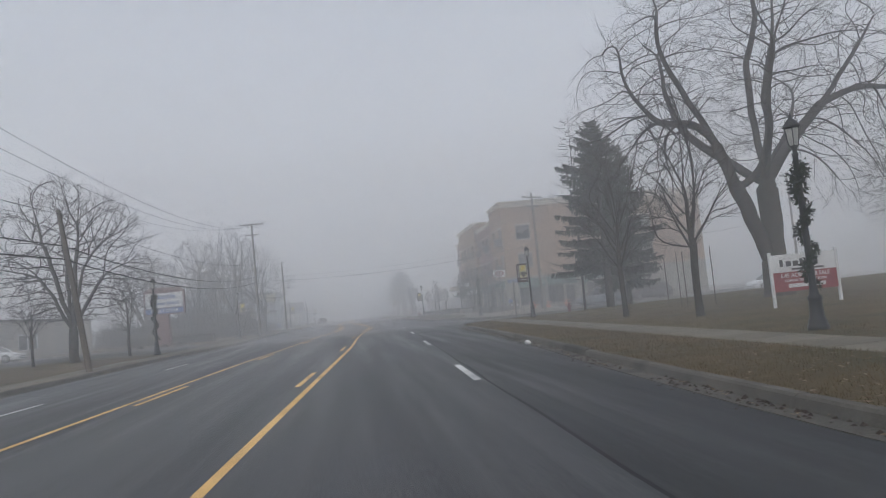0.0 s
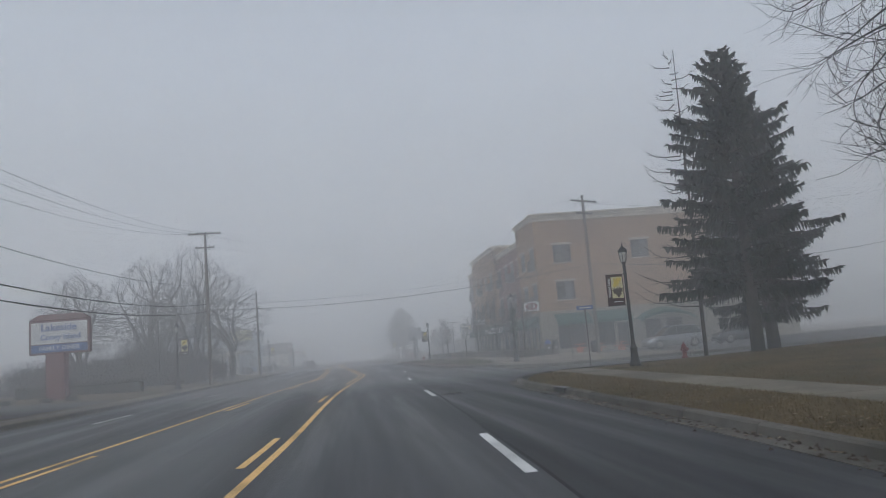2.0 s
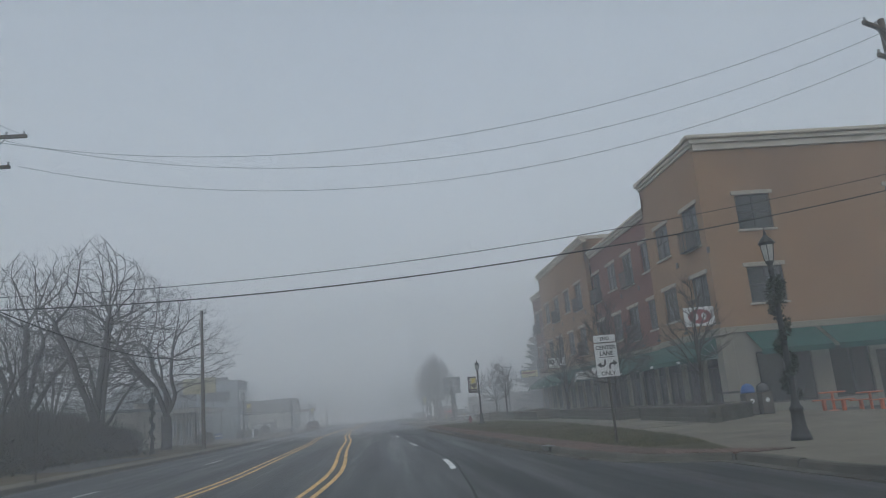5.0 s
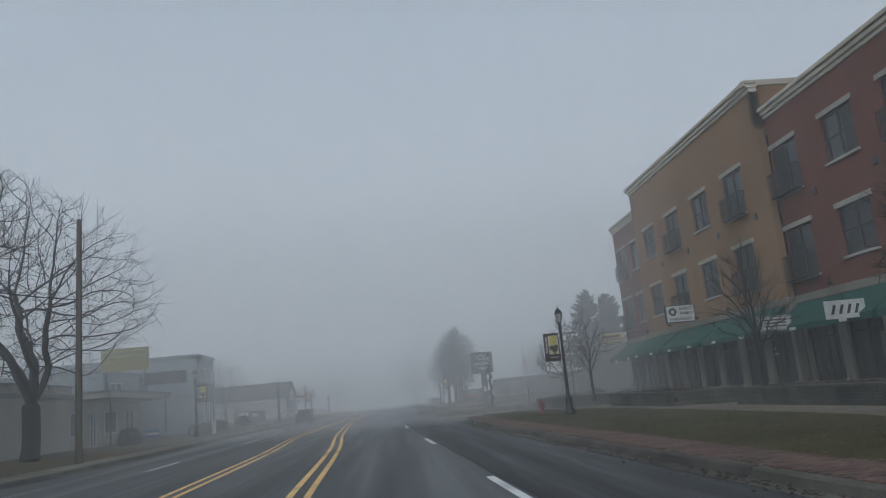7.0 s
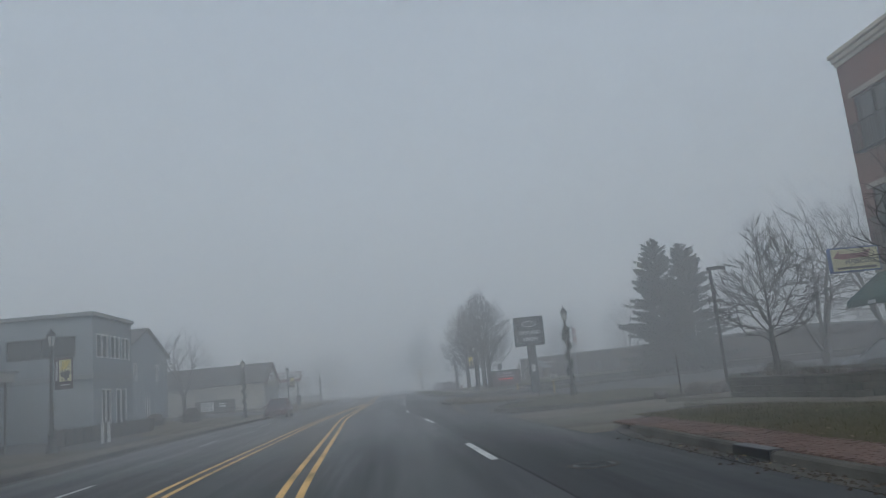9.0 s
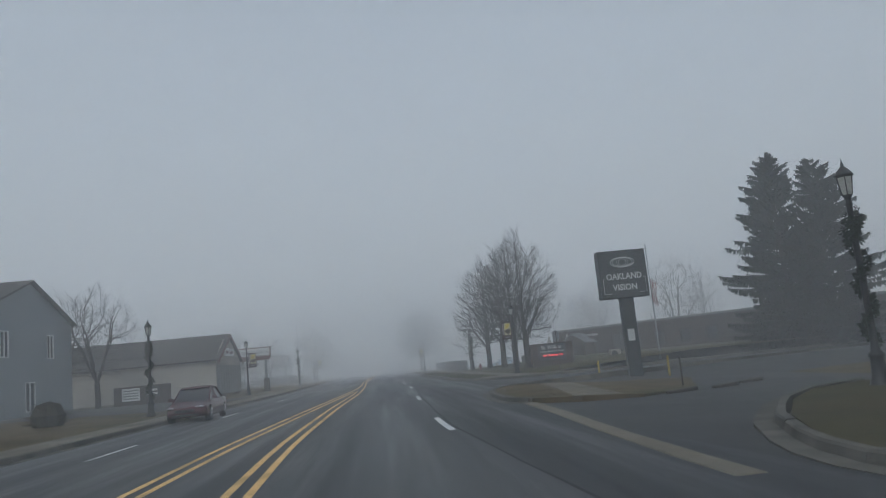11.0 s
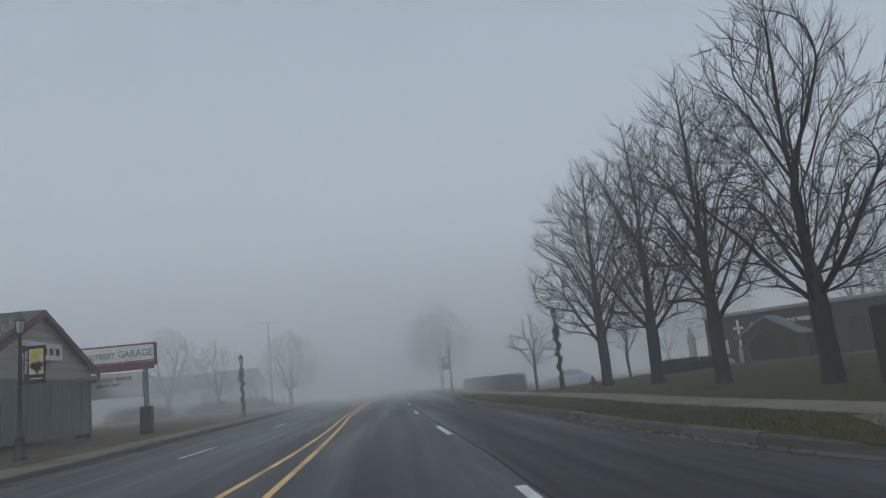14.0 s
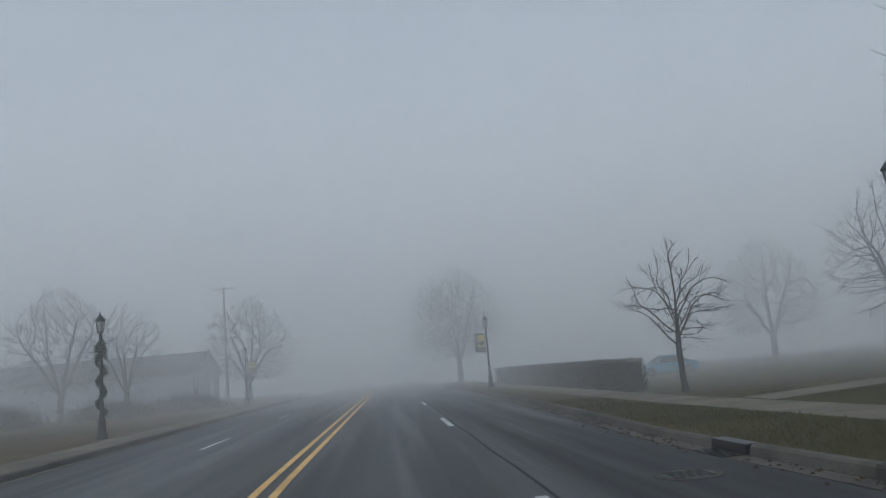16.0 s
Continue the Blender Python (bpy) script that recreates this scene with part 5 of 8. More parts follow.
def facade_frame(axis, at):
    """A helper that puts boxes on a wall: d is the distance out of the wall (to the road or to the south)."""
    if axis == "x":
        return lambda g, d0, d1, u0, u1, v0, v1, b=0.0: g.box(at - d1, at - d0, u0, u1, v0, v1, b)
    return lambda g, d0, d1, u0, u1, v0, v1, b=0.0: g.box(u0, u1, at - d1, at - d0, v0, v1, b)


def window(parent, axis, at, u0, u1, v0, v1, kind, blind, rng):
    put = facade_frame(axis, at)
    g = Geo()
    f = 0.07
    for a in ((u0, u0 + f, v0, v1), (u1 - f, u1, v0, v1), (u0 + f, u1 - f, v0, v0 + f), (u0 + f, u1 - f, v1 - f, v1), ((u0 + u1) / 2 - 0.04, (u0 + u1) / 2 + 0.04, v0 + f, v1 - f)):
        put(g, -0.14, -0.06, *a)
    if kind == "sash":
        vm = (v0 + v1) / 2
        put(g, -0.13, -0.065, u0 + f, (u0 + u1) / 2 - 0.04, vm - 0.03, vm + 0.03)
        put(g, -0.13, -0.065, (u0 + u1) / 2 + 0.04, u1 - f, vm - 0.03, vm + 0.03)
    w = g.under("window", BRONZE, parent, "dark framed window" if kind == "sash" else "tall balcony window")
    for a, b in ((u0 + f, (u0 + u1) / 2 - 0.04), ((u0 + u1) / 2 + 0.04, u1 - f)):
        put(Geo(), -0.11, -0.1, a, b, v0 + f, v1 - f).under("pane", GLASS, w)
        if blind and rng.random() < (0.32 if kind == "sash" or a > u0 + 0.5 else 0.75):
            top = rng.uniform(0.0, 0.45) * (v1 - v0) if kind == "sash" and rng.random() < 0.5 else 0
            put(Geo(), -0.24, -0.2, a, b, v0 + f + top, v1 - f).under("blind", CURTAIN, w, "pale drawn blind")
    put(Geo(), -0.02, 0.06, u0 - 0.16, u1 + 0.16, v1, v1 + 0.2, 0.012).under("lintel", LINTEL, w)
    put(Geo(), -0.05, 0.09, u0 - 0.1, u1 + 0.1, v0 - 0.1, v0, 0.012).under("sill", LINTEL, w)
    if kind == "french":
        n = 15
        bu0, bu1, bz0, bz1 = u0 - 0.08, u1 + 0.08, v0 - 0.02, v0 + 0.98
        b = Geo()
        put(b, 0.30, 0.34, bu0, bu1, bz1 - 0.05, bz1)
        put(b, 0.0, 0.30, bu0, bu0 + 0.04, bz1 - 0.05, bz1)
        put(b, 0.0, 0.30, bu1 - 0.04, bu1, bz1 - 0.05, bz1)
        b.under("balcony_rail", IRON, w, "shallow black iron balcony rail")
        b = Geo()
        put(b, 0.0, 0.34, bu0, bu1, bz0 - 0.04, bz0)
        b.under("balcony_floor", IRON, w)
        for k in range(n + 1):
            u = bu0 + 0.02 + (bu1 - bu0 - 0.04) * k / n
            put(Geo(), 0.31, 0.33, u - 0.012, u + 0.012, bz0, bz1 - 0.05).under("baluster", IRON, w)
        for k in range(3):
            for u in (bu0, bu1 - 0.02):
                put(Geo(), 0.08 * k + 0.05, 0.08 * k + 0.07, u, u + 0.02, bz0, bz1 - 0.05).under("baluster", IRON, w)
    return w


flats = thing("apartment_building", 0, 0, 0, "three-storey tan and red brick building with shops and green awnings", "building")
rng = random.Random(17)
SECTIONS = (  # name, x of the wall, y0, y1, top, material, windows (centre y, kind)
    ("A", 17.8, 97.2, 105.0, 13.35, STUCCO, ((98.75, "french"), (102.65, "sash"))),
    ("B", 18.2, 105.0, 118.2, 12.0, REDBRICK, ((106.35, "sash"), (110.0, "french"), (113.5, "sash"), (117.2, "french"))),
    ("C", 17.8, 118.2, 135.2, 13.35, STUCCO, ((121.2, "french"), (125.05, "sash"), (128.9, "french"), (132.75, "sash"))),
    ("D", 18.2, 135.2, 141.0, 12.0, REDBRICK, ((136.6, "sash"), (139.5, "french"))))
for nm, X, y0, y1, top, mat, wins in SECTIONS:
    holes = []
    for c, kind in wins:
        for base in (8.62, 5.1):
            h0 = base - (0.3 if kind == "french" else 0)
            holes.append((c - 0.92, c + 0.92, h0, base + 1.78))
    fix_normals(wall_grid("x", X, 0.3, y0, y1, 4.1, top, holes).under("wall", mat, flats, "tan stucco wall" if mat is STUCCO else "red brick wall"))
    for c, kind in wins:
        for base in (8.62, 5.1):
            window(flats, "x", X, c - 0.92, c + 0.92, base - (0.3 if kind == "french" else 0), base + 1.78, kind, True, rng)
    # stepped cornice
    g = Geo()
    g.box(X - 0.08, X + 0.3, y0 - 0.02, y1 + 0.02, top - 0.2, top - 0.04, 0.02)
    g.box(X - 0.17, X + 0.3, y0 - 0.05, y1 + 0.05, top - 0.04, top + 0.15, 0.03)
    g.box(X - 0.27, X + 0.3, y0 - 0.1, y1 + 0.1, top + 0.15, top + 0.32, 0.03)
    g.under("cornice", CORNICE, flats, "pale stepped cornice")
# returns where the taller parts stand above the lower ones, and side and back walls
for y in (104.7, 118.2, 134.9):
    Geo().box(17.8, 24, y, y + 0.3, 11.5, 13.4).under("parapet_return", STUCCO, flats)
    Geo().box(17.5, 20.6, y - 0.05, y + 0.35, 13.4, 13.68, 0.03).under("cornice", CORNICE, flats)
S_WINS = ((20.45, 8.8), (20.45, 5.2), (28.35, 8.8), (36.3, 8.8), (36.3, 5.2))
fix_normals(wall_grid("y", 97.2, 0.3, 18.1, 44, 4.1, 13.35, [(c - 0.9, c + 0.9, b, b + 1.75) for c, b in S_WINS]).under("wall", STUCCO, flats, "tan stucco side wall"))
for c, b in S_WINS:
    window(flats, "y", 97.2, c - 0.9, c + 0.9, b, b + 1.75, "sash", True, rng)
g = Geo()
g.box(17.8, 44, 97.08, 97.5, 12.93, 13.25, 0.02)
g.box(17.6, 44, 96.94, 97.5, 13.25, 13.47, 0.03)
g.box(17.4, 44, 96.8, 97.5, 13.47, 13.67, 0.04)
g.under("cornice", CORNICE, flats, "pale stepped cornice")
Geo().box(18.3, 44, 97.5, 140.9, 11.2, 11.5).under("roof", SHINGLE, flats, "flat dark roof")
Geo().box(43.7, 44, 97.5, 141, 0, 13.2).under("wall", STUCCO, flats)
Geo().box(18.5, 43.7, 140.7, 141.0, 0, 12).under("wall", REDBRICK, flats, "red brick end wall")
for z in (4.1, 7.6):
    Geo().box(18.5, 43.7, 97.5, 140.7, z - 0.15, z + 0.15).under("floor_slab", ROOM_SHADE, flats)
# added backing, coloured dark so that the rooms look unlit
Geo().box(24.0, 24.2, 97.5, 140.7, 0.2, 11.2).under("dark_backing", ROOM_SHADE, flats)

# ground floor: stone piers, dark shop fronts, band course
holes, bays = [], []
y = 98.0
for nm, X, y0, y1, top, mat, wins in SECTIONS:
    n = max(2, round((y1 - y0) / 2.6))
    step = (y1 - y0) / n
    mine = [(y0 + k * step + 0.28, y0 + (k + 1) * step - 0.28, 0.14 if (k % 3 == 1) else 0.6, 3.15) for k in range(n)]
    fix_normals(wall_grid("x", X, 0.35, y0, y1, 0.0, 4.1, mine).under("shop_wall", STONE, flats, "cream stone piers of the shop fronts"))
    for u0, u1, v0, v1 in mine:
        door = v0 < 0.3
        put = facade_frame("x", X)
        f, um = 0.06, (u0 + u1) / 2
        cols = [(u0 + f, u0 + 0.5), (u0 + 0.57, um - 0.03), (um + 0.03, u1 - f)] if door else [(u0 + f, um - 0.03), (um + 0.03, u1 - f)]
        lights = [(a, b, v0 + 0.1, 2.35) for a, b in cols] + [(a, b, 2.42, v1 - f) for a, b in cols]
        sf = fix_normals(wall_grid("x", X + 0.1, 0.1, u0, u1, v0, v1, lights).under("shop_front", BRONZE, flats, "dark framed shop door and window" if door else "dark framed shop window"))
        put(Geo(), -0.16, -0.15, u0 + f, u1 - f, v0 + 0.1, v1 - f).under("pane", GLASS, sf)
        if rng.random() < 0.25:
            put(Geo(), -0.5, -0.46, u0 + 0.1, u0 + 0.1 + rng.uniform(0.4, 1.2), v0 + 0.3, 2.3).under("blind", CURTAIN, sf)
        if door:
            put(Geo(), -0.1, -0.05, (u0 + u1) / 2 + 0.08, (u0 + u1) / 2 + 0.1, 0.95, 1.25).under("door_handle", CHROME, sf)
    for k in range(n + 1):
        u = min(max(y0 + k * step, y0 + 0.2), y1 - 0.2)
        Geo().box(X - 0.07, X, u - 0.3, u + 0.3, 0.0, 0.75, 0.015).under("pier_base", STONE, flats)
    Geo().box(X - 0.1, X + 0.3, y0 - 0.02, y1 + 0.02, 3.85, 4.15, 0.02).under("band_course", STONE, flats, "pale stone band")
S_BAYS = [(19.3, 22.0, 0.5, 2.9), (22.9, 24.9, 0.5, 2.9), (25.2, 26.3, 0.14, 2.55), (28.0, 29.6, 0.14, 2.6), (30.2, 31.8, 0.5, 2.6)]
fix_normals(wall_grid("y", 97.2, 0.35, 18.15, 44, 0.0, 4.1, S_BAYS).under("shop_wall", STONE, flats, "cream stone side wall"))
for u0, u1, v0, v1 in S_BAYS:
    put = facade_frame("y", 97.2)
    g = Geo()
    for a in ((u0, u0 + 0.06, v0, v1), (u1 - 0.06, u1, v0, v1), (u0, u1, v0, v0 + 0.08), (u0, u1, v1 - 0.06, v1), ((u0 + u1) / 2 - 0.03, (u0 + u1) / 2 + 0.03, v0, v1)):
        put(g, -0.2, -0.1, *a)
    sf = g.under("shop_front", BRONZE, flats)
    put(Geo(), -0.16, -0.15, u0 + 0.06, u1 - 0.06, v0 + 0.08, v1 - 0.06).under("pane", GLASS, sf)
Geo().box(18.0, 44, 97.1, 97.5, 3.85, 4.15, 0.02).under("band_course", STONE, flats)
Geo().box(17.55, 18.2, 96.95, 97.6, 0, 3.85, 0.03).under("corner_pier", STONE, flats, "cream stone corner pier")
Geo().box(17.5, 18.25, 96.9, 97.65, 1.1, 1.2, 0.01).under("pier_band", IRON, flats)


def awning(y0, y1, x_wall, reach=1.35, z_top=3.82, z_low=2.66, name="awning"):
    g = Geo()
    n = 8
    for i in range(n + 1):
        yy = y0 + (y1 - y0) * i / n
        sag = 0.02 * math.sin(math.pi * i * 2)
        g.v += [(x_wall, yy, z_top), (x_wall - reach, yy, z_low + 0.22 + sag), (x_wall - reach, yy, z_low)]
    g.f = [(i * 3 + k, i * 3 + k + 1, (i + 1) * 3 + k + 1, (i + 1) * 3 + k) for i in range(n) for k in range(2)]
    for e in (0, n):
        b = len(g.v)
        g.v += [(x_wall, g.v[e * 3][1], z_low + 0.1)]
        g.f.append((e * 3, e * 3 + 1, e * 3 + 2, b))
    a = g.under(name, AWNING, flats, "dark green canvas awning")
    sol = a.modifiers.new("cloth", "SOLIDIFY")
    sol.thickness = 0.012
    fr = Geo()
    for i in range(0, n + 1, 2):
        yy = y0 + 0.05 + (y1 - y0 - 0.1) * i / n
        fr.tube([(x_wall, yy, z_top - 0.05), (x_wall - reach + 0.03, yy, z_low + 0.2), (x_wall, yy, z_low + 0.2)], 0.015, 5)
    for yy in (y0 - 0.01, y1 + 0.01):
        for k in range(5):
            an = 0.5 * math.pi * k / 4
            fr.tube([(x_wall - 0.12, yy, z_low + 0.1), (x_wall - 0.12 - math.cos(an) * (0.55 + 0.55 * math.cos(an)), yy, z_low + 0.1 + 0.72 * math.sin(an))], 0.014, 5)
    fr.under("awning_frame", STEEL, a, "pale awning frame")
    return a


for y0, y1, X in ((97.4, 104.9, 17.7), (105.1, 111.3, 18.1), (111.5, 118.0, 18.1), (118.4, 124.0, 17.7), (124.2, 129.7, 17.7), (129.9, 135.1, 17.7), (135.3, 140.9, 18.1)):
    a = awning(y0, y1, X)
    for k in range(2):
        yb = y0 + (y1 - y0) * (0.25 + 0.5 * k)
        Geo().box(X - 1.375, X - 1.365, yb - 0.22, yb + 0.22, 2.7, 2.82).under("number_bar", WHITE, a)
for x0, x1, arch in ((18.95, 22.4, 0), (22.65, 26.35, 0), (27.1, 32.6, 1)):
    g = Geo()
    n = 10
    for i in range(n + 1):
        t = i / n
        xx = x0 + (x1 - x0) * t
        zt = (2.75 + 1.0 * math.sin(math.pi * t) ** 0.7) if arch else 3.85
        zl = (2.62 + 0.75 * math.sin(math.pi * t) ** 0.7) if arch else 2.95
        g.v += [(xx, 97.15, zt), (xx, 95.9, zl), (xx, 95.9, zl - 0.25)]
    g.f = [(i * 3 + k, i * 3 + k + 1, (i + 1) * 3 + k + 1, (i + 1) * 3 + k) for i in range(n) for k in range(2)]
    a = g.under("awning", AWNING, flats, "dark green canvas awning")
    a.modifiers.new("cloth", "SOLIDIFY").thickness = 0.012
# wall lamps and vents
for nm, X, y0, y1, top, mat, wins in SECTIONS:
    for c, kind in wins:
        g = Geo().lathe([(0.03, 0), (0.12, 0.03), (0.11, 0.1), (0.02, 0.16)], 10)
        g.tube([(0, 0, 0.15), (0.0, 0, 0.3), (0.15, 0, 0.36), (0.26, 0, 0.3)], 0.02, 6)
        o = g.under("wall_lamp", IRON, flats, "small black gooseneck wall lamp")
        o.matrix_basis = Matrix.Translation((X - 0.27, c + 1.9, 4.2))
        Geo().box(X - 0.06, X + 0.02, c - 1.75, c - 1.5, 7.75, 8.05, 0.02).under("vent", BRONZE, flats)


# white words on the shop glass
for words, y, z, sz in (("LEGACY", 120.5, 2.15, 0.2), ("FAMILY CHIRO", 120.5, 1.92, 0.15), ("OPEN", 125.6, 1.9, 0.16)):
    lettering(words, sz, WHITE, flats, Matrix.Translation((17.94, y, z)) @ WEST, "window_lettering", depth=0.002)
# blade signs: read from the south, they stick out of the wall towards the road
def blade(x0, x1, y, z0, z1, face, label, words, edge=BLACK, tilt=0.0):
    s = thing("blade_sign", 0, 0, 0, label, "sign", "shop signs")
    Geo().box(x0, x1, y - 0.09, y + 0.09, z0, z1, 0.015).under("sign_box", edge, s)
    Geo().box(x0 + 0.05, x1 - 0.05, y - 0.097, y - 0.091, z0 + 0.05, z1 - 0.05).under("face", face, s)
    Geo().tube([(x1 - 0.1, y, z1 - 0.15), (17.9, y, z1 - 0.15)], 0.02, 6).under("bracket", IRON, s)
    for text, size, dx, dz, m, sq in words:
        lettering(text, size, m, s, Matrix.Translation(((x0 + x1) / 2 + dx, y - 0.1, (z0 + z1) / 2 + dz)) @ SOUTH, squeeze=sq)
    return s


leg = blade(16.1, 17.7, 127.5, 4.14, 5.08, WHITE, "white projecting sign of a chiropractor with black letters",
            (("LEGACY", 0.22, 0.32, 0.26, BLACK, 0.9), ("FAMILY", 0.22, 0.32, 0.0, BLACK, 0.9), ("CHIROPRACTIC", 0.19, 0.0, -0.3, BLACK, 0.9)))
disc = lambda r, a, b: Geo().slab([(16.48 + r * math.cos(2 * math.pi * k / 24), 4.72 + r * math.sin(2 * math.pi * k / 24)) for k in range(24)], "y", a, b)
disc(0.21, 127.402, 127.396).under("emblem", BLACK, leg, "round black emblem")
disc(0.1, 127.395, 127.39).under("emblem_centre", WHITE, leg)
hair = blade(16.0, 17.85, 140.3, 3.9, 4.78, CREAM, "cream projecting haircut sign in a blue frame", (("HAIRCUTS", 0.24, 0.18, -0.08, BLACK, 1),), BLUE)
Geo().slab([(16.1, 4.42), (16.35, 4.66), (16.35, 4.55), (17.2, 4.55), (17.5, 4.68), (17.4, 4.4), (16.45, 4.36)], "y", 140.2, 140.195).under("arrow_shape", SIGNRED, hair)
Geo().slab([(16.2, 4.0), (17.65, 4.0), (17.65, 4.08), (16.2, 4.08)], "y", 140.2, 140.195).under("text_bar", BLACK, hair)
# a flat sign on the wall above the corner awning, with a red emblem only
dairy = thing("wall_sign", 0, 0, 0, "white square sign with a red oval emblem", "sign", "shop signs")
Geo().box(16.25, 17.72, 97.45, 97.6, 4.33, 5.24, 0.02).under("sign_box", WHITE, dairy)
Geo().slab([(16.98 + 0.58 * math.cos(2 * math.pi * k / 20), 4.78 + 0.34 * math.sin(2 * math.pi * k / 20)) for k in range(20)], "y", 97.446, 97.44).under("emblem", SIGNRED, dairy, "red oval emblem")
for dx in (-0.2, 0.2):
    Geo().slab([(16.98 + dx + 0.13 * math.cos(2 * math.pi * k / 12), 4.78 + 0.18 * math.sin(2 * math.pi * k / 12)) for k in range(12)], "y", 97.438, 97.434).under("emblem_shape", WHITE, dairy)
Geo().tube([(17.6, 97.52, 5.1), (17.95, 97.52, 5.1)], 0.02, 6).under("bracket", IRON, dairy)
# hanging signs under the awnings
for y, w, lab, txt in ((112.2, 0.0, "white sign with a black wordmark hung on the awning", 0), (116.8, 0.0, "small framed white sign hung on the awning", 1)):
    s = thing("hanging_sign", 0, 0, 0, lab, "sign", "shop signs")
    Geo().box(15.6, 17.0, y - 0.02, y + 0.02, 2.75, 3.35, 0.01).under("board", WHITE if not txt else STEEL, s)
    if txt:
        Geo().box(15.68, 16.92, y - 0.03, y - 0.022, 2.82, 3.28).under("face", WHITE, s)
        for k in range(3):
            Geo().box(15.85, 16.75, y - 0.036, y - 0.031, 2.92 + 0.12 * k, 2.97 + 0.12 * k).under("text_bar", LEAFBROWN, s)
    else:
        for k in range(4):
            Geo().slab([(15.78 + 0.27 * k, 2.9), (15.88 + 0.27 * k, 2.9), (16.0 + 0.27 * k, 3.2), (15.9 + 0.27 * k, 3.2)], "y", y - 0.022, y - 0.03).under("letter_shape", BLACK, s)
    Geo().tube([(16.3, y, 3.35), (16.3, y, 3.6)], 0.015, 5).under("hanger", IRON, s)


def planter(name, poly, z0, h, label):
    """A planter of split stone blocks with a flat coping, filled with soil and dry stalks."""
    host = thing(name, 0, 0, 0, label, "planter", "stone planters")
    n = len(poly)
    cen = Vector((sum(p[0] for p in poly) / n, sum(p[1] for p in poly) / n, 0))
    inner = [tuple((Vector((*p, 0)) + (cen - Vector((*p, 0))).normalized() * 0.38)[:2]) for p in poly]
    Geo().prism(inner, z0, z0 + h - 0.06).under("soil", SOIL, host)
    for a, b in zip(range(n), [*range(1, n), 0]):
        p, q = Vector((*poly[a], 0)), Vector((*poly[b], 0))
        d = (q - p)
        ln = d.length
        d.normalize()
        ang = math.degrees(math.atan2(d.y, d.x))
        for row in range(3):
            k, u = 0, (0.2 if row % 2 else 0.0)
            while u < ln - 0.05:
                e = min(u + 0.44, ln)
                rr = random.Random(k * 31 + row * 7 + a)
                o = rr.uniform(0, 0.018)
                m = Matrix.Translation((p.x, p.y, z0)) @ pose(0, 0, 0, 0, 0, ang)
                g = Geo().box(u + 0.004, e - 0.004, o, 0.26, row * h / 3 * 0.93 + 0.003, (row + 1) * h / 3 * 0.93 - 0.003, 0.012, m)
                g.under("block", PLANTERSTONE, host)
                u, k = e, k + 1
        m = Matrix.Translation((p.x, p.y, z0)) @ pose(0, 0, 0, 0, 0, ang)
        Geo().box(-0.04, ln + 0.04, -0.05, 0.32, h * 0.93, h * 0.93 + 0.08, 0.015, m).under("coping", KERB, host)
    rr = random.Random(int(cen.y))
    g = Geo()
    for _ in range(420):
        t = rr.random()
        s = Vector((*rr.choice(inner), 0)).lerp(cen, rr.random() ** 0.5)
        s = s.lerp(Vector((*rr.choice(inner), 0)), rr.random() * 0.6)
        b = Vector((s.x, s.y, z0 + h - 0.08))
        tip = b + Vector((rr.gauss(0, 0.09), rr.gauss(0, 0.09), rr.uniform(0.12, 0.42)))
        w = Vector((rr.gauss(0, 1), rr.gauss(0, 1), 0)).normalized() * 0.012
        g.add([b - w, b + w, tip], [(0, 1, 2)])
    tagged(g.under("dry_stalks", LEAFBROWN if cen.y > 110 else SOIL, host, "dry brown stalks"), "dry brown stalks", "", "", "stuff")
    return host


planter("planter", [(14.3, 91.4), (17.1, 94.0), (17.0, 100.9), (14.6, 100.9)], 0.13, 0.6, "low stone block planter at the shop corner")
planter("planter", [(14.2, 103.6), (16.2, 103.6), (16.2, 116.6), (14.2, 116.6)], 0.14, 0.6, "long low stone block planter before the shops")
planter("planter", [(13.2, 120.4), (15.6, 119.0), (15.6, 128.4), (12.8, 128.4)], 0.14, 0.6, "long low stone block planter before the shops")
planter("planter", [(11.4, 133.0), (15.4, 131.6), (15.2, 142.0), (12.6, 142.0), (10.7, 138.2)], 0.14, 0.58, "stone block planter with a small tree")

# ---- utility poles and wires ----


def utility_pole(x, y, z, h, arms, label, top=None, r=0.15):
    p = thing("utility_pole", x, y, z, label, "utility pole", "utility poles")
    tx, ty = top or (0, 0)
    Geo().tube([(0, 0, -0.3), (tx * 0.5, ty * 0.5, h * 0.5), (tx, ty, h)], [r, r * 0.86, r * 0.68], 10).under("pole", POLEWOOD, p, "weathered round wooden pole")
    for za, half, rz in arms:
        a = Geo().box(-half, half, -0.06, 0.06, -0.06, 0.06, 0.01).under("crossarm", POLEWOOD, p)
        a.matrix_basis = pose(tx, ty - 0.15, za, 0, 0, rz)
        for k in (-1, 1):
            Geo().tube([(k * half * 0.45, 0.0, -0.04), (0, 0.02, -half * 0.45 - 0.1)], 0.02, 5).under("brace", STEEL, a)
        for k in (-0.92, -0.45, 0.45, 0.92):
            Geo().lathe([(0.02, 0.05), (0.05, 0.09), (0.03, 0.13), (0.05, 0.17), (0.02, 0.2)], 8, k * half).under("insulator", STEEL, a)
    return p


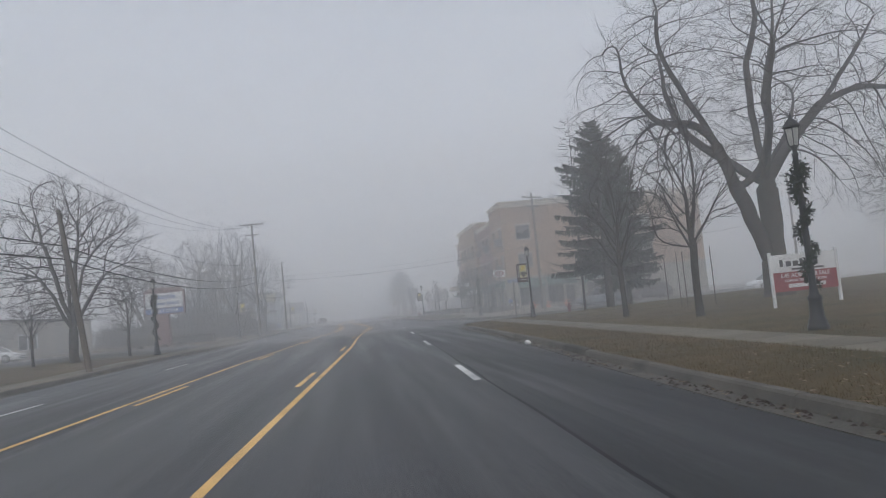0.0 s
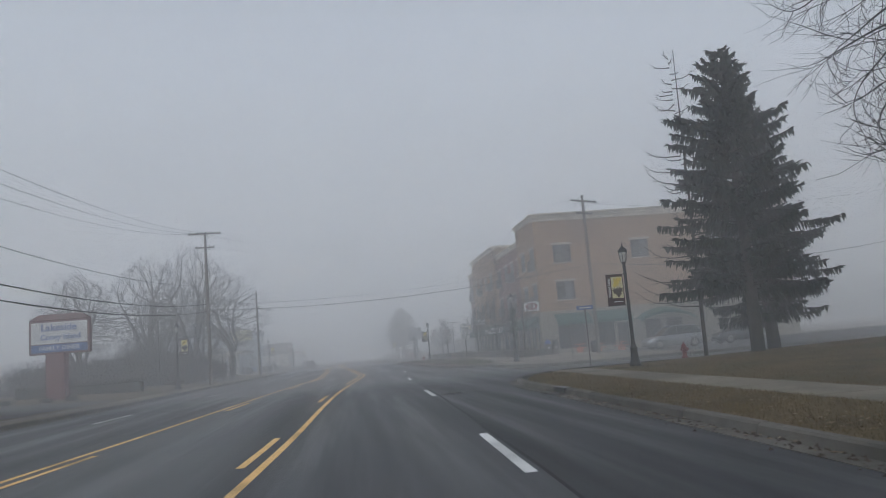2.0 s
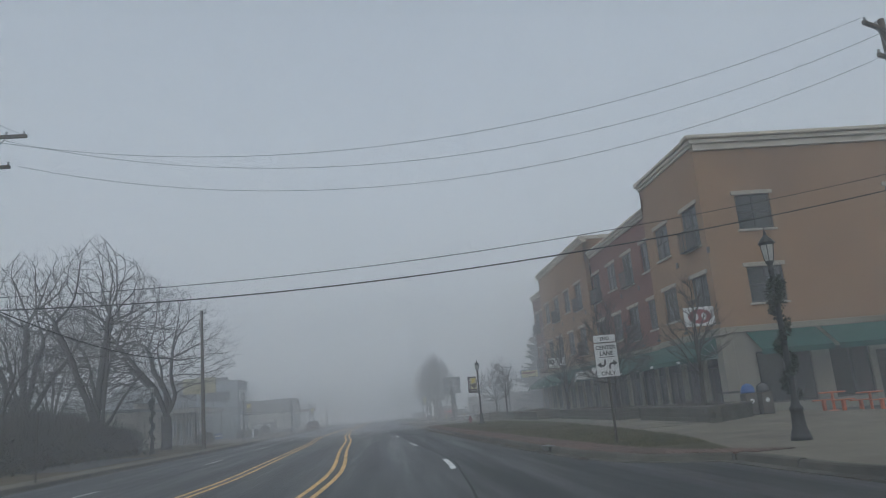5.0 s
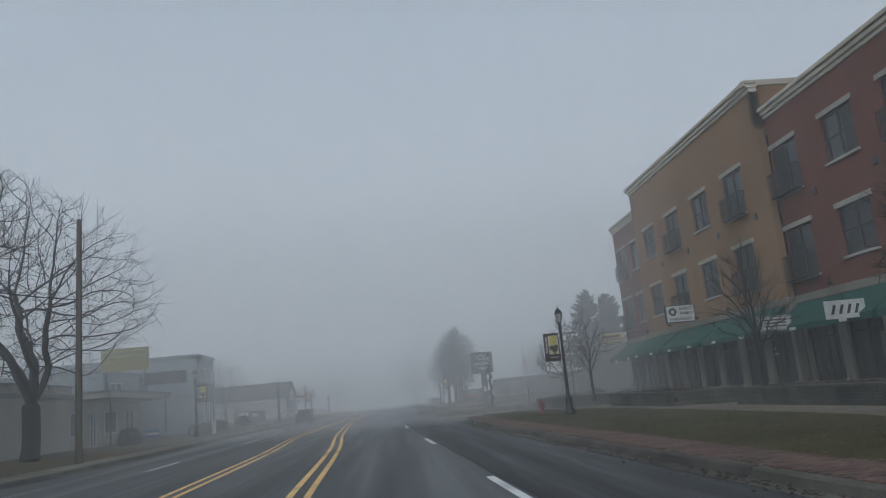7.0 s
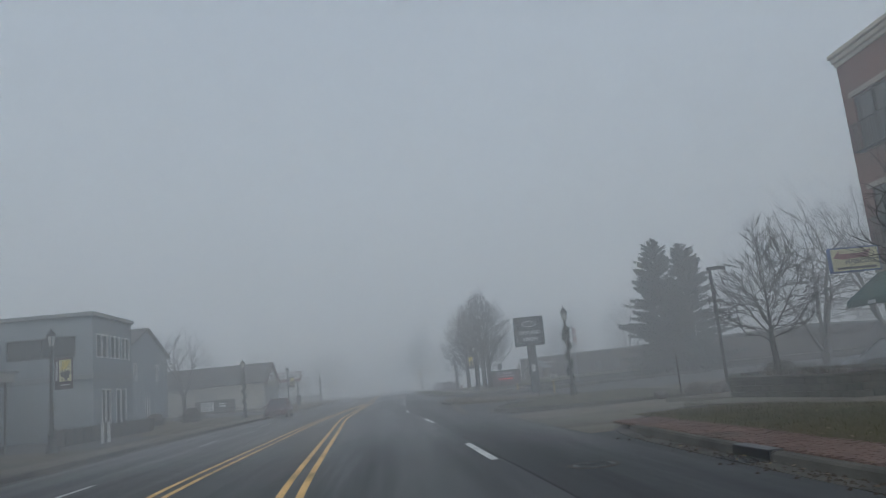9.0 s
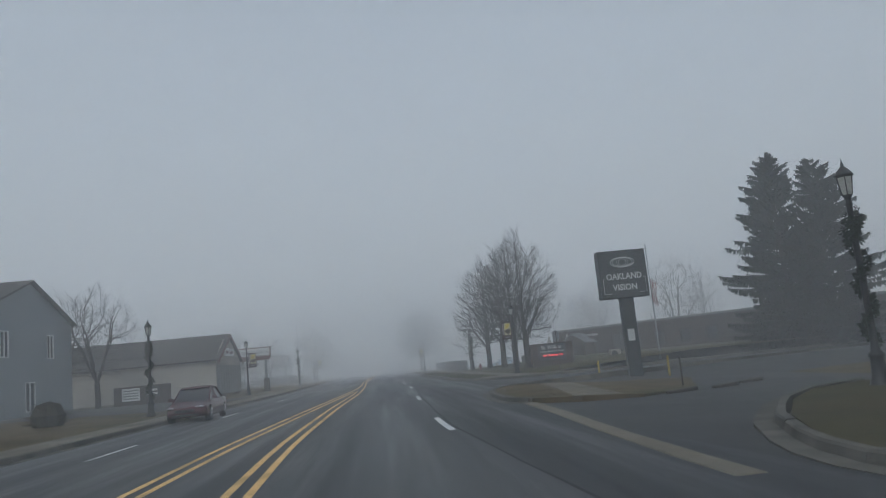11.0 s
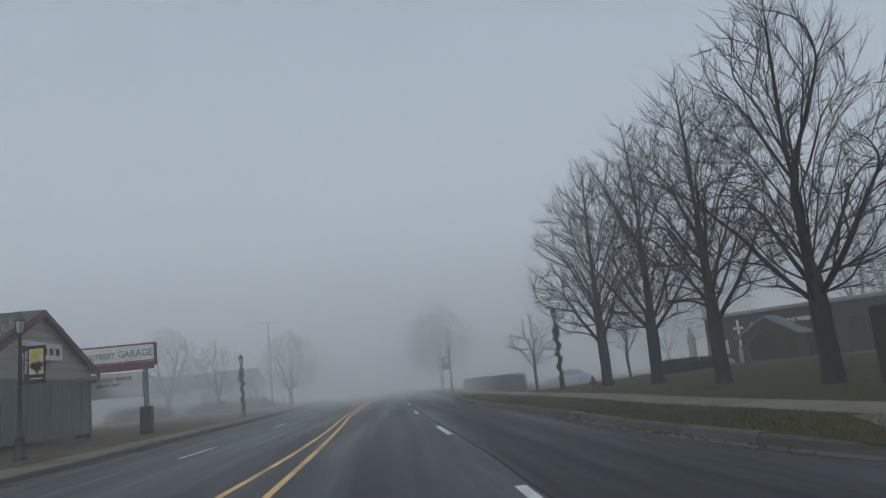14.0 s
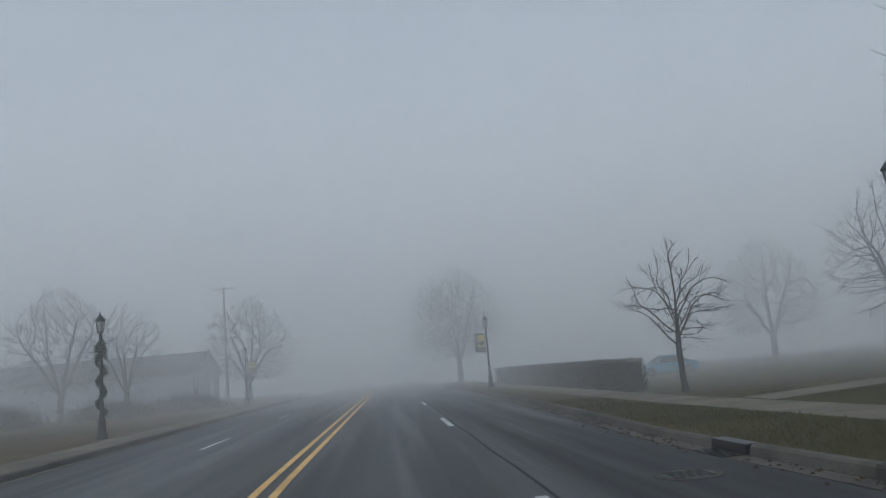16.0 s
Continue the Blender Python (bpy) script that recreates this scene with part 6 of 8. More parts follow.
utility_pole(-11.75, 90.0, 0.15, 12.55, ((12.35, 1.3, 0), (11.2, 0.75, 0)), "tall wooden utility pole with two crossarms")
utility_pole(18.75, 84.2, 0.1, 12.6, ((12.1, 1.4, 28), (11.1, 0.9, 28)), "tall wooden utility pole beside the shop plaza")
utility_pole(-11.75, 121.7, 0.15, 10.4, (), "plain wooden utility pole without crossarms")
utility_pole(-12.75, 40.2, 0.12, 7.3, (), "short leaning wooden utility pole", (-1.05, 0.3), 0.14)
utility_pole(-12.8, -12.0, 0.12, 12.4, ((12.2, 1.3, 0),), "tall wooden utility pole by the road")
utility_pole(47.0, 82.0, 0.3, 12.0, ((11.6, 1.3, 20),), "wooden utility pole beyond the parking lot")
utility_pole(-17.4, 296.0, 0.2, 12.5, ((12.2, 1.2, 0),), "wooden utility pole fading into the fog")


def wire(a, b, sag, r, label):
    w = thing("overhead_wire", 0, 0, 0, label, "wire", "overhead wires")
    a, b = Vector(a), Vector(b)
    pts = [a.lerp(b, i / 24) - Vector((0, 0, 4 * sag * (i / 24) * (1 - i / 24))) for i in range(25)]
    Geo().tube(pts, r, 5).under("cable", RUBBER, w)
    return w


for xa, za, xb, yb, zb, sag in ((-12.7, 12.6, 17.6, 83.6, 12.45, 2.3), (-11.2, 12.35, 18.9, 84.2, 12.3, 2.55), (-10.7, 11.35, 19.7, 84.6, 11.9, 2.55)):
    wire((xa, 89.85, za), (xb, yb, zb), sag, 0.007, "thin sagging power line across the road")
wire((-11.75, 90.0, 6.65), (18.7, 84.2, 7.6), 0.75, 0.012, "thin communication cable across the road")
wire((-11.75, 90.0, 6.2), (18.7, 84.2, 7.1), 0.8, 0.022, "thick black communication cable across the road")
for xa in (-12.9, -11.6, -10.6):
    wire((xa, 89.85, 12.55), (xa - 1.0, -12.1, 12.4), 4.5, 0.007, "thin sagging power line along the road")
for z, r in ((6.7, 0.026), (6.1, 0.03), (8.2, 0.012)):
    wire((-11.75, 90.0, z), (-13.7, 40.4, z - 0.9 if z < 8 else 7.2), 1.0, r, "black communication cable along the road")
    wire((-13.7, 40.4, z - 0.9 if z < 8 else 7.2), (-12.8, -12.0, z + 0.3), 1.0, r, "black communication cable along the road")
wire((-11.75, 90.0, 6.4), (-11.75, 121.7, 7.0), 0.8, 0.024, "black communication cable along the road")
wire((-13.7, 40.4, 6.0), (-34.0, 52.0, 5.0), 0.6, 0.018, "black service cable to a house")
wire((18.75, 84.2, 12.1), (47, 82, 11.7), 1.0, 0.012, "thin sagging power line over the parking lot")
wire((18.75, 84.2, 7.2), (47, 82, 7.6), 1.0, 0.02, "black cable over the parking lot")

# ---- road signs and posts ----


def sign_post(name, x, y, z, h, label, r=0.03, lean=0.0):
    s = thing(name, x, y, z, label, "sign", "road signs")
    Geo().box(-r, r, -r * 0.7, r * 0.7, -0.2, h, 0.006).under("post", RUST, s, "rusty steel post")
    return s


center = sign_post("road_sign", 8.46, 85.15, -0.14, 3.1, "white centre lane only road sign on a rusty post")
center.scale = (1.1, 1.1, 1.1)
Geo().box(-0.31, 0.31, -0.06, -0.045, 1.98, 2.88, 0.006).under("plate", WHITE, center)
Geo().box(-0.3, 0.3, -0.06, -0.045, 2.91, 3.1, 0.006).under("plate", WHITE, center)
lettering("END", 0.13, BLACK, center, Matrix.Translation((0, -0.066, 3.0)) @ SOUTH)
lettering("CENTER", 0.15, BLACK, center, Matrix.Translation((0, -0.066, 2.76)) @ SOUTH)
lettering("LANE", 0.15, BLACK, center, Matrix.Translation((0, -0.066, 2.6)) @ SOUTH)
lettering("ONLY", 0.15, BLACK, center, Matrix.Translation((0, -0.066, 2.07)) @ SOUTH)
Geo().slab([(-0.22, 2.5), (0.22, 2.5), (0.22, 2.515), (-0.22, 2.515)], "y", -0.062, -0.066).under("rule", BLACK, center)
for s in (-1, 1):
    g = Geo()
    arc = [(s * 0.06, 2.32 - s * 0.13), (s * 0.06, 2.32 - s * 0.02), (s * 0.1, 2.32 + s * 0.03 - 0.02), (s * 0.18, 2.32 + s * 0.02)]
    for (ax, az), (bx, bz) in zip(arc, arc[1:]):
        d = Vector((bx - ax, bz - az))
        nrm = Vector((-d.y, d.x)).normalized() * 0.025
        g.slab([(ax - nrm.x, az - nrm.y), (bx - nrm.x, bz - nrm.y), (bx + nrm.x, bz + nrm.y), (ax + nrm.x, az + nrm.y)], "y", -0.062, -0.066)
    g.slab([(s * 0.17, 2.32 + s * 0.02 - 0.08), (s * 0.28, 2.32 + s * 0.01), (s * 0.17, 2.32 + s * 0.02 + 0.08)], "y", -0.062, -0.066)
    g.under("arrow", BLACK, center)
street = sign_post("street_name_sign", 11.2, 63.0, 0.05, 2.8, "blue street name sign on a rusty post")
Geo().box(-0.42, 0.42, -0.012, 0.012, 2.72, 2.92, 0.005).under("blade", BLUE, street, "small blue blade")
Geo().box(-0.3, 0.3, -0.018, -0.013, 2.79, 2.85).under("text_bar", WHITE, street)
stop = sign_post("stop_sign", 11.07, 189.5, 0.13, 2.65, "stop sign seen from its grey side")
g = Geo().slab([(0.38 * math.cos(math.pi / 8 + math.pi * k / 4), 2.3 + 0.38 * math.sin(math.pi / 8 + math.pi * k / 4)) for k in range(8)], "y", -0.01, 0.01)
o = g.under("plate", STEEL, stop)
o.matrix_basis = pose(0, 0.03, 0, 0, 0, 40)
for x, y, z, h in ((13.3, 73.0, 0.12, 2.4), (11.2, 143.5, 0.1, 1.55), (14.4, 146.5, 0.0, 1.5), (-11.4, 93.5, 0.15, 2.6), (-20.5, 155, 0.4, 2.2), (10.5, 168.0, -0.1, 0.9)):
    sign_post("steel_post", x, y, z, h, "bare thin steel sign post")
for x, y in ((11.2, 181.0), (13.6, 177.2)):
    b = thing("bollard", x, y, -0.3, "short yellow steel bollard by the lot", "bollard", "yellow bollards")
    Geo().lathe([(0.055, -0.3), (0.055, 0.95), (0.04, 1.0), (0.01, 1.02)], 10).under("tube", YELLOWSIGN, b, "", True)
for x, y, h in ((15.9, 43.6, 2.9), (15.4, 41.8, 2.8), (16.4, 40.8, 2.9), (15.9, 45.2, 2.7)):
    sign_post("tree_stake", x, y, 0.2, h, "thin dark steel stake standing in the lawn", 0.02)


def hydrant(x, y, z):
    h = thing("fire_hydrant", x, y, z, "red cast iron fire hydrant on the grass", "hydrant", "fire hydrants", 20)
    Geo().lathe([(0.17, -0.05), (0.17, 0.04), (0.115, 0.07), (0.11, 0.45), (0.14, 0.47), (0.14, 0.52), (0.12, 0.54), (0.115, 0.6), (0.08, 0.68), (0.03, 0.72)], 14).under("barrel", RED, h, "", True)
    Geo().box(-0.025, 0.025, -0.025, 0.025, 0.71, 0.78, 0.005).under("operating_nut", RED, h)
    for rz, r, ln in ((0, 0.055, 0.2), (180, 0.055, 0.2), (-90, 0.075, 0.22)):
        g = Geo().tube([(0.08, 0, 0.4), (ln - 0.04, 0, 0.4)], r, 10).tube([(ln - 0.04, 0, 0.4), (ln, 0, 0.4)], r * 1.25, 10).tube([(ln, 0, 0.4), (ln + 0.03, 0, 0.4)], r * 0.4, 5)
        o = g.under("nozzle", RED, h)
        o.matrix_basis = pose(0, 0, 0, 0, 0, rz)
    h.scale = (0.88, 0.88, 0.88)
    return h


for x, y, z in ((14.4, 59.4, 0.17), (9.0, 127.9, 0.15), (10.0, 221.3, 0.2)):
    hydrant(x, y, z)

# realty board on the lawn
board = thing("for_sale_board", 0, 0, 0, "white framed land-for-sale board on two posts", "sign")
for x in (14.38, 17.05):
    Geo().box(x - 0.05, x + 0.05, 32.15, 32.25, 0.0, 2.25, 0.008).under("post", WHITE, board)
Geo().box(14.43, 17.0, 32.17, 32.22, 2.05, 2.14, 0.006).under("rail", WHITE, board)
Geo().box(14.43, 17.0, 32.18, 32.21, 1.47, 2.05).under("face", WHITE, board, "white upper half")
Geo().box(14.43, 17.0, 32.18, 32.21, 0.75, 1.47).under("face", SIGNRED, board, "dark red lower half")
for k, (x0, w) in enumerate(((14.75, 0.12), (15.0, 0.2), (15.28, 0.2), (15.56, 0.1), (15.74, 0.2), (16.02, 0.26))):
    Geo().box(x0, x0 + w, 32.165, 32.179, 1.68, 1.68 + (0.26 if k in (0, 3, 4) else 0.19)).under("letter_shape", BLACK, board)
Geo().box(15.2, 16.5, 32.165, 32.179, 1.53, 1.6).under("text_bar", BLACK, board)
lettering("6.45 ACRES FOR SALE", 0.21, WHITE, board, Matrix.Translation((15.72, 32.172, 1.33)) @ SOUTH)
lettering("COMING TO MARKET SOON", 0.13, WHITE, board, Matrix.Translation((15.72, 32.172, 1.14)) @ SOUTH)
Geo().box(15.0, 16.5, 32.165, 32.179, 0.88, 1.02).under("number_bar", WHITE, board)

# litter on the verge
bag = thing("plastic_bag", 4.2, 29.3, 0.012, "crumpled white plastic bag lying in the gutter", "bag")
bm = bmesh.new()
bmesh.ops.create_icosphere(bm, subdivisions=3, radius=0.095)
for v in bm.verts:
    v.co *= 1 + 0.35 * noise.noise(v.co * 11)
    v.co.z = max(v.co.z * 0.75, -0.07) + 0.07
me = bpy.data.meshes.new("bag")
bm.to_mesh(me)
bm.free()
me.materials.append(PLASTIC)
o = new("bag", me)
o.parent = bag

# ---- the diner sign and the far side ----
diner = thing("diner_sign", 0, 0, 0, "white diner sign in a red frame on a brick pier", "sign")
Geo().box(-19.25, -18.15, 76.8, 77.6, 0.0, 3.25, 0.03).under("pier", REDTRIM, diner, "reddish brown pier")
Geo().box(-20.3, -16.65, 77.0, 77.4, 3.2, 5.35, 0.04).under("frame", REDTRIM, diner)
Geo().slab([(-20.3, 5.35), (-16.65, 5.35), (-17.2, 5.7), (-19.7, 5.7)], "y", 77.0, 77.4).under("crest", REDTRIM, diner)
Geo().box(-20.15, -16.8, 76.97, 76.995, 3.85, 5.2).under("face", WHITE, diner)
Geo().box(-20.15, -16.8, 76.97, 76.995, 3.32, 3.8).under("face", BLUE, diner, "dark blue strip")
lettering("Lakeside", 0.62, BLUE, diner, Matrix.Translation((-18.5, 76.96, 4.85)) @ SOUTH)
lettering("Coney Island", 0.46, BLUE, diner, Matrix.Translation((-18.4, 76.96, 4.25)) @ SOUTH)
lettering("FAMILY DINER", 0.38, WHITE, diner, Matrix.Translation((-18.47, 76.96, 3.56)) @ SOUTH)


def simple_house(name, x0, x1, y0, y1, z, h, wall, roof, label, wins=(), peak=0.0, gable="x", overhang=0.35):
    """A small building: four walls with openings on the road side and the south side, a roof, windows with frames."""
    b = thing(name, 0, 0, 0, label, "building")
    east = [w[1:] for w in wins if w[0] == "e"]
    south = [w[1:] for w in wins if w[0] == "s"]
    fix_normals(wall_grid("x", x1, -0.25, y0, y1, z, z + h, east).under("wall", wall, b))
    fix_normals(wall_grid("y", y0, 0.25, x0, x1 - 0.25, z, z + h, south).under("wall", wall, b))
    Geo().box(x0, x1 - 0.25, y1 - 0.25, y1, z, z + h).under("wall", wall, b)
    Geo().box(x0, x0 + 0.25, y0 + 0.25, y1 - 0.25, z, z + h).under("wall", wall, b)
    Geo().box(x0 + 0.25, x1 - 0.25, y0 + 0.25, y1 - 0.25, z + h - 0.3, z + h - 0.1).under("ceiling", ROOM_SHADE, b)
    for side, u0, u1, v0, v1 in wins:
        axis = "x" if side == "e" else "y"
        flip = -1 if side == "e" else 1
        at = x1 if side == "e" else y0

        def put(g, d0, d1, a0, a1, c0, c1):
            lo, hi = sorted((at - flip * d0, at - flip * d1))
            return g.box(lo, hi, a0, a1, c0, c1) if axis == "x" else g.box(a0, a1, lo, hi, c0, c1)
        g = Geo()
        f = 0.07
        for a in ((u0, u0 + f, v0, v1), (u1 - f, u1, v0, v1), (u0 + f, u1 - f, v0, v0 + f), (u0 + f, u1 - f, v1 - f, v1), ((u0 + u1) / 2 - 0.03, (u0 + u1) / 2 + 0.03, v0 + f, v1 - f)):
            put(g, -0.12, 0.02, *a)
        w = g.under("window", WHITE if side == "e" else BRONZE, b)
        put(Geo(), -0.08, -0.07, u0 + f, u1 - f, v0 + f, v1 - f).under("pane", GLASS, w)
    o = overhang
    if peak:
        t = 0.14
        if gable == "x":        # ridge runs west-east, the gable looks at the road
            ym = (y0 + y1) / 2
            for xx in (x1 - 0.25, x0):
                Geo().slab([(y0, z + h), (y1, z + h), (ym, z + h + peak)], "x", xx, xx + 0.25).under("gable", wall, b)
            for ya, yb, s in ((y0 - o, ym, 1), (ym, y1 + o, -1)):
                za, zb = (z + h - peak * o / (ym - y0), z + h + peak)
                if s < 0:
                    za, zb = zb, za
                Geo().add([(x0 - o, ya, za), (x1 + o, ya, za), (x1 + o, yb, zb), (x0 - o, yb, zb), (x0 - o, ya, za + t), (x1 + o, ya, za + t), (x1 + o, yb, zb + t), (x0 - o, yb, zb + t)],
                          [(0, 3, 2, 1), (4, 5, 6, 7), (0, 1, 5, 4), (1, 2, 6, 5), (2, 3, 7, 6), (3, 0, 4, 7)]).under("roof", roof, b, "shingled roof slope")
        else:
            xm = (x0 + x1) / 2
            for xa, xb, za, zb in ((x0 - o, xm, z + h - 0.2, z + h + peak), (xm, x1 + o, z + h + peak, z + h - 0.2)):
                Geo().add([(xa, y0 - o, za), (xb, y0 - o, zb), (xb, y1 + o, zb), (xa, y1 + o, za), (xa, y0 - o, za + t), (xb, y0 - o, zb + t), (xb, y1 + o, zb + t), (xa, y1 + o, za + t)],
                          [(0, 3, 2, 1), (4, 5, 6, 7), (0, 1, 5, 4), (1, 2, 6, 5), (2, 3, 7, 6), (3, 0, 4, 7)]).under("roof", roof, b)
    else:
        Geo().box(x0 - 0.15, x1 + 0.15, y0 - 0.15, y1 + 0.15, z + h, z + h + 0.22, 0.02).under("roof", roof, b, "flat roof edge")
    return b


simple_house("diner", -52, -30, 70, 92, 0.3, 3.4, WHITEWALL, SHINGLE, "low white diner half hidden by bare trees", (("s", -45, -40, 1.3, 2.6), ("s", -37, -33, 1.3, 2.6), ("e", 74, 78, 1.2, 2.6)))
office = simple_house("office_block", -31, -16, 158, 164.3, 0.3, 6.75, SIDING, GREYMETAL, "two-storey grey panelled office block with upper windows",
                      (("e", 158.5, 160.3, 4.75, 6.1), ("e", 160.7, 162.2, 4.75, 6.1), ("e", 162.5, 163.9, 4.75, 6.1), ("s", -20.6, -16.9, 4.85, 6.0), ("e", 159.2, 160.6, 0.9, 3.0), ("e", 161.4, 163.2, 0.9, 3.0)))
Geo().box(-31.1, -15.94, 157.92, 164.36, 3.55, 3.85, 0.02).under("band", GREYMETAL, office, "dark band between the storeys")
Geo().box(-22.7, -22.3, 157.9, 158.0, 0.4, 7.0).under("downpipe", GREYMETAL, office)
Geo().box(-30.0, -29.6, 157.9, 158.0, 0.4, 7.0).under("downpipe", GREYMETAL, office)
shop = simple_house("low_shop", -33, -18.2, 127, 149, 0.25, 3.2, CREAMWALL, GREYMETAL, "low cream shop with a deep porch roof",
                    (("e", 136.5, 138.6, 1.1, 2.6), ("e", 139.6, 140.6, 0.35, 2.4), ("e", 142, 144.5, 1.1, 2.6), ("e", 146, 148, 1.1, 2.6), ("s", -24, -22.4, 1.2, 2.4), ("s", -29, -27.4, 1.2, 2.4)))
Geo().box(-18.2, -15.9, 136.8, 149.2, 3.3, 3.68, 0.03).under("canopy", CREAMWALL, shop, "deep pale canopy fascia over the shop front")
Geo().box(-18.25, -15.8, 136.7, 149.3, 3.68, 3.78, 0.02).under("canopy_roof", GREYMETAL, shop)
Geo().box(-18.5, -18.14, 126.95, 136.7, 3.45, 4.1, 0.02).under("parapet", CREAMWALL, shop, "raised cream parapet")
Geo().box(-18.55, -18.1, 126.9, 136.75, 4.1, 4.2, 0.02).under("coping", GREYMETAL, shop)
for y in (137.3, 148.7):
    Geo().box(-16.12, -16.04, y - 0.04, y + 0.04, 0.3, 3.3, 0.01).under("canopy_post", RUST, shop)
upper = simple_house("upper_floor", -33, -21, 149.3, 157.7, 0.3, 5.4, SIDING, GREYMETAL, "grey rear wing beside the office block", (("e", 151, 153.5, 3.9, 5.0),))
roofsign = thing("roof_sign", 0, 0, 0, "faded yellow billboard on steel struts above the shop", "sign")
Geo().box(-18.4, -15.2, 141.95, 142.1, 5.2, 6.75, 0.02).under("panel", plain("faded_yellow", (0.3, 0.25, 0.07), 0.7), roofsign)
Geo().box(-18.3, -15.3, 141.93, 141.948, 6.15, 6.65).under("strip", plain("pale_yellow", (0.36, 0.34, 0.15)), roofsign, "paler upper strip")
for k in range(9):
    Geo().box(-18.15 + 0.31 * k, -17.95 + 0.31 * k, 141.91, 141.928, 6.28, 6.52).under("letter_bar", plain("faded_print", (0.22, 0.2, 0.09)), roofsign)
for x in (-18.1, -15.5):
    Geo().tube([(x, 142.1, 5.2), (x, 142.1, 3.7)], 0.04, 6).under("strut", IRON, roofsign)
    Geo().tube([(x, 142.1, 5.0), (x - 0.2, 143.2, 3.7)], 0.03, 6).under("strut", IRON, roofsign)
house = simple_house("grey_house", -42, -25.4, 190, 204.5, 0.5, 6.9, SIDING, SHINGLE, "large grey gabled house behind bare trees", (("e", 193, 194.2, 4.6, 6.4), ("e", 200, 201.2, 4.6, 6.4), ("s", -34, -32.6, 4.6, 6.4), ("e", 196.5, 198, 0.8, 2.9)), 2.7)
garage = simple_house("garage", -44, -16.0, 213.7, 225.5, 0.5, 3.3, WHITEWALL, SHINGLE, "white-walled repair garage with a shingled gable roof",
                      (("e", 214.6, 216.4, 0.9, 2.9), ("e", 217.2, 219, 0.9, 2.9), ("e", 219.8, 221, 0.6, 2.9), ("e", 221.8, 224.6, 0.9, 2.9)), 2.5)
Geo().box(-15.99, -15.93, 213.7, 225.5, 0.6, 3.25).box(-15.99, -15.9, 213.7, 225.5, 0.5, 0.62).under("lower_panel", plain("dark_green_grey_panel", (0.06, 0.07, 0.066), 0.4), garage, "dark glazed and panelled lower front")
for k in range(11):
    Geo().box(-15.93, -15.9, 213.9 + 1.14 * k, 213.96 + 1.14 * k, 0.65, 3.2).under("mullion", GREYMETAL, garage)
for k in range(7):
    zz = 3.35 + 0.36 * k
    half = 5.9 * (1 - (zz - 3.3 - 0.5) / 3.1) if zz > 3.8 else 5.85
    Geo().box(-15.985, -15.945, 219.6 - half, 219.6 + half, zz, zz + 0.33, 0.01).under("siding_board", WHITEWALL, garage)
for s in (-1, 1):
    a, b_ = Vector((-15.6, 219.6 + s * 6.3, 3.62)), Vector((-15.6, 219.6, 6.38))
    Geo().add([a, b_, b_ + Vector((0, 0, -0.26)), a + Vector((0, 0, -0.26)), a + Vector((-0.08, 0, 0)), b_ + Vector((-0.08, 0, 0)), b_ + Vector((-0.08, 0, -0.26)), a + Vector((-0.08, 0, -0.26))],
              [(0, 1, 2, 3), (7, 6, 5, 4), (0, 4, 5, 1), (3, 2, 6, 7), (0, 3, 7, 4), (1, 5, 6, 2)]).under("barge_board", REDTRIM, garage, "dull red barge board")
Geo().box(-15.9, -15.84, 217.4, 221.8, 4.15, 4.95, 0.02).under("name_board", WHITE, garage, "white name board on the gable")
for k in range(6):
    Geo().box(-15.836, -15.83, 217.75 + 0.66 * k, 218.15 + 0.66 * k, 4.38, 4.7).under("letter_bar", REDTRIM, garage)
det = thing("garage_sign", 0, 0, 0, "white garage sign over a letter board on two posts", "sign")
Geo().box(-16.7, -12.65, 225.85, 226.15, 3.8, 5.02, 0.03).under("frame", REDTRIM, det)
Geo().box(-16.6, -12.75, 225.82, 225.846, 4.02, 4.92).under("face", WHITE, det)
lettering("DETROIT", 0.42, GREYMETAL, det, Matrix.Translation((-15.55, 225.81, 4.45)) @ SOUTH, squeeze=0.9)
lettering("GARAGE", 0.52, GREYMETAL, det, Matrix.Translation((-13.72, 225.81, 4.48)) @ SOUTH, squeeze=0.9)
Geo().box(-16.6, -12.75, 225.81, 225.82, 4.04, 4.1).under("stripe", REDTRIM, det)
Geo().box(-16.75, -12.85, 225.8, 226.2, 3.62, 3.8, 0.02).under("ledge", REDTRIM, det)
Geo().box(-16.6, -13.4, 225.9, 226.05, 2.2, 3.52, 0.02).under("letter_board", WHITE, det, "white changeable letter board")
lettering("DET  DOG  RESCUE", 0.24, BLACK, det, Matrix.Translation((-15.0, 225.885, 3.2)) @ SOUTH)
lettering("DROP  OFF", 0.24, BLACK, det, Matrix.Translation((-15.2, 225.885, 2.88)) @ SOUTH)
for x in (-16.55, -13.25):
    Geo().box(x - 0.11, x + 0.11, 225.9, 226.1, 1.5, 3.62).under("post", GREYMETAL, det)
    Geo().box(x - 0.28, x + 0.28, 225.72, 226.28, 0.0, 1.6, 0.02).under("brick_base", DARKBRICK, det)
simple_house("far_house", -42, -19.5, 290, 302, 0.4, 3.2, SIDING, SHINGLE, "low pale house fading into the fog", (("e", 292, 294, 1.2, 2.6), ("e", 297, 299, 1.2, 2.6), ("s", -26, -24, 1.2, 2.6)), 2.2)
yard_sign = thing("low_wall_sign", 0, 0, 0, "low dark wall with two small business signs", "sign")
Geo().box(-22.9, -18.3, 206.5, 206.85, 0.2, 1.95, 0.03).under("wall", DARKBRICK, yard_sign)
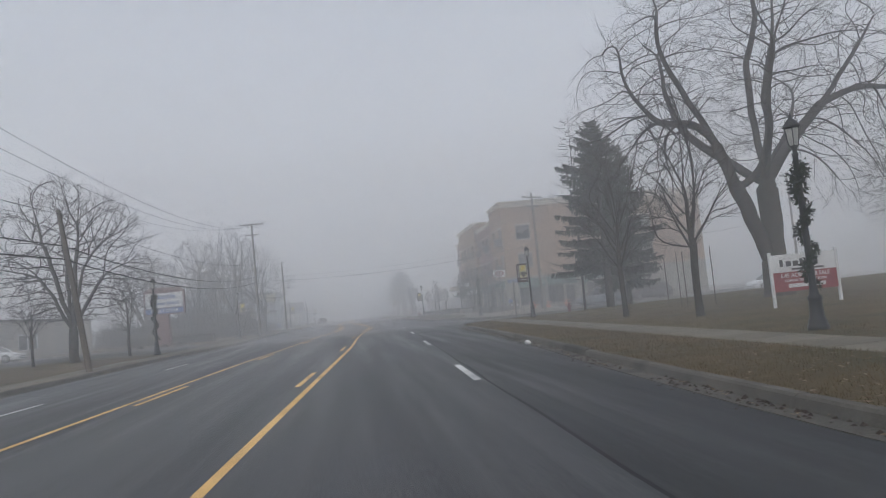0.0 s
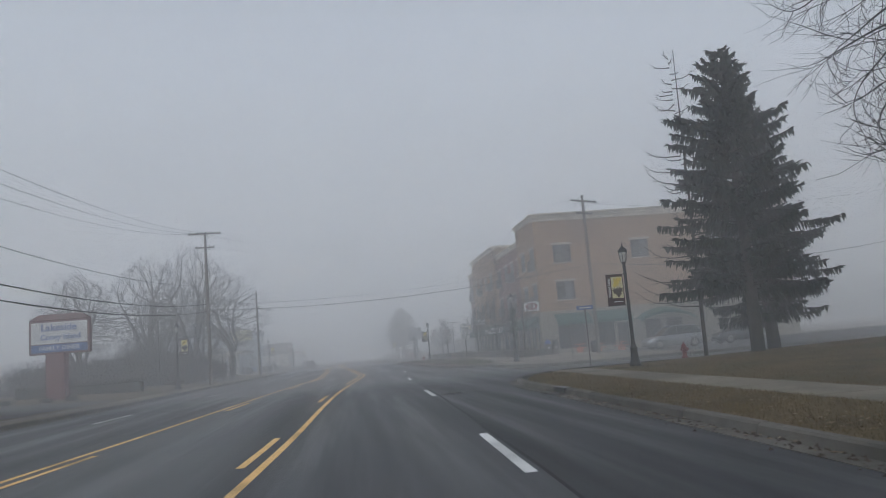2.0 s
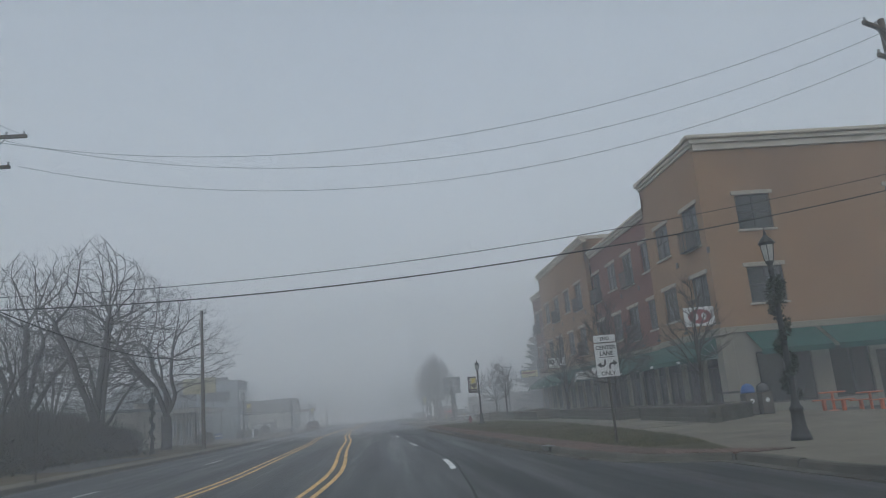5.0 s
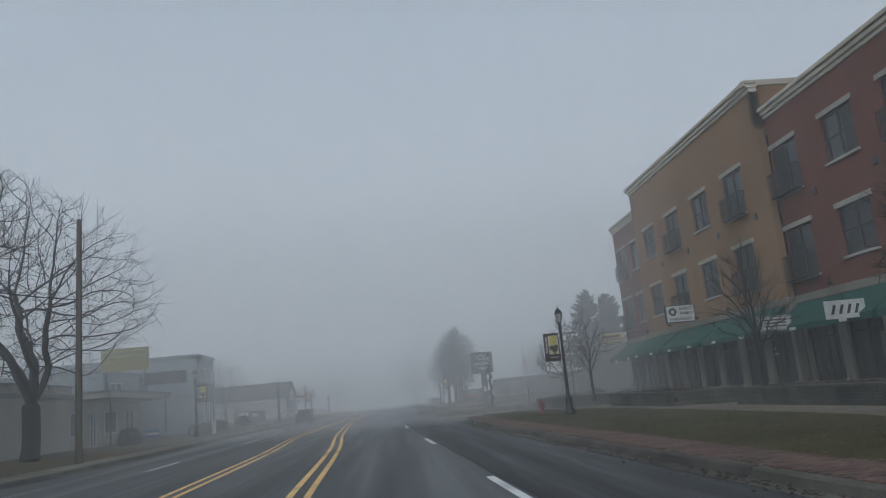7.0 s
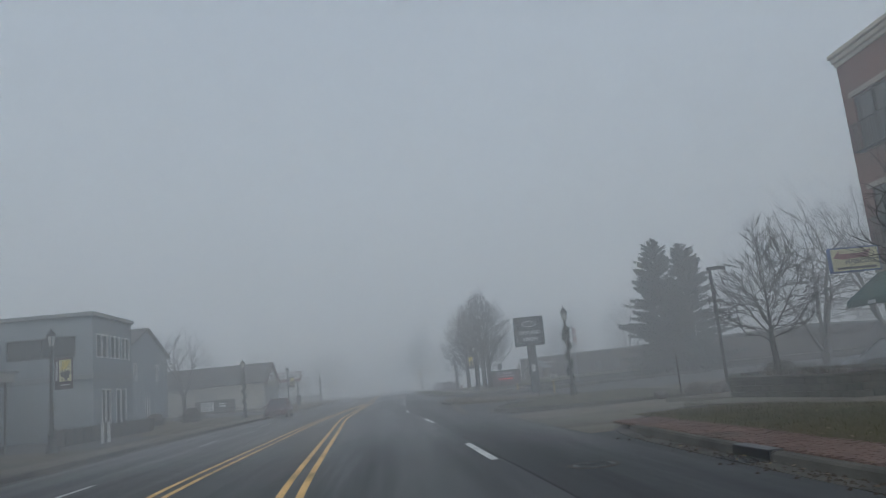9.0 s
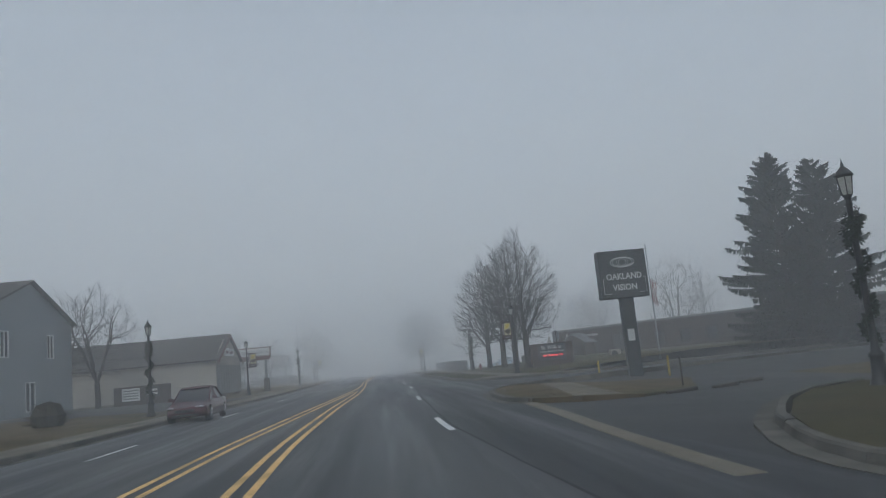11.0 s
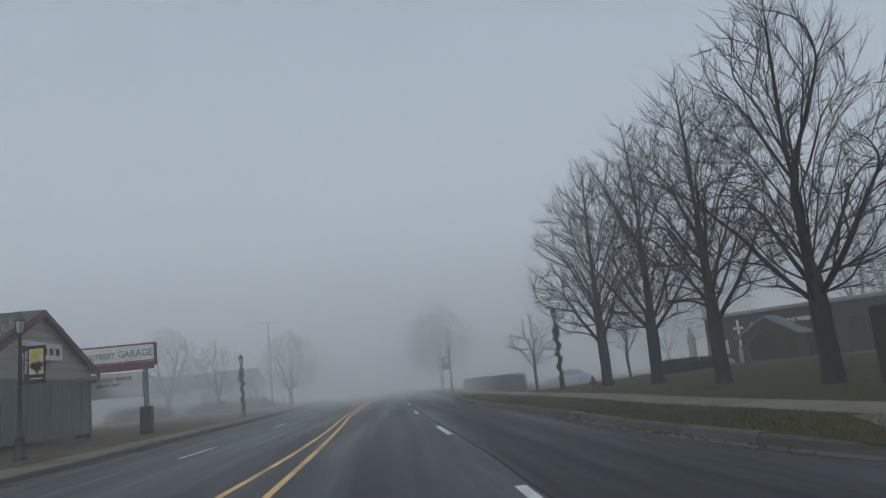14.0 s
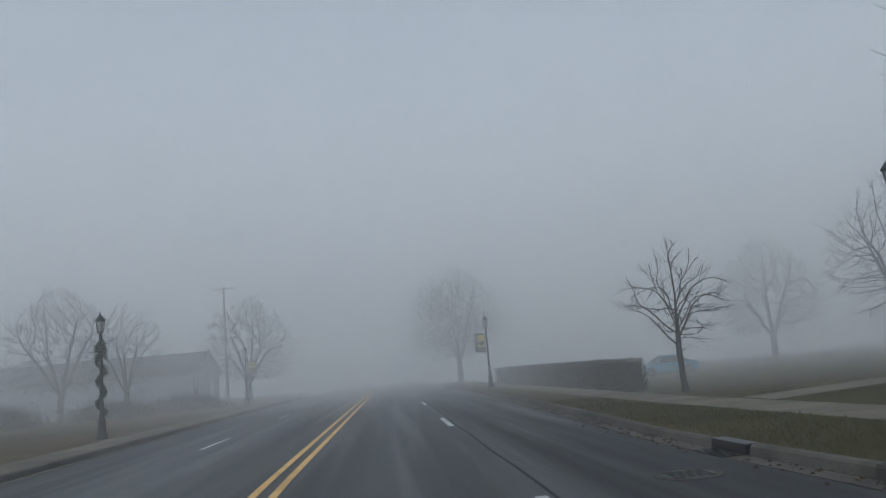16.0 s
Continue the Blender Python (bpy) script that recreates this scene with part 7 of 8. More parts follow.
Geo().box(-22.2, -20.75, 206.4, 206.49, 0.75, 1.8, 0.01).under("panel", WHITE, yard_sign)
for k in range(4):
    Geo().box(-22.05, -20.9, 206.39, 206.398, 0.9 + 0.22 * k, 0.98 + 0.22 * k).under("text_bar", GREYMETAL, yard_sign)
Geo().box(-20.3, -19.1, 206.4, 206.49, 0.95, 1.8, 0.01).under("panel", BLACK, yard_sign)
for k in range(2):
    Geo().box(-20.1, -19.3, 206.39, 206.398, 1.15 + 0.3 * k, 1.32 + 0.3 * k).under("text_bar", WHITE, yard_sign)
blue = thing("yard_sign", -15.2, 142.6, 0.3, "small blue yard sign on thin legs", "sign")
Geo().box(-0.45, 0.45, -0.015, 0.015, 0.25, 0.8, 0.005).under("panel", BLUE, blue)
Geo().box(-0.4, 0.4, -0.022, -0.016, 0.45, 0.6).under("text_bar", WHITE, blue)
for s in (-0.35, 0.35):
    Geo().tube([(s, 0, -0.2), (s, 0, 0.3)], 0.01, 5).under("leg", STEEL, blue)
fence = thing("fence", 0, 0, 0, "low dark fence before the office block", "fence")
for k in range(14):
    y = 150.5 + k * 1.0
    Geo().box(-14.85, -14.75, y - 0.05, y + 0.05, 0.1, 1.15, 0.01).under("fence_post", IRON, fence)
    Geo().box(-14.83, -14.77, y + 0.06, y + 0.94, 0.3, 1.05).under("fence_panel", RUST, fence)
for y in (152.2, 153.0):
    w = thing("white_post", -13.4, y, 0.2, "short white wooden post", "post", "white posts")
    Geo().box(-0.06, 0.06, -0.06, 0.06, -0.2, 1.0, 0.01).under("timber", WHITE, w)

# ---- the church: its long front looks south-west, across the lawn ----
church = thing("church", 20.4, 231.0, 0.0, "low brown brick church with a flat roof edge", "building", "", -52)
fix_normals(wall_grid("y", 0.0, 0.3, 0.0, 46.0, -0.8, 3.55, [(0.95, 1.4, 1.25, 2.1), (8.6, 10.4, 0.2, 2.75), (14.0, 15.2, 1.0, 2.4), (17.0, 18.2, 1.0, 2.4), (20.0, 21.2, 1.0, 2.4)]).under("wall", DARKBRICK, church))
Geo().box(0.0, 0.3, 0.3, 20, -0.8, 3.55).under("wall", DARKBRICK, church)
Geo().box(45.7, 46, 0.3, 20, -0.8, 3.55).under("wall", DARKBRICK, church)
Geo().box(0.3, 45.7, 19.7, 20, -0.8, 3.55).under("wall", DARKBRICK, church)
Geo().box(0.3, 45.7, 0.3, 19.7, 3.1, 3.3).under("ceiling", ROOM_SHADE, church)
# added backing behind the church glass, with room shade as its colour
Geo().box(0.3, 45.7, 6.0, 6.2, -0.5, 3.1).under("dark_backing", ROOM_SHADE, church)
Geo().box(-0.12, 46.12, -0.12, 20.1, 3.55, 3.72, 0.02).under("roof_edge", GREYMETAL, church, "dark metal roof edge")
Geo().box(0.3, 45.7, 0.3, 19.8, 3.72, 3.8, 0.02).under("roof", WHITEWALL, church, "flat pale roof")
for xa, xb, za, zb in ((0.95, 1.4, 1.25, 2.1), (14.0, 15.2, 1.0, 2.4), (17.0, 18.2, 1.0, 2.4), (20.0, 21.2, 1.0, 2.4)):
    w = Geo().box(xa, xb, 0.06, 0.12, za, za + 0.05).box(xa, xb, 0.06, 0.12, zb - 0.05, zb).box(xa, xa + 0.05, 0.06, 0.12, za + 0.05, zb - 0.05).box(xb - 0.05, xb, 0.06, 0.12, za + 0.05, zb - 0.05).under("window", WHITE if xa < 2 else BRONZE, church)
    Geo().box(xa + 0.05, xb - 0.05, 0.09, 0.1, za + 0.05, zb - 0.05).under("pane", CURTAIN if xa < 2 else GLASS, w)
dr = Geo().box(8.6, 8.7, 0.1, 0.2, 0.2, 2.75).box(9.45, 9.55, 0.1, 0.2, 0.2, 2.75).box(10.3, 10.4, 0.1, 0.2, 0.2, 2.75).box(8.7, 10.3, 0.1, 0.2, 2.65, 2.75).under("door", BRONZE, church, "dark glazed entrance doors")
Geo().box(8.7, 10.3, 0.14, 0.15, 0.2, 2.65).under("pane", GLASS, dr)
Geo().box(2.16, 2.3, -0.1, -0.02, 1.55, 3.28, 0.01).box(1.92, 2.54, -0.1, -0.02, 2.69, 2.83, 0.01).under("wall_cross", WHITE, church, "white cross on the wall")
lettering("ST. WILLIAM CATHOLIC PARISH", 0.36, WHITE, church, Matrix.Translation((4.85, -0.03, 2.85)) @ SOUTH, squeeze=0.72, depth=0.02)
stable = thing("nativity_stable", 0, 0, 0, "brown wooden nativity stable with a grey ribbed roof", "shed")
for xa, xb, ya, yb, za, zb in ((20.8, 22.4, 224.6, 224.68, 0.35, 2.0), (20.8, 22.4, 227.0, 227.08, 0.35, 2.0), (22.3, 22.4, 224.68, 227.0, 0.35, 2.5)):
    Geo().box(xa, xb, ya, yb, za, zb).under("wall", LEAFBROWN, stable)
n = 12
face = [(224.6, 0.35), (224.6, 2.0), (225.84, 2.75), (227.08, 2.0), (227.08, 0.35), (226.75, 0.35)] + [(225.84 + 0.91 * math.cos(math.pi * k / n), 1.35 + 0.75 * math.sin(math.pi * k / n)) for k in range(n + 1)] + [(224.93, 0.35)]
fix_normals(Geo().slab(face, "x", 20.72, 20.8).under("front", LEAFBROWN, stable, "wooden front with an arched opening"))
for s_, ya, yb in ((1, 224.35, 225.84), (-1, 225.84, 227.33)):
    za, zb = (1.88, 2.8) if s_ > 0 else (2.8, 1.88)
    r_ = Geo().add([(20.5, ya, za), (22.5, ya, za), (22.5, yb, zb), (20.5, yb, zb), (20.5, ya, za + 0.05), (22.5, ya, za + 0.05), (22.5, yb, zb + 0.05), (20.5, yb, zb + 0.05)],
                   [(0, 3, 2, 1), (4, 5, 6, 7), (0, 1, 5, 4), (1, 2, 6, 5), (2, 3, 7, 6), (3, 0, 4, 7)]).under("roof", GREYMETAL, stable, "grey ribbed metal roof")
    for k in range(9):
        xx = 20.52 + 0.24 * k
        Geo().tube([(xx, ya, za + 0.07), (xx, yb, zb + 0.07)], 0.025, 4).under("rib", GREYMETAL, r_)
stable.matrix_basis = Matrix.Translation((22.0, 225.6, 0.1)) @ pose(0, 0, 0, 0, 0, 42) @ Matrix.Scale(1.2, 4) @ Matrix.Translation((-21.5, -225.84, -0.3))
monument = thing("church_sign", 0, 0, 0, "dark church sign with red moving letters in a brick wall", "sign", "", 0)
Geo().box(11.6, 14.95, 200.75, 201.35, 0.1, 2.12, 0.03).under("brick_wall", DARKBRICK, monument)
Geo().box(12.1, 14.35, 200.68, 200.74, 0.78, 2.02, 0.015).under("panel", SIGNDARK, monument, "dark sign panel")
lettering("St. William", 0.38, WHITE, monument, Matrix.Translation((13.2, 200.672, 1.78)) @ SOUTH)
lettering("Catholic Parish and School", 0.19, WHITE, monument, Matrix.Translation((13.22, 200.672, 1.46)) @ SOUTH, squeeze=0.95)
Geo().box(12.3, 14.2, 200.66, 200.679, 0.95, 1.3, 0.005).under("display", BLACK, monument)
lettering("VISIT STWILLIAM.COM", 0.2, LED, monument, Matrix.Translation((13.25, 200.655, 1.13)) @ SOUTH, squeeze=0.82, depth=0.002)
pole = thing("flagpole", 20.5, 196.5, 0.1, "white flagpole with a limp striped flag", "flagpole")
Geo().lathe([(0.09, 0), (0.085, 0.1), (0.06, 0.15), (0.035, 8.6), (0.06, 8.65), (0.05, 8.75), (0.01, 8.8)], 10).under("pole", STEEL, pole, "", True)
for k in range(7):
    g = Geo()
    for i in range(8):
        zz = 6.1 - 0.26 * i
        for dx in (0.02 + 0.055 * k, 0.02 + 0.055 * (k + 1)):
            g.v.append((dx + 0.02 * math.sin(i + k), 0.06 * math.sin(0.9 * i + 1.7 * k), zz - dx * 0.8))
    g.f = [(i * 2, i * 2 + 1, i * 2 + 3, i * 2 + 2) for i in range(7)]
    o = g.under("flag_fold", SIGNRED if k % 2 == 0 else WHITE, pole)
    o.modifiers.new("cloth", "SOLIDIFY").thickness = 0.008
ac = thing("air_conditioner", 19.4, 204.0, 0.35, "pale box air conditioning unit by the church", "air conditioner")
Geo().box(-0.45, 0.45, -0.2, 0.2, 0, 0.75, 0.03).under("casing", WHITEWALL, ac)
Geo().lathe([(0.27, 0.0), (0.27, 0.02)], 20).under("fan_grille", IRON, ac).matrix_basis = pose(-0.1, -0.2, 0.38, 90, 0, 0)


def figure(name, x, y, z, h, mat, label):
    """A plain standing statue: one smooth mesh with no features."""
    me = Geo().lathe([(0.2 * h / 1.7, 0), (0.2 * h / 1.7, 0.05 * h), (0.17 * h / 1.7, 0.45 * h), (0.2 * h / 1.7, 0.72 * h), (0.17 * h / 1.7, 0.8 * h), (0.07 * h / 1.7, 0.84 * h), (0.09 * h / 1.7, 0.9 * h), (0.09 * h / 1.7, 0.95 * h), (0.03 * h / 1.7, h)], 14).mesh(name, mat, True)
    o = new(name, me)
    o.matrix_basis = pose(x, y, z)
    return tagged(o, label, "statue")


figure("statue", 20.6, 234.0, 0.75, 2.5, WHITEWALL, "tall white robed statue behind a clipped hedge")
ped = thing("stone_plinth", 20.6, 234.0, 0.1, "low pale stone plinth under the statue", "plinth")
Geo().box(-0.5, 0.5, -0.5, 0.5, 0, 0.66, 0.03).under("block", STONE, ped)
figure("figure", 19.4, 228.4, 0.55, 1.5, GREYMETAL, "dark robed nativity figure by the entrance")
figure("figure", 19.9, 225.6, 0.55, 1.1, WHITEWALL, "pale kneeling nativity figure by the entrance")
figure("figure", 20.35, 226.1, 0.55, 1.3, LEAFBROWN, "brown nativity figure by the entrance")
lamb = thing("sheep_figure", 18.6, 224.4, 0.6, "white sheep figure lying by the entrance", "statue")
g = Geo().lathe([(0.05, -0.4), (0.2, -0.3), (0.24, 0.0), (0.2, 0.3), (0.05, 0.42)], 12)
o = g.under("sheep", WHITEWALL, lamb, "", True)
o.matrix_basis = pose(0, 0, 0.2, 90, 0, 0)

# hedges


def hedge(x0, x1, y0, y1, z, h, label, seed, leaf=HEDGE, count=9000, rz=0.0):
    b = thing("hedge", 0, 0, 0, label, "hedge", "clipped hedges")
    Geo().box(x0 + 0.12, x1 - 0.12, y0 + 0.12, y1 - 0.12, z - 0.1, z + h - 0.12, 0.08).under("core", HEDGE_CORE, b)
    rr = random.Random(seed)
    g = Geo()
    for _ in range(count):
        f = rr.random()
        if f < 0.3:
            p = Vector((rr.uniform(x0, x1), rr.uniform(y0, y1), z + h))
        elif f < 0.65:
            p = Vector((x0, rr.uniform(y0, y1), z + rr.uniform(0.02, h)))
        elif f < 0.85:
            p = Vector((rr.uniform(x0, x1), y0, z + rr.uniform(0.02, h)))
        else:
            p = Vector((rr.uniform(x0, x1), rr.uniform(y0, y1), z + rr.uniform(0.1, h)))
        p += Vector((rr.gauss(0, 0.06), rr.gauss(0, 0.06), rr.gauss(0, 0.06)))
        d = Vector((rr.gauss(0, 1), rr.gauss(0, 1), rr.gauss(0.4, 1))).normalized() * rr.uniform(0.07, 0.16)
        w = d.cross(Vector((rr.gauss(0, 1), rr.gauss(0, 1), rr.gauss(0, 1)))).normalized() * rr.uniform(0.015, 0.035)
        g.add([p - d * 0.5, p + w, p + d * 0.5, p - w], [(0, 1, 2, 3)])
    tagged(g.under("foliage", leaf, b), "dense small leaves and twigs", "", "", "stuff")
    return b


hedge(9.6, 11.8, 249.8, 285, -0.3, 1.55, "long clipped bare hedge along the walk", 3, HEDGE, 14000)
hedge(15.6, 18.9, 225.5, 226.5, 0.35, 0.8, "low clipped dark hedge on the church lawn", 4, GARLAND, 6000)
hedge(-24.0, -15.5, 84.0, 85.2, 0.25, 0.9, "low dark hedge before the diner", 5, HEDGE, 7000)
for x, y, z, r in ((-17.6, 72.6, 0.2, 0.5), (-16.6, 73.6, 0.2, 0.55), (-19.6, 72.2, 0.25, 0.5), (-15.7, 139.5, 0.35, 1.3), (-16.0, 178.0, 0.4, 1.3), (-18.2, 176.0, 0.4, 1.1), (17.2, 147.2, 0.0, 1.3)):
    s = thing("shrub", x, y, z, "rounded bare twiggy shrub" if x < 0 else "rounded dark shrub in tall dry grass", "shrub", "shrubs")
    rr = random.Random(int(x * 13 + y))
    g = Geo()
    for _ in range(900):
        d = Vector((rr.gauss(0, 1), rr.gauss(0, 1), abs(rr.gauss(0.5, 0.8)))).normalized()
        e = r * rr.uniform(0.55, 1.05)
        w = d.cross(Vector((rr.gauss(0, 1), rr.gauss(0, 1), rr.gauss(0, 1)))).normalized() * 0.012
        b0 = d * e * 0.35
        t0 = d * e + Vector((rr.gauss(0, 0.08), rr.gauss(0, 0.08), 0))
        g.add([b0 - w, b0 + w, t0], [(0, 1, 2)])
    tagged(g.under("twig_tangle", HEDGE, s), "dense bare twigs", "", "", "stuff")
    Geo().lathe([(r * 0.5, -0.1), (r * 0.6, r * 0.3), (r * 0.4, r * 0.7), (0.05, r * 0.8)], 10).under("core", HEDGE_CORE, s)
for x, y, r in ((11.9, 143.6, 0.5), (12.8, 143.8, 0.4), (10.6, 144.0, 0.3)):
    bm = bmesh.new()
    bmesh.ops.create_icosphere(bm, subdivisions=2, radius=r)
    for v in bm.verts:
        v.co *= 1 + 0.3 * noise.noise(v.co * 2.3 + Vector((x, y, 0)))
        v.co.z *= 0.6
    me = bpy.data.meshes.new("rock")
    bm.to_mesh(me)
    bm.free()
    me.materials.append(ROCK)
    o = new("rock", me)
    o.matrix_basis = pose(x, y, 0.12 + r * 0.25)
    tagged(o, "rough brown boulder beside the driveway", "rock", "boulders")

# ---- the optician's sign and the lot ----
oak = thing("pylon_sign", 0, 0, 0, "dark square pylon sign with pale lettering on one post", "sign")
Geo().box(11.95, 12.65, 178.15, 178.5, -0.8, 3.95, 0.02).under("post", SIGNDARK, oak, "dark rectangular post")
Geo().box(11.0, 13.48, 178.0, 178.65, 3.78, 6.22, 0.03).under("cabinet", SIGNDARK, oak, "dark sign cabinet")
lettering("OAKLAND", 0.44, WHITE, oak, Matrix.Translation((12.24, 177.985, 4.86)) @ SOUTH, squeeze=0.88)
lettering("VISION", 0.44, WHITE, oak, Matrix.Translation((12.24, 177.985, 4.3)) @ SOUTH, squeeze=0.92)
g = Geo()
for s in (-1, 1):
    for r in (0.62, 0.52):
        pts = [(12.24 + r * math.cos(math.pi * k / 16), 177.985, 5.6 + s * 0.42 * r * math.sin(math.pi * k / 16)) for k in range(17)]
        g.tube(pts, 0.018, 4)
for r in (0.2, 0.3):
    g.tube([(12.24 + r * math.cos(2 * math.pi * k / 20), 177.985, 5.6 + 0.85 * r * math.sin(2 * math.pi * k / 20)) for k in range(21)], 0.012, 4)
g.under("eye_emblem", WHITE, oak, "thin outlined eye emblem")
g = Geo()
for s in (-1, 1):
    g.tube([(12.24 + s * 0.75, 177.985, 4.02), (12.24 + s * 1.1, 177.985, 4.02), (12.24 + s * 1.1, 177.985, 4.78), (12.24 + s * 1.0, 177.985, 4.78)], 0.015, 4)
g.under("bracket_lines", WHITE, oak)
Geo().box(12.1, 12.45, 178.13, 178.149, 1.6, 2.2).under("notice", WHITE, oak, "small white notice")
for x, y in ((8.8, 163.9), (11.0, 165.6), (13.2, 168.2)):
    s = thing("wheel_stop", x, y, -0.02 - 0.045 * (x - 5.5), "dark worn wheel stop at the lot edge", "wheel stop", "wheel stops", 40)
    Geo().box(-0.9, 0.9, -0.08, 0.08, 0, 0.13, 0.03).under("beam", RUST, s)
lotlamp = thing("lot_lamp", 16.25, 150.5, -0.2, "tall dark parking lot lamp with a flat head", "street lamp")
Geo().box(-0.06, 0.06, -0.06, 0.06, -0.2, 5.85, 0.01).under("post", IRON, lotlamp)
Geo().box(-0.1, 0.75, -0.16, 0.16, 5.8, 5.95, 0.03).under("head", IRON, lotlamp)
lotlamp2 = thing("lot_lamp", -17.5, 97.0, 0.3, "tall dark lamp with a flat head by the diner", "street lamp")
Geo().box(-0.06, 0.06, -0.06, 0.06, -0.2, 5.6, 0.01).under("post", IRON, lotlamp2)
Geo().box(-0.6, 0.1, -0.16, 0.16, 5.55, 5.7, 0.03).under("head", IRON, lotlamp2)

# ---- cars ----


def car(x, y, z, rz, paint, label, long=4.7, wide=1.82, high=1.46, suv=False):
    """A car with its nose towards -x of its own frame."""
    c = thing("car", x, y, z, label, "car", "cars", rz)
    h = high
    belt = 0.62 * h if not suv else 0.6 * h
    L = long / 2
    # side outline of the body below the glass, in sections from nose to tail
    sec = [(-L, 0.32, 0.5, 0.72), (-L + 0.12, 0.24, 0.6 if not suv else 0.75, 0.86), (-L + 0.5, 0.2, 0.68 if not suv else 0.9, 0.95), (-L + 1.15, 0.19, belt - 0.04, 1.0),
           (-0.3, 0.18, belt, 1.0), (0.9, 0.18, belt + 0.01, 1.0), (L - 0.8, 0.19, belt + 0.03, 0.99), (L - 0.25, 0.24, belt + 0.02, 0.95), (L - 0.05, 0.32, belt - 0.08, 0.88), (L, 0.4, belt - 0.2, 0.8)]
    g = Geo()
    for px, z0, z1, k in sec:
        w = wide / 2 * k
        ring = [(-w * 0.9, z0), (-w, z0 + 0.1), (-w * 1.0, (z0 + z1) / 2), (-w * 0.96, z1 - 0.06), (-w * 0.84, z1), (0, z1 + 0.02), (w * 0.84, z1), (w * 0.96, z1 - 0.06), (w, (z0 + z1) / 2), (w, z0 + 0.1), (w * 0.9, z0)]
        g.v += [(px, a, b) for a, b in ring]
    m = 11
    g.f = [(k * m + i, k * m + (i + 1) % m, (k + 1) * m + (i + 1) % m, (k + 1) * m + i) for k in range(len(sec) - 1) for i in range(m)]
    g.f += [tuple(range(m))[::-1], tuple(range((len(sec) - 1) * m, len(sec) * m))]
    body = fix_normals(g.under("body", paint, c, "", True))
    # cabin: glass below, painted roof above
    rear = L - (0.22 if suv else 0.75)
    cab = [(-L + 1.1, belt - 0.06, 0.86), (-L + 1.95, h - 0.07, 0.72), (-0.1, h, 0.72), (rear - (0.35 if suv else 0.75), h - 0.05, 0.7), (rear, belt + 0.02, 0.82)]
    gl = Geo()
    n = len(cab)
    for s in (-1, 1):
        for px, pz, k in cab:
            gl.v.append((px, s * wide / 2 * k, pz))
    lo = [(-L + 1.1, 0.86), (rear, 0.82)]
    gl.f = [tuple(range(n))[::-1], tuple(range(n, 2 * n))] + [(i, i + 1, n + i + 1, n + i) for i in range(n - 1)]
    fix_normals(gl.under("glass", CARGLASS, c, "dark windows", False))
    rf = Geo()
    for px, pz, k in cab[1:4]:
        for s in (-1, -0.5, 0.5, 1):
            rf.v.append((px, s * wide / 2 * k * 1.0, pz + (0.03 if abs(s) < 1 else 0.008)))
    rf.f = [(r * 4 + i, r * 4 + i + 1, (r + 1) * 4 + i + 1, (r + 1) * 4 + i) for r in range(2) for i in range(3)]
    o = rf.under("roof", paint, c, "", True)
    o.modifiers.new("skin", "SOLIDIFY").thickness = 0.03
    for s in (-1, 1):
        pl = Geo()
        for a, b in zip(cab, cab[1:]):
            pl.tube([(a[0], s * wide / 2 * a[2] * 1.01, a[1]), (b[0], s * wide / 2 * b[2] * 1.01, b[1])], 0.035, 5)
        pl.tube([(0.1, s * wide / 2 * 0.84, belt), (0.15, s * wide / 2 * 0.73, h - 0.04)], 0.035, 5)
        pl.under("pillar", paint, c)
        Geo().box(-L + 1.35, -L + 1.55, s * wide / 2 * 0.98 - 0.03, s * wide / 2 * 0.98 + s * 0.16 + 0.0, belt + 0.02, belt + 0.16, 0.03).under("mirror", paint, c) if s > 0 else \
            Geo().box(-L + 1.35, -L + 1.55, -wide / 2 * 0.98 - 0.16, -wide / 2 * 0.98 + 0.03, belt + 0.02, belt + 0.16, 0.03).under("mirror", paint, c)
        Geo().box(-L + 0.0, -L + 0.3, min(s * wide * 0.24, s * wide * 0.42), max(s * wide * 0.24, s * wide * 0.42), 0.57, 0.67, 0.03).under("headlight", CHROME, c, "clear headlight")
        Geo().box(L - 0.14, L + 0.005, min(s * wide * 0.24, s * wide * 0.4), max(s * wide * 0.24, s * wide * 0.4), belt - 0.2, belt - 0.06, 0.03).under("tail_light", SIGNRED, c, "red tail light")
    Geo().box(-L - 0.005, -L + 0.1, -wide * 0.22, wide * 0.22, 0.42, 0.55, 0.01).under("grille", BLACK, c)
    Geo().box(-L - 0.012, -L + 0.1, -wide * 0.3, wide * 0.3, 0.27, 0.36, 0.02).under("lower_grille", BLACK, c)
    R = 0.33 if not suv else 0.38
    for px in (-L + 0.92, L - 0.95):
        for s in (-1, 1):
            t = Geo().tube([(0, -0.11, 0), (0, -0.1, 0), (0, 0.1, 0), (0, 0.11, 0)], [R - 0.05, R, R, R - 0.05], 20)
            wheel = t.under("tyre", RUBBER, c)
            wheel.matrix_basis = pose(px, s * (wide / 2 - 0.11), R)
            rim = Geo().tube([(0, s * 0.112, 0), (0, s * 0.118, 0)], [R * 0.62, R * 0.58], 16)
            for k in range(5):
                a = 2 * math.pi * k / 5
                rim.tube([(0, s * 0.119, 0), (math.cos(a) * R * 0.6, s * 0.124, math.sin(a) * R * 0.6)], 0.03, 4)
            rim.under("rim", CHROME, wheel)
    return c


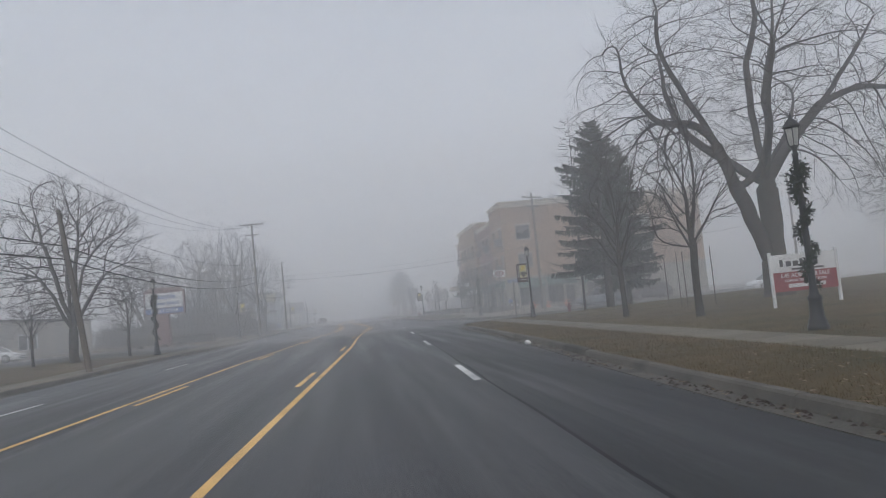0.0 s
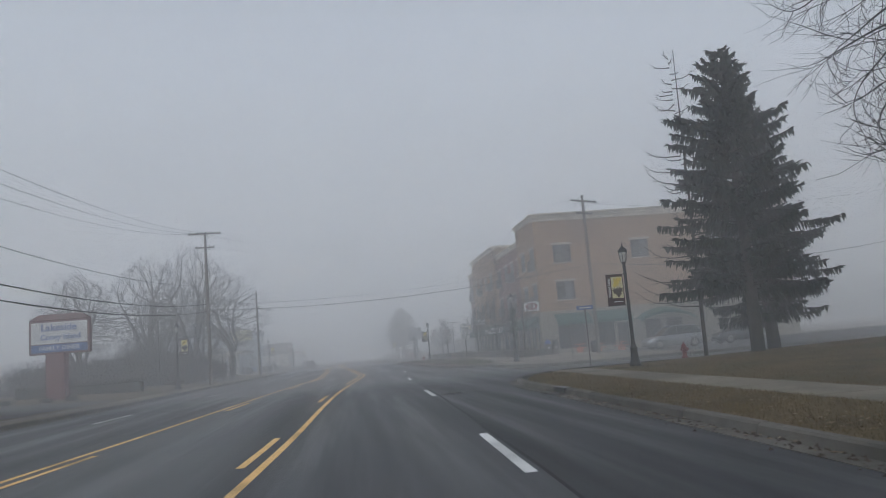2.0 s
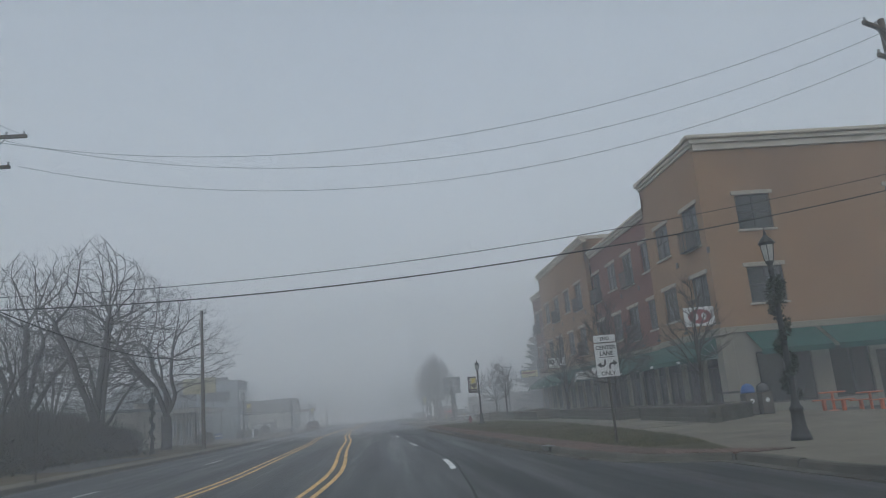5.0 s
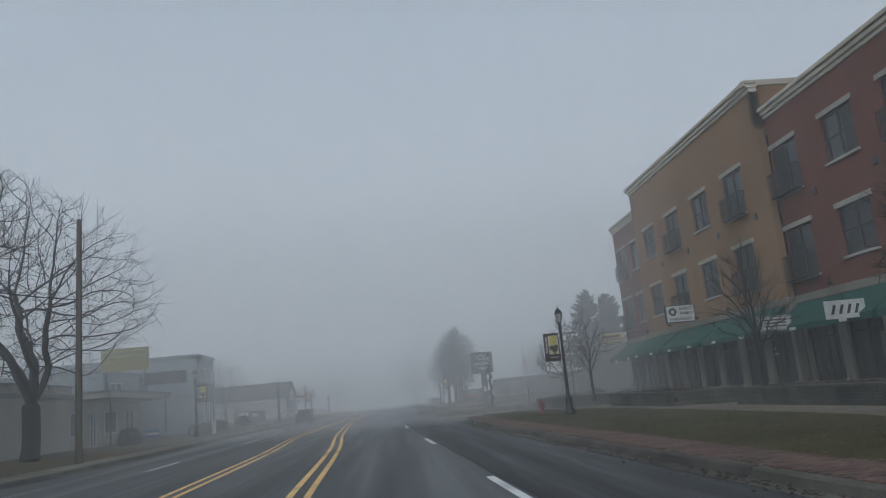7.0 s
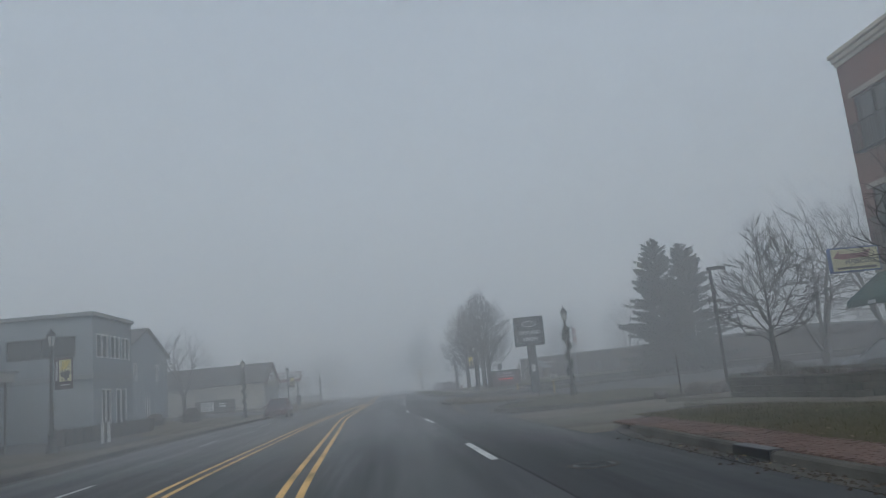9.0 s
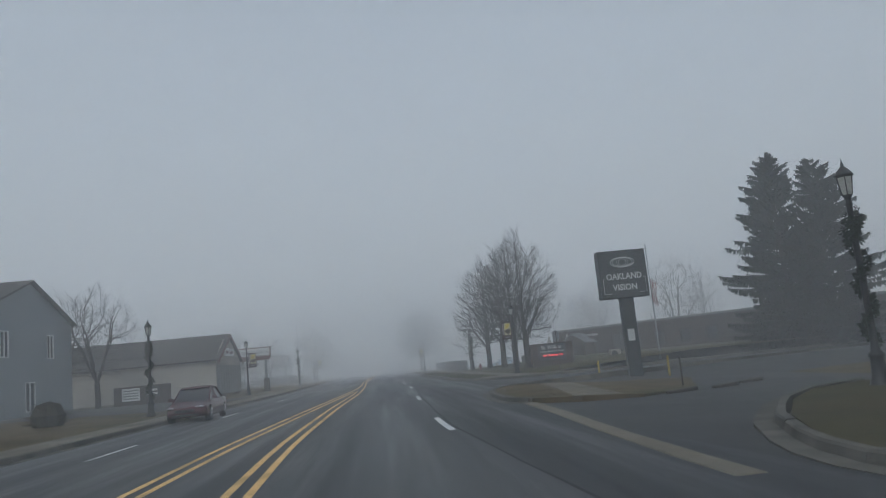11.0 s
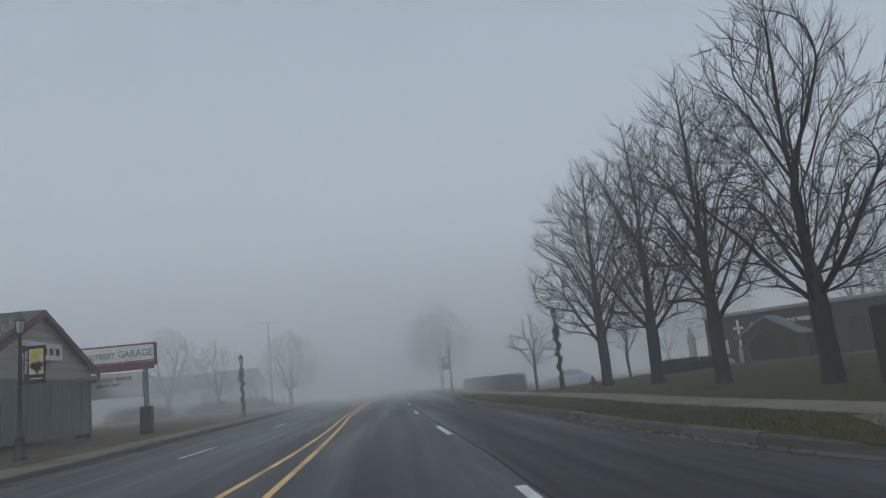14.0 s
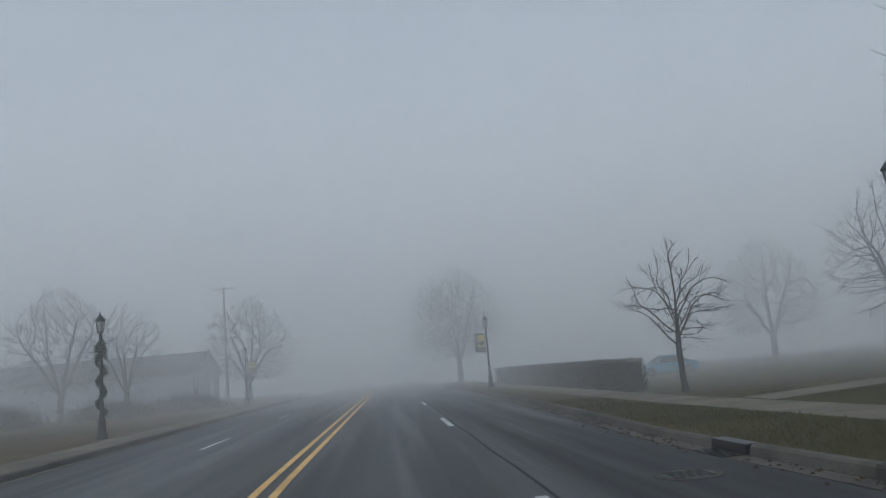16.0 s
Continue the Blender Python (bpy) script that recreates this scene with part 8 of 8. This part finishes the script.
car(25.0, 84.6, 0.0, 0, SILVER, "grey estate car parked beside the plaza", 4.75, 1.86, 1.72, True)
car(30.8, 84.4, 0.0, 0, CARDARK, "dark car parked beside the plaza", 4.8, 1.85, 1.66, True)
car(36.0, 68.5, 0.0, 0, CARWHITE, "white car beyond the park lawn", 4.9, 1.9, 1.7, True)
car(-29.5, 68.0, 0.42, 180, CARWHITE, "white car parked on the diner lot", 4.7, 1.8, 1.45)
car(-33.5, 86.0, 0.42, 150, CARWHITE, "pale car parked on the diner lot", 4.7, 1.8, 1.5)
car(-8.75, 176.2, 0.0, 90, CARMAROON, "dark maroon car on the oncoming side", 4.6, 1.8, 1.42)
car(20.0, 143.0, -0.1, 0, CARDARK, "dark car on the parking lot", 4.8, 1.85, 1.6, True)
car(20.5, 270.0, -0.29, 0, CARBLUE, "pale blue car beyond the lawn", 4.7, 1.8, 1.45)
# construction barriers and bits at the plaza
for x, y in ((19.8, 92.6), (21.6, 92.9), (24.0, 93.5)):
    b = thing("patio_table", x, y, 0.13 if x < 20.3 else 0.0, "orange red plastic patio table by the side entrance", "table", "patio tables")
    Geo().lathe([(0.5, 0.7), (0.52, 0.72), (0.5, 0.75)], 12).under("tabletop", ORANGE, b)
    Geo().lathe([(0.25, 0), (0.06, 0.05), (0.05, 0.7)], 10).under("pedestal", ORANGE, b)
    for k in range(2):
        Geo().box(-0.45, 0.45, (0.55 if k else -0.8), (0.8 if k else -0.55), 0.4, 0.45, 0.02).under("bench", ORANGE, b)
        Geo().box(-0.05, 0.05, (0.6 if k else -0.75), (0.75 if k else -0.6), 0.0, 0.41).under("bench_leg", ORANGE, b)
bin_ = thing("litter_bin", 20.0, 89.0, 0.13, "dark round litter bin on the plaza", "bin")
Geo().lathe([(0.26, 0), (0.3, 0.05), (0.3, 0.8), (0.32, 0.82), (0.25, 0.95), (0.05, 1.0)], 14).under("drum", IRON, bin_, "", True)
for x, lid, lab in ((17.6, BLUE, "brown litter bin with a rounded blue lid"), (18.3, CARDARK, "brown litter bin with a dark lid")):
    b = thing("litter_bin", x, 95.2, 0.13, lab, "bin", "plaza bins")
    Geo().box(-0.27, 0.27, -0.27, 0.27, 0.0, 0.95, 0.04).under("casing", RUST, b)
    Geo().lathe([(0.3, 0.95), (0.3, 1.02), (0.26, 1.2), (0.14, 1.32), (0.02, 1.36)], 14).under("lid", lid, b, "rounded blue lid" if lid is BLUE else "", True)
    Geo().lathe([(0.1, 0), (0.1, 0.006), (0.07, 0.008)], 16).under("disc", WHITE, b, "white round emblem").matrix_basis = pose(0, -0.272, 0.6, 90, 0, 0)

# ---- brick strip before the shops: single pavers near the lens, the rest joined ----
paver_strip = thing("brick_strip", 0, 0, 0, "strip of weathered red brick pavers behind the kerb", "pavement", "", 0, "structure")
sheet(lambda y: brick_a(y) + 0.16, lambda y: brick_a(y) + 1.27, 78.2, 134, 0.6, 1, 0.12).under("bed", SOIL, paver_strip)
paver_mesh = Geo().box(-0.097, 0.097, -0.047, 0.047, 0, 0.05, 0.006).mesh("paver", BRICKPAVE)
rest = Geo()
rr = random.Random(77)
row, single = 0, 0
y = 78.4
while y < 133.8:
    x0 = brick_a(y) + 0.2
    for k in range(5):
        px = x0 + 0.1 + 0.205 * k + (0.1 if row % 2 else 0.0)
        m = pose(px, y, 0.105 + rr.uniform(-0.004, 0.006), rr.uniform(-1, 1), rr.uniform(-1, 1), rr.uniform(-1.5, 1.5))
        if 97.0 < y < 102.9 and single < 300:
            o = new("brick", paver_mesh)
            o.parent = paver_strip
            o.matrix_basis = m
            single += 1
        else:
            rest.box(-0.097, 0.097, -0.047, 0.047, 0, 0.05, 0, m)
    y += 0.102
    row += 1
tagged(rest.under("bricks", BRICKPAVE, paver_strip), "weathered red brick pavers", "", "", "stuff")


# ---- grass blades and fallen leaves ----
def blades(name, region, count, mat, label, seed, size=(0.03, 0.09), parent=None):
    rr = np.random.default_rng(seed)
    g = Geo()
    for _ in range(count):
        x, y, z = region(rr)
        a, h = rr.uniform(0, 6.283), rr.uniform(*size)
        w = 0.006
        dx, dy = math.cos(a) * w, math.sin(a) * w
        lx, ly = rr.normal(0, h * 0.5), rr.normal(0, h * 0.5)
        n = len(g.v)
        g.v += [(x - dx, y - dy, z - 0.01), (x + dx, y + dy, z - 0.01), (x + lx, y + ly, z + h)]
        g.f.append((n, n + 1, n + 2))
    o = g.under(name, mat)
    return tagged(o, label, "grass", "", "stuff")


def strip_region(fa, fb, y0, y1, z):
    def pick(rr):
        y = rr.uniform(y0, y1)
        x = fa(y) + (fb(y) - fa(y)) * rr.random()
        return x, y, z(x, y)
    return pick


blades("grass_blades", strip_region(kr_in, walk_a, 8, 56, lambda x, y: 0.14), 26000, BLADE, "short brown winter grass on the verge", 1)
blades("lawn_blades", strip_region(walk_b, lambda y: 22, 14, 58, z_right), 34000, BLADE, "short brown winter grass on the lawn", 2)
blades("verge_blades", strip_region(brick_b, grass_c0, 82, 135, lambda x, y: 0.15), 26000, BLADE_GREEN, "short green grass on the verge", 3)
blades("church_blades", strip_region(lambda y: kerb_r3(y) + 0.2, walk_c, 193, 240, lambda x, y: 0.14), 18000, BLADE_GREEN, "short green grass on the verge", 4)
blades("church_lawn_blades", strip_region(lambda y: walk_c(y) + 1.6, lambda y: 20, 193, 246, z_right), 26000, BLADE_GREEN, "short green grass on the lawn", 5)


def leaves(region, count, seed, label):
    rr = random.Random(seed)
    nr = np.random.default_rng(seed)
    g = Geo()
    for _ in range(count):
        x, y, z = region(nr)
        s = rr.uniform(0.02, 0.06)
        a = rr.uniform(0, 6.28)
        pts = []
        for k, q in enumerate((1, 0.55, 0.9, 0.5)):
            b = a + k * math.pi / 2
            pts.append((x + s * q * math.cos(b), y + s * q * math.sin(b), z + 0.015 + rr.uniform(0, 0.025)))
        g.add(pts, [(0, 1, 2, 3)])
    return tagged(g.under("fallen_leaves", LEAF), label, "leaves", "", "stuff")


leaves(strip_region(kr_in, walk_a, 8, 56, lambda x, y: 0.14), 2300, 1, "pale dead leaves scattered on the verge")
leaves(strip_region(walk_b, lambda y: 20, 14, 58, z_right), 1900, 2, "pale dead leaves scattered on the lawn")
leaves(strip_region(lambda y: kerb_r(y) - 0.35, lambda y: kerb_r(y) - 0.02, 8, 50, lambda x, y: 0.005), 220, 3, "dead leaves gathered in the gutter")
leaves(strip_region(brick_b, grass_c0, 82, 135, lambda x, y: 0.15), 700, 4, "dead leaves scattered on the shop verge")
leaves(strip_region(lambda y: kerb_r2(y) - 0.35, lambda y: kerb_r2(y) + 0.3, 84, 130, lambda x, y: 0.01 if x < kerb_r2(y) else 0.15), 260, 5, "dead leaves gathered along the kerb")
leaves(strip_region(lambda y: kerb_r3(y) - 0.3, lambda y: kerb_r3(y) + 0.25, 193, 235, lambda x, y: 0.01 if x < kerb_r3(y) else 0.15), 160, 6, "dead leaves gathered along the kerb")
leaves(strip_region(lambda y: 4.3, lambda y: 9, 164, 176, island_z), 700, 7, "dead leaves scattered on the worn island")


def dirt(f, y0, y1, count, seed, label):
    """Crumbs of dirt, sand and rotted leaf that gather where the asphalt meets the kerb."""
    rr = random.Random(seed)
    g = Geo()
    for _ in range(count):
        y = rr.uniform(y0, y1)
        if noise.noise(Vector((y * 0.35, seed, 0))) < rr.uniform(-0.6, 0.3):
            continue
        x = f(y) - abs(rr.gauss(0, 0.22))
        s = rr.uniform(0.015, 0.05)
        p = Vector((x, y, 0.012))
        a = rr.uniform(0, 6.28)
        ring = [p + Vector((s * math.cos(a + k * 2.1), s * math.sin(a + k * 2.1), 0)) for k in range(3)]
        g.add(ring + [p + Vector((0, 0, s * rr.uniform(0.3, 0.9)))], [(0, 1, 3), (1, 2, 3), (2, 0, 3)])
    return tagged(g.under("gutter_dirt", SOIL), label, "dirt", "", "stuff")


dirt(kerb_r, 6, 51, 1300, 11, "dark dirt and rotted leaves in the gutter")
dirt(kerb_r2, 82, 131, 1500, 12, "dark dirt and rotted leaves in the gutter")
dirt(kerb_r3, 193, 240, 1200, 13, "dark dirt and rotted leaves in the gutter")


# ---- tar-sealed cracks in the asphalt ----
def crack(points, width, z, seed):
    rr = random.Random(seed)
    pts = []
    for (xa, ya), (xb, yb) in zip(points, points[1:]):
        n = max(2, int(math.hypot(xb - xa, yb - ya) / 0.25))
        for k in range(n):
            pts.append((xa + (xb - xa) * k / n + rr.gauss(0, 0.035), ya + (yb - ya) * k / n + rr.gauss(0, 0.035)))
    pts.append(points[-1])
    g = Geo()
    for k, (x, y) in enumerate(pts):
        xa, ya = pts[max(k - 1, 0)]
        xb, yb = pts[min(k + 1, len(pts) - 1)]
        d = Vector((yb - ya, xa - xb)).normalized() * width * rr.uniform(0.3, 1.0) / 2
        g.v += [(x - d.x, y - d.y, z(x, y)), (x + d.x, y + d.y, z(x, y))]
    g.f = [(2 * k, 2 * k + 1, 2 * k + 3, 2 * k + 2) for k in range(len(pts) - 1)]
    return structure("road_crack", g, SEAM, "dark tar-sealed crack in the asphalt", "road")


flat = lambda x, y: 0.007
lot_z = lambda x, y: 0.002 - 0.045 * max(0, x - 5.5)
for k, (line_, w, zf) in enumerate((
        (((1.3, 54.2), (2.3, 54.5), (4.2, 54.4)), 0.07, flat), (((-1.2, 71.0), (0.6, 71.3), (2.2, 71.1)), 0.05, flat), (((3.4, 90.4), (6.0, 90.7)), 0.06, flat),
        (((2.7, 104.2), (4.6, 104.6), (5.7, 104.4)), 0.06, flat), (((-9.5, 112.0), (-6.8, 112.4), (-3.6, 112.1)), 0.05, flat), (((1.7, 146.2), (3.9, 146.6)), 0.06, flat),
        (((6.2, 181.4), (9.5, 182.6), (14.0, 183.4), (20.0, 185.2)), 0.09, flat), (((5.8, 184.2), (8.6, 185.0), (12.0, 186.2)), 0.07, flat), (((5.6, 187.0), (8.4, 184.0), (9.4, 181.2)), 0.06, flat),
        (((4.8, 152.0), (7.4, 155.5), (9.5, 160.4)), 0.07, lot_z), (((9.8, 168.6), (14.0, 167.0), (19.0, 168.2)), 0.07, lot_z), (((14.0, 158.0), (15.2, 163.0), (14.2, 169.0)), 0.06, lot_z),
        (((1.4, 212.4), (2.8, 212.8), (4.3, 212.6)), 0.06, flat), (((-6.0, 196.2), (-3.2, 196.5)), 0.05, flat), (((1.5, 229.5), (3.6, 229.1), (4.2, 231.2)), 0.07, flat), (((-8.8, 221.0), (-6.0, 221.4)), 0.05, flat))):
    crack(line_, w, zf, 900 + k)
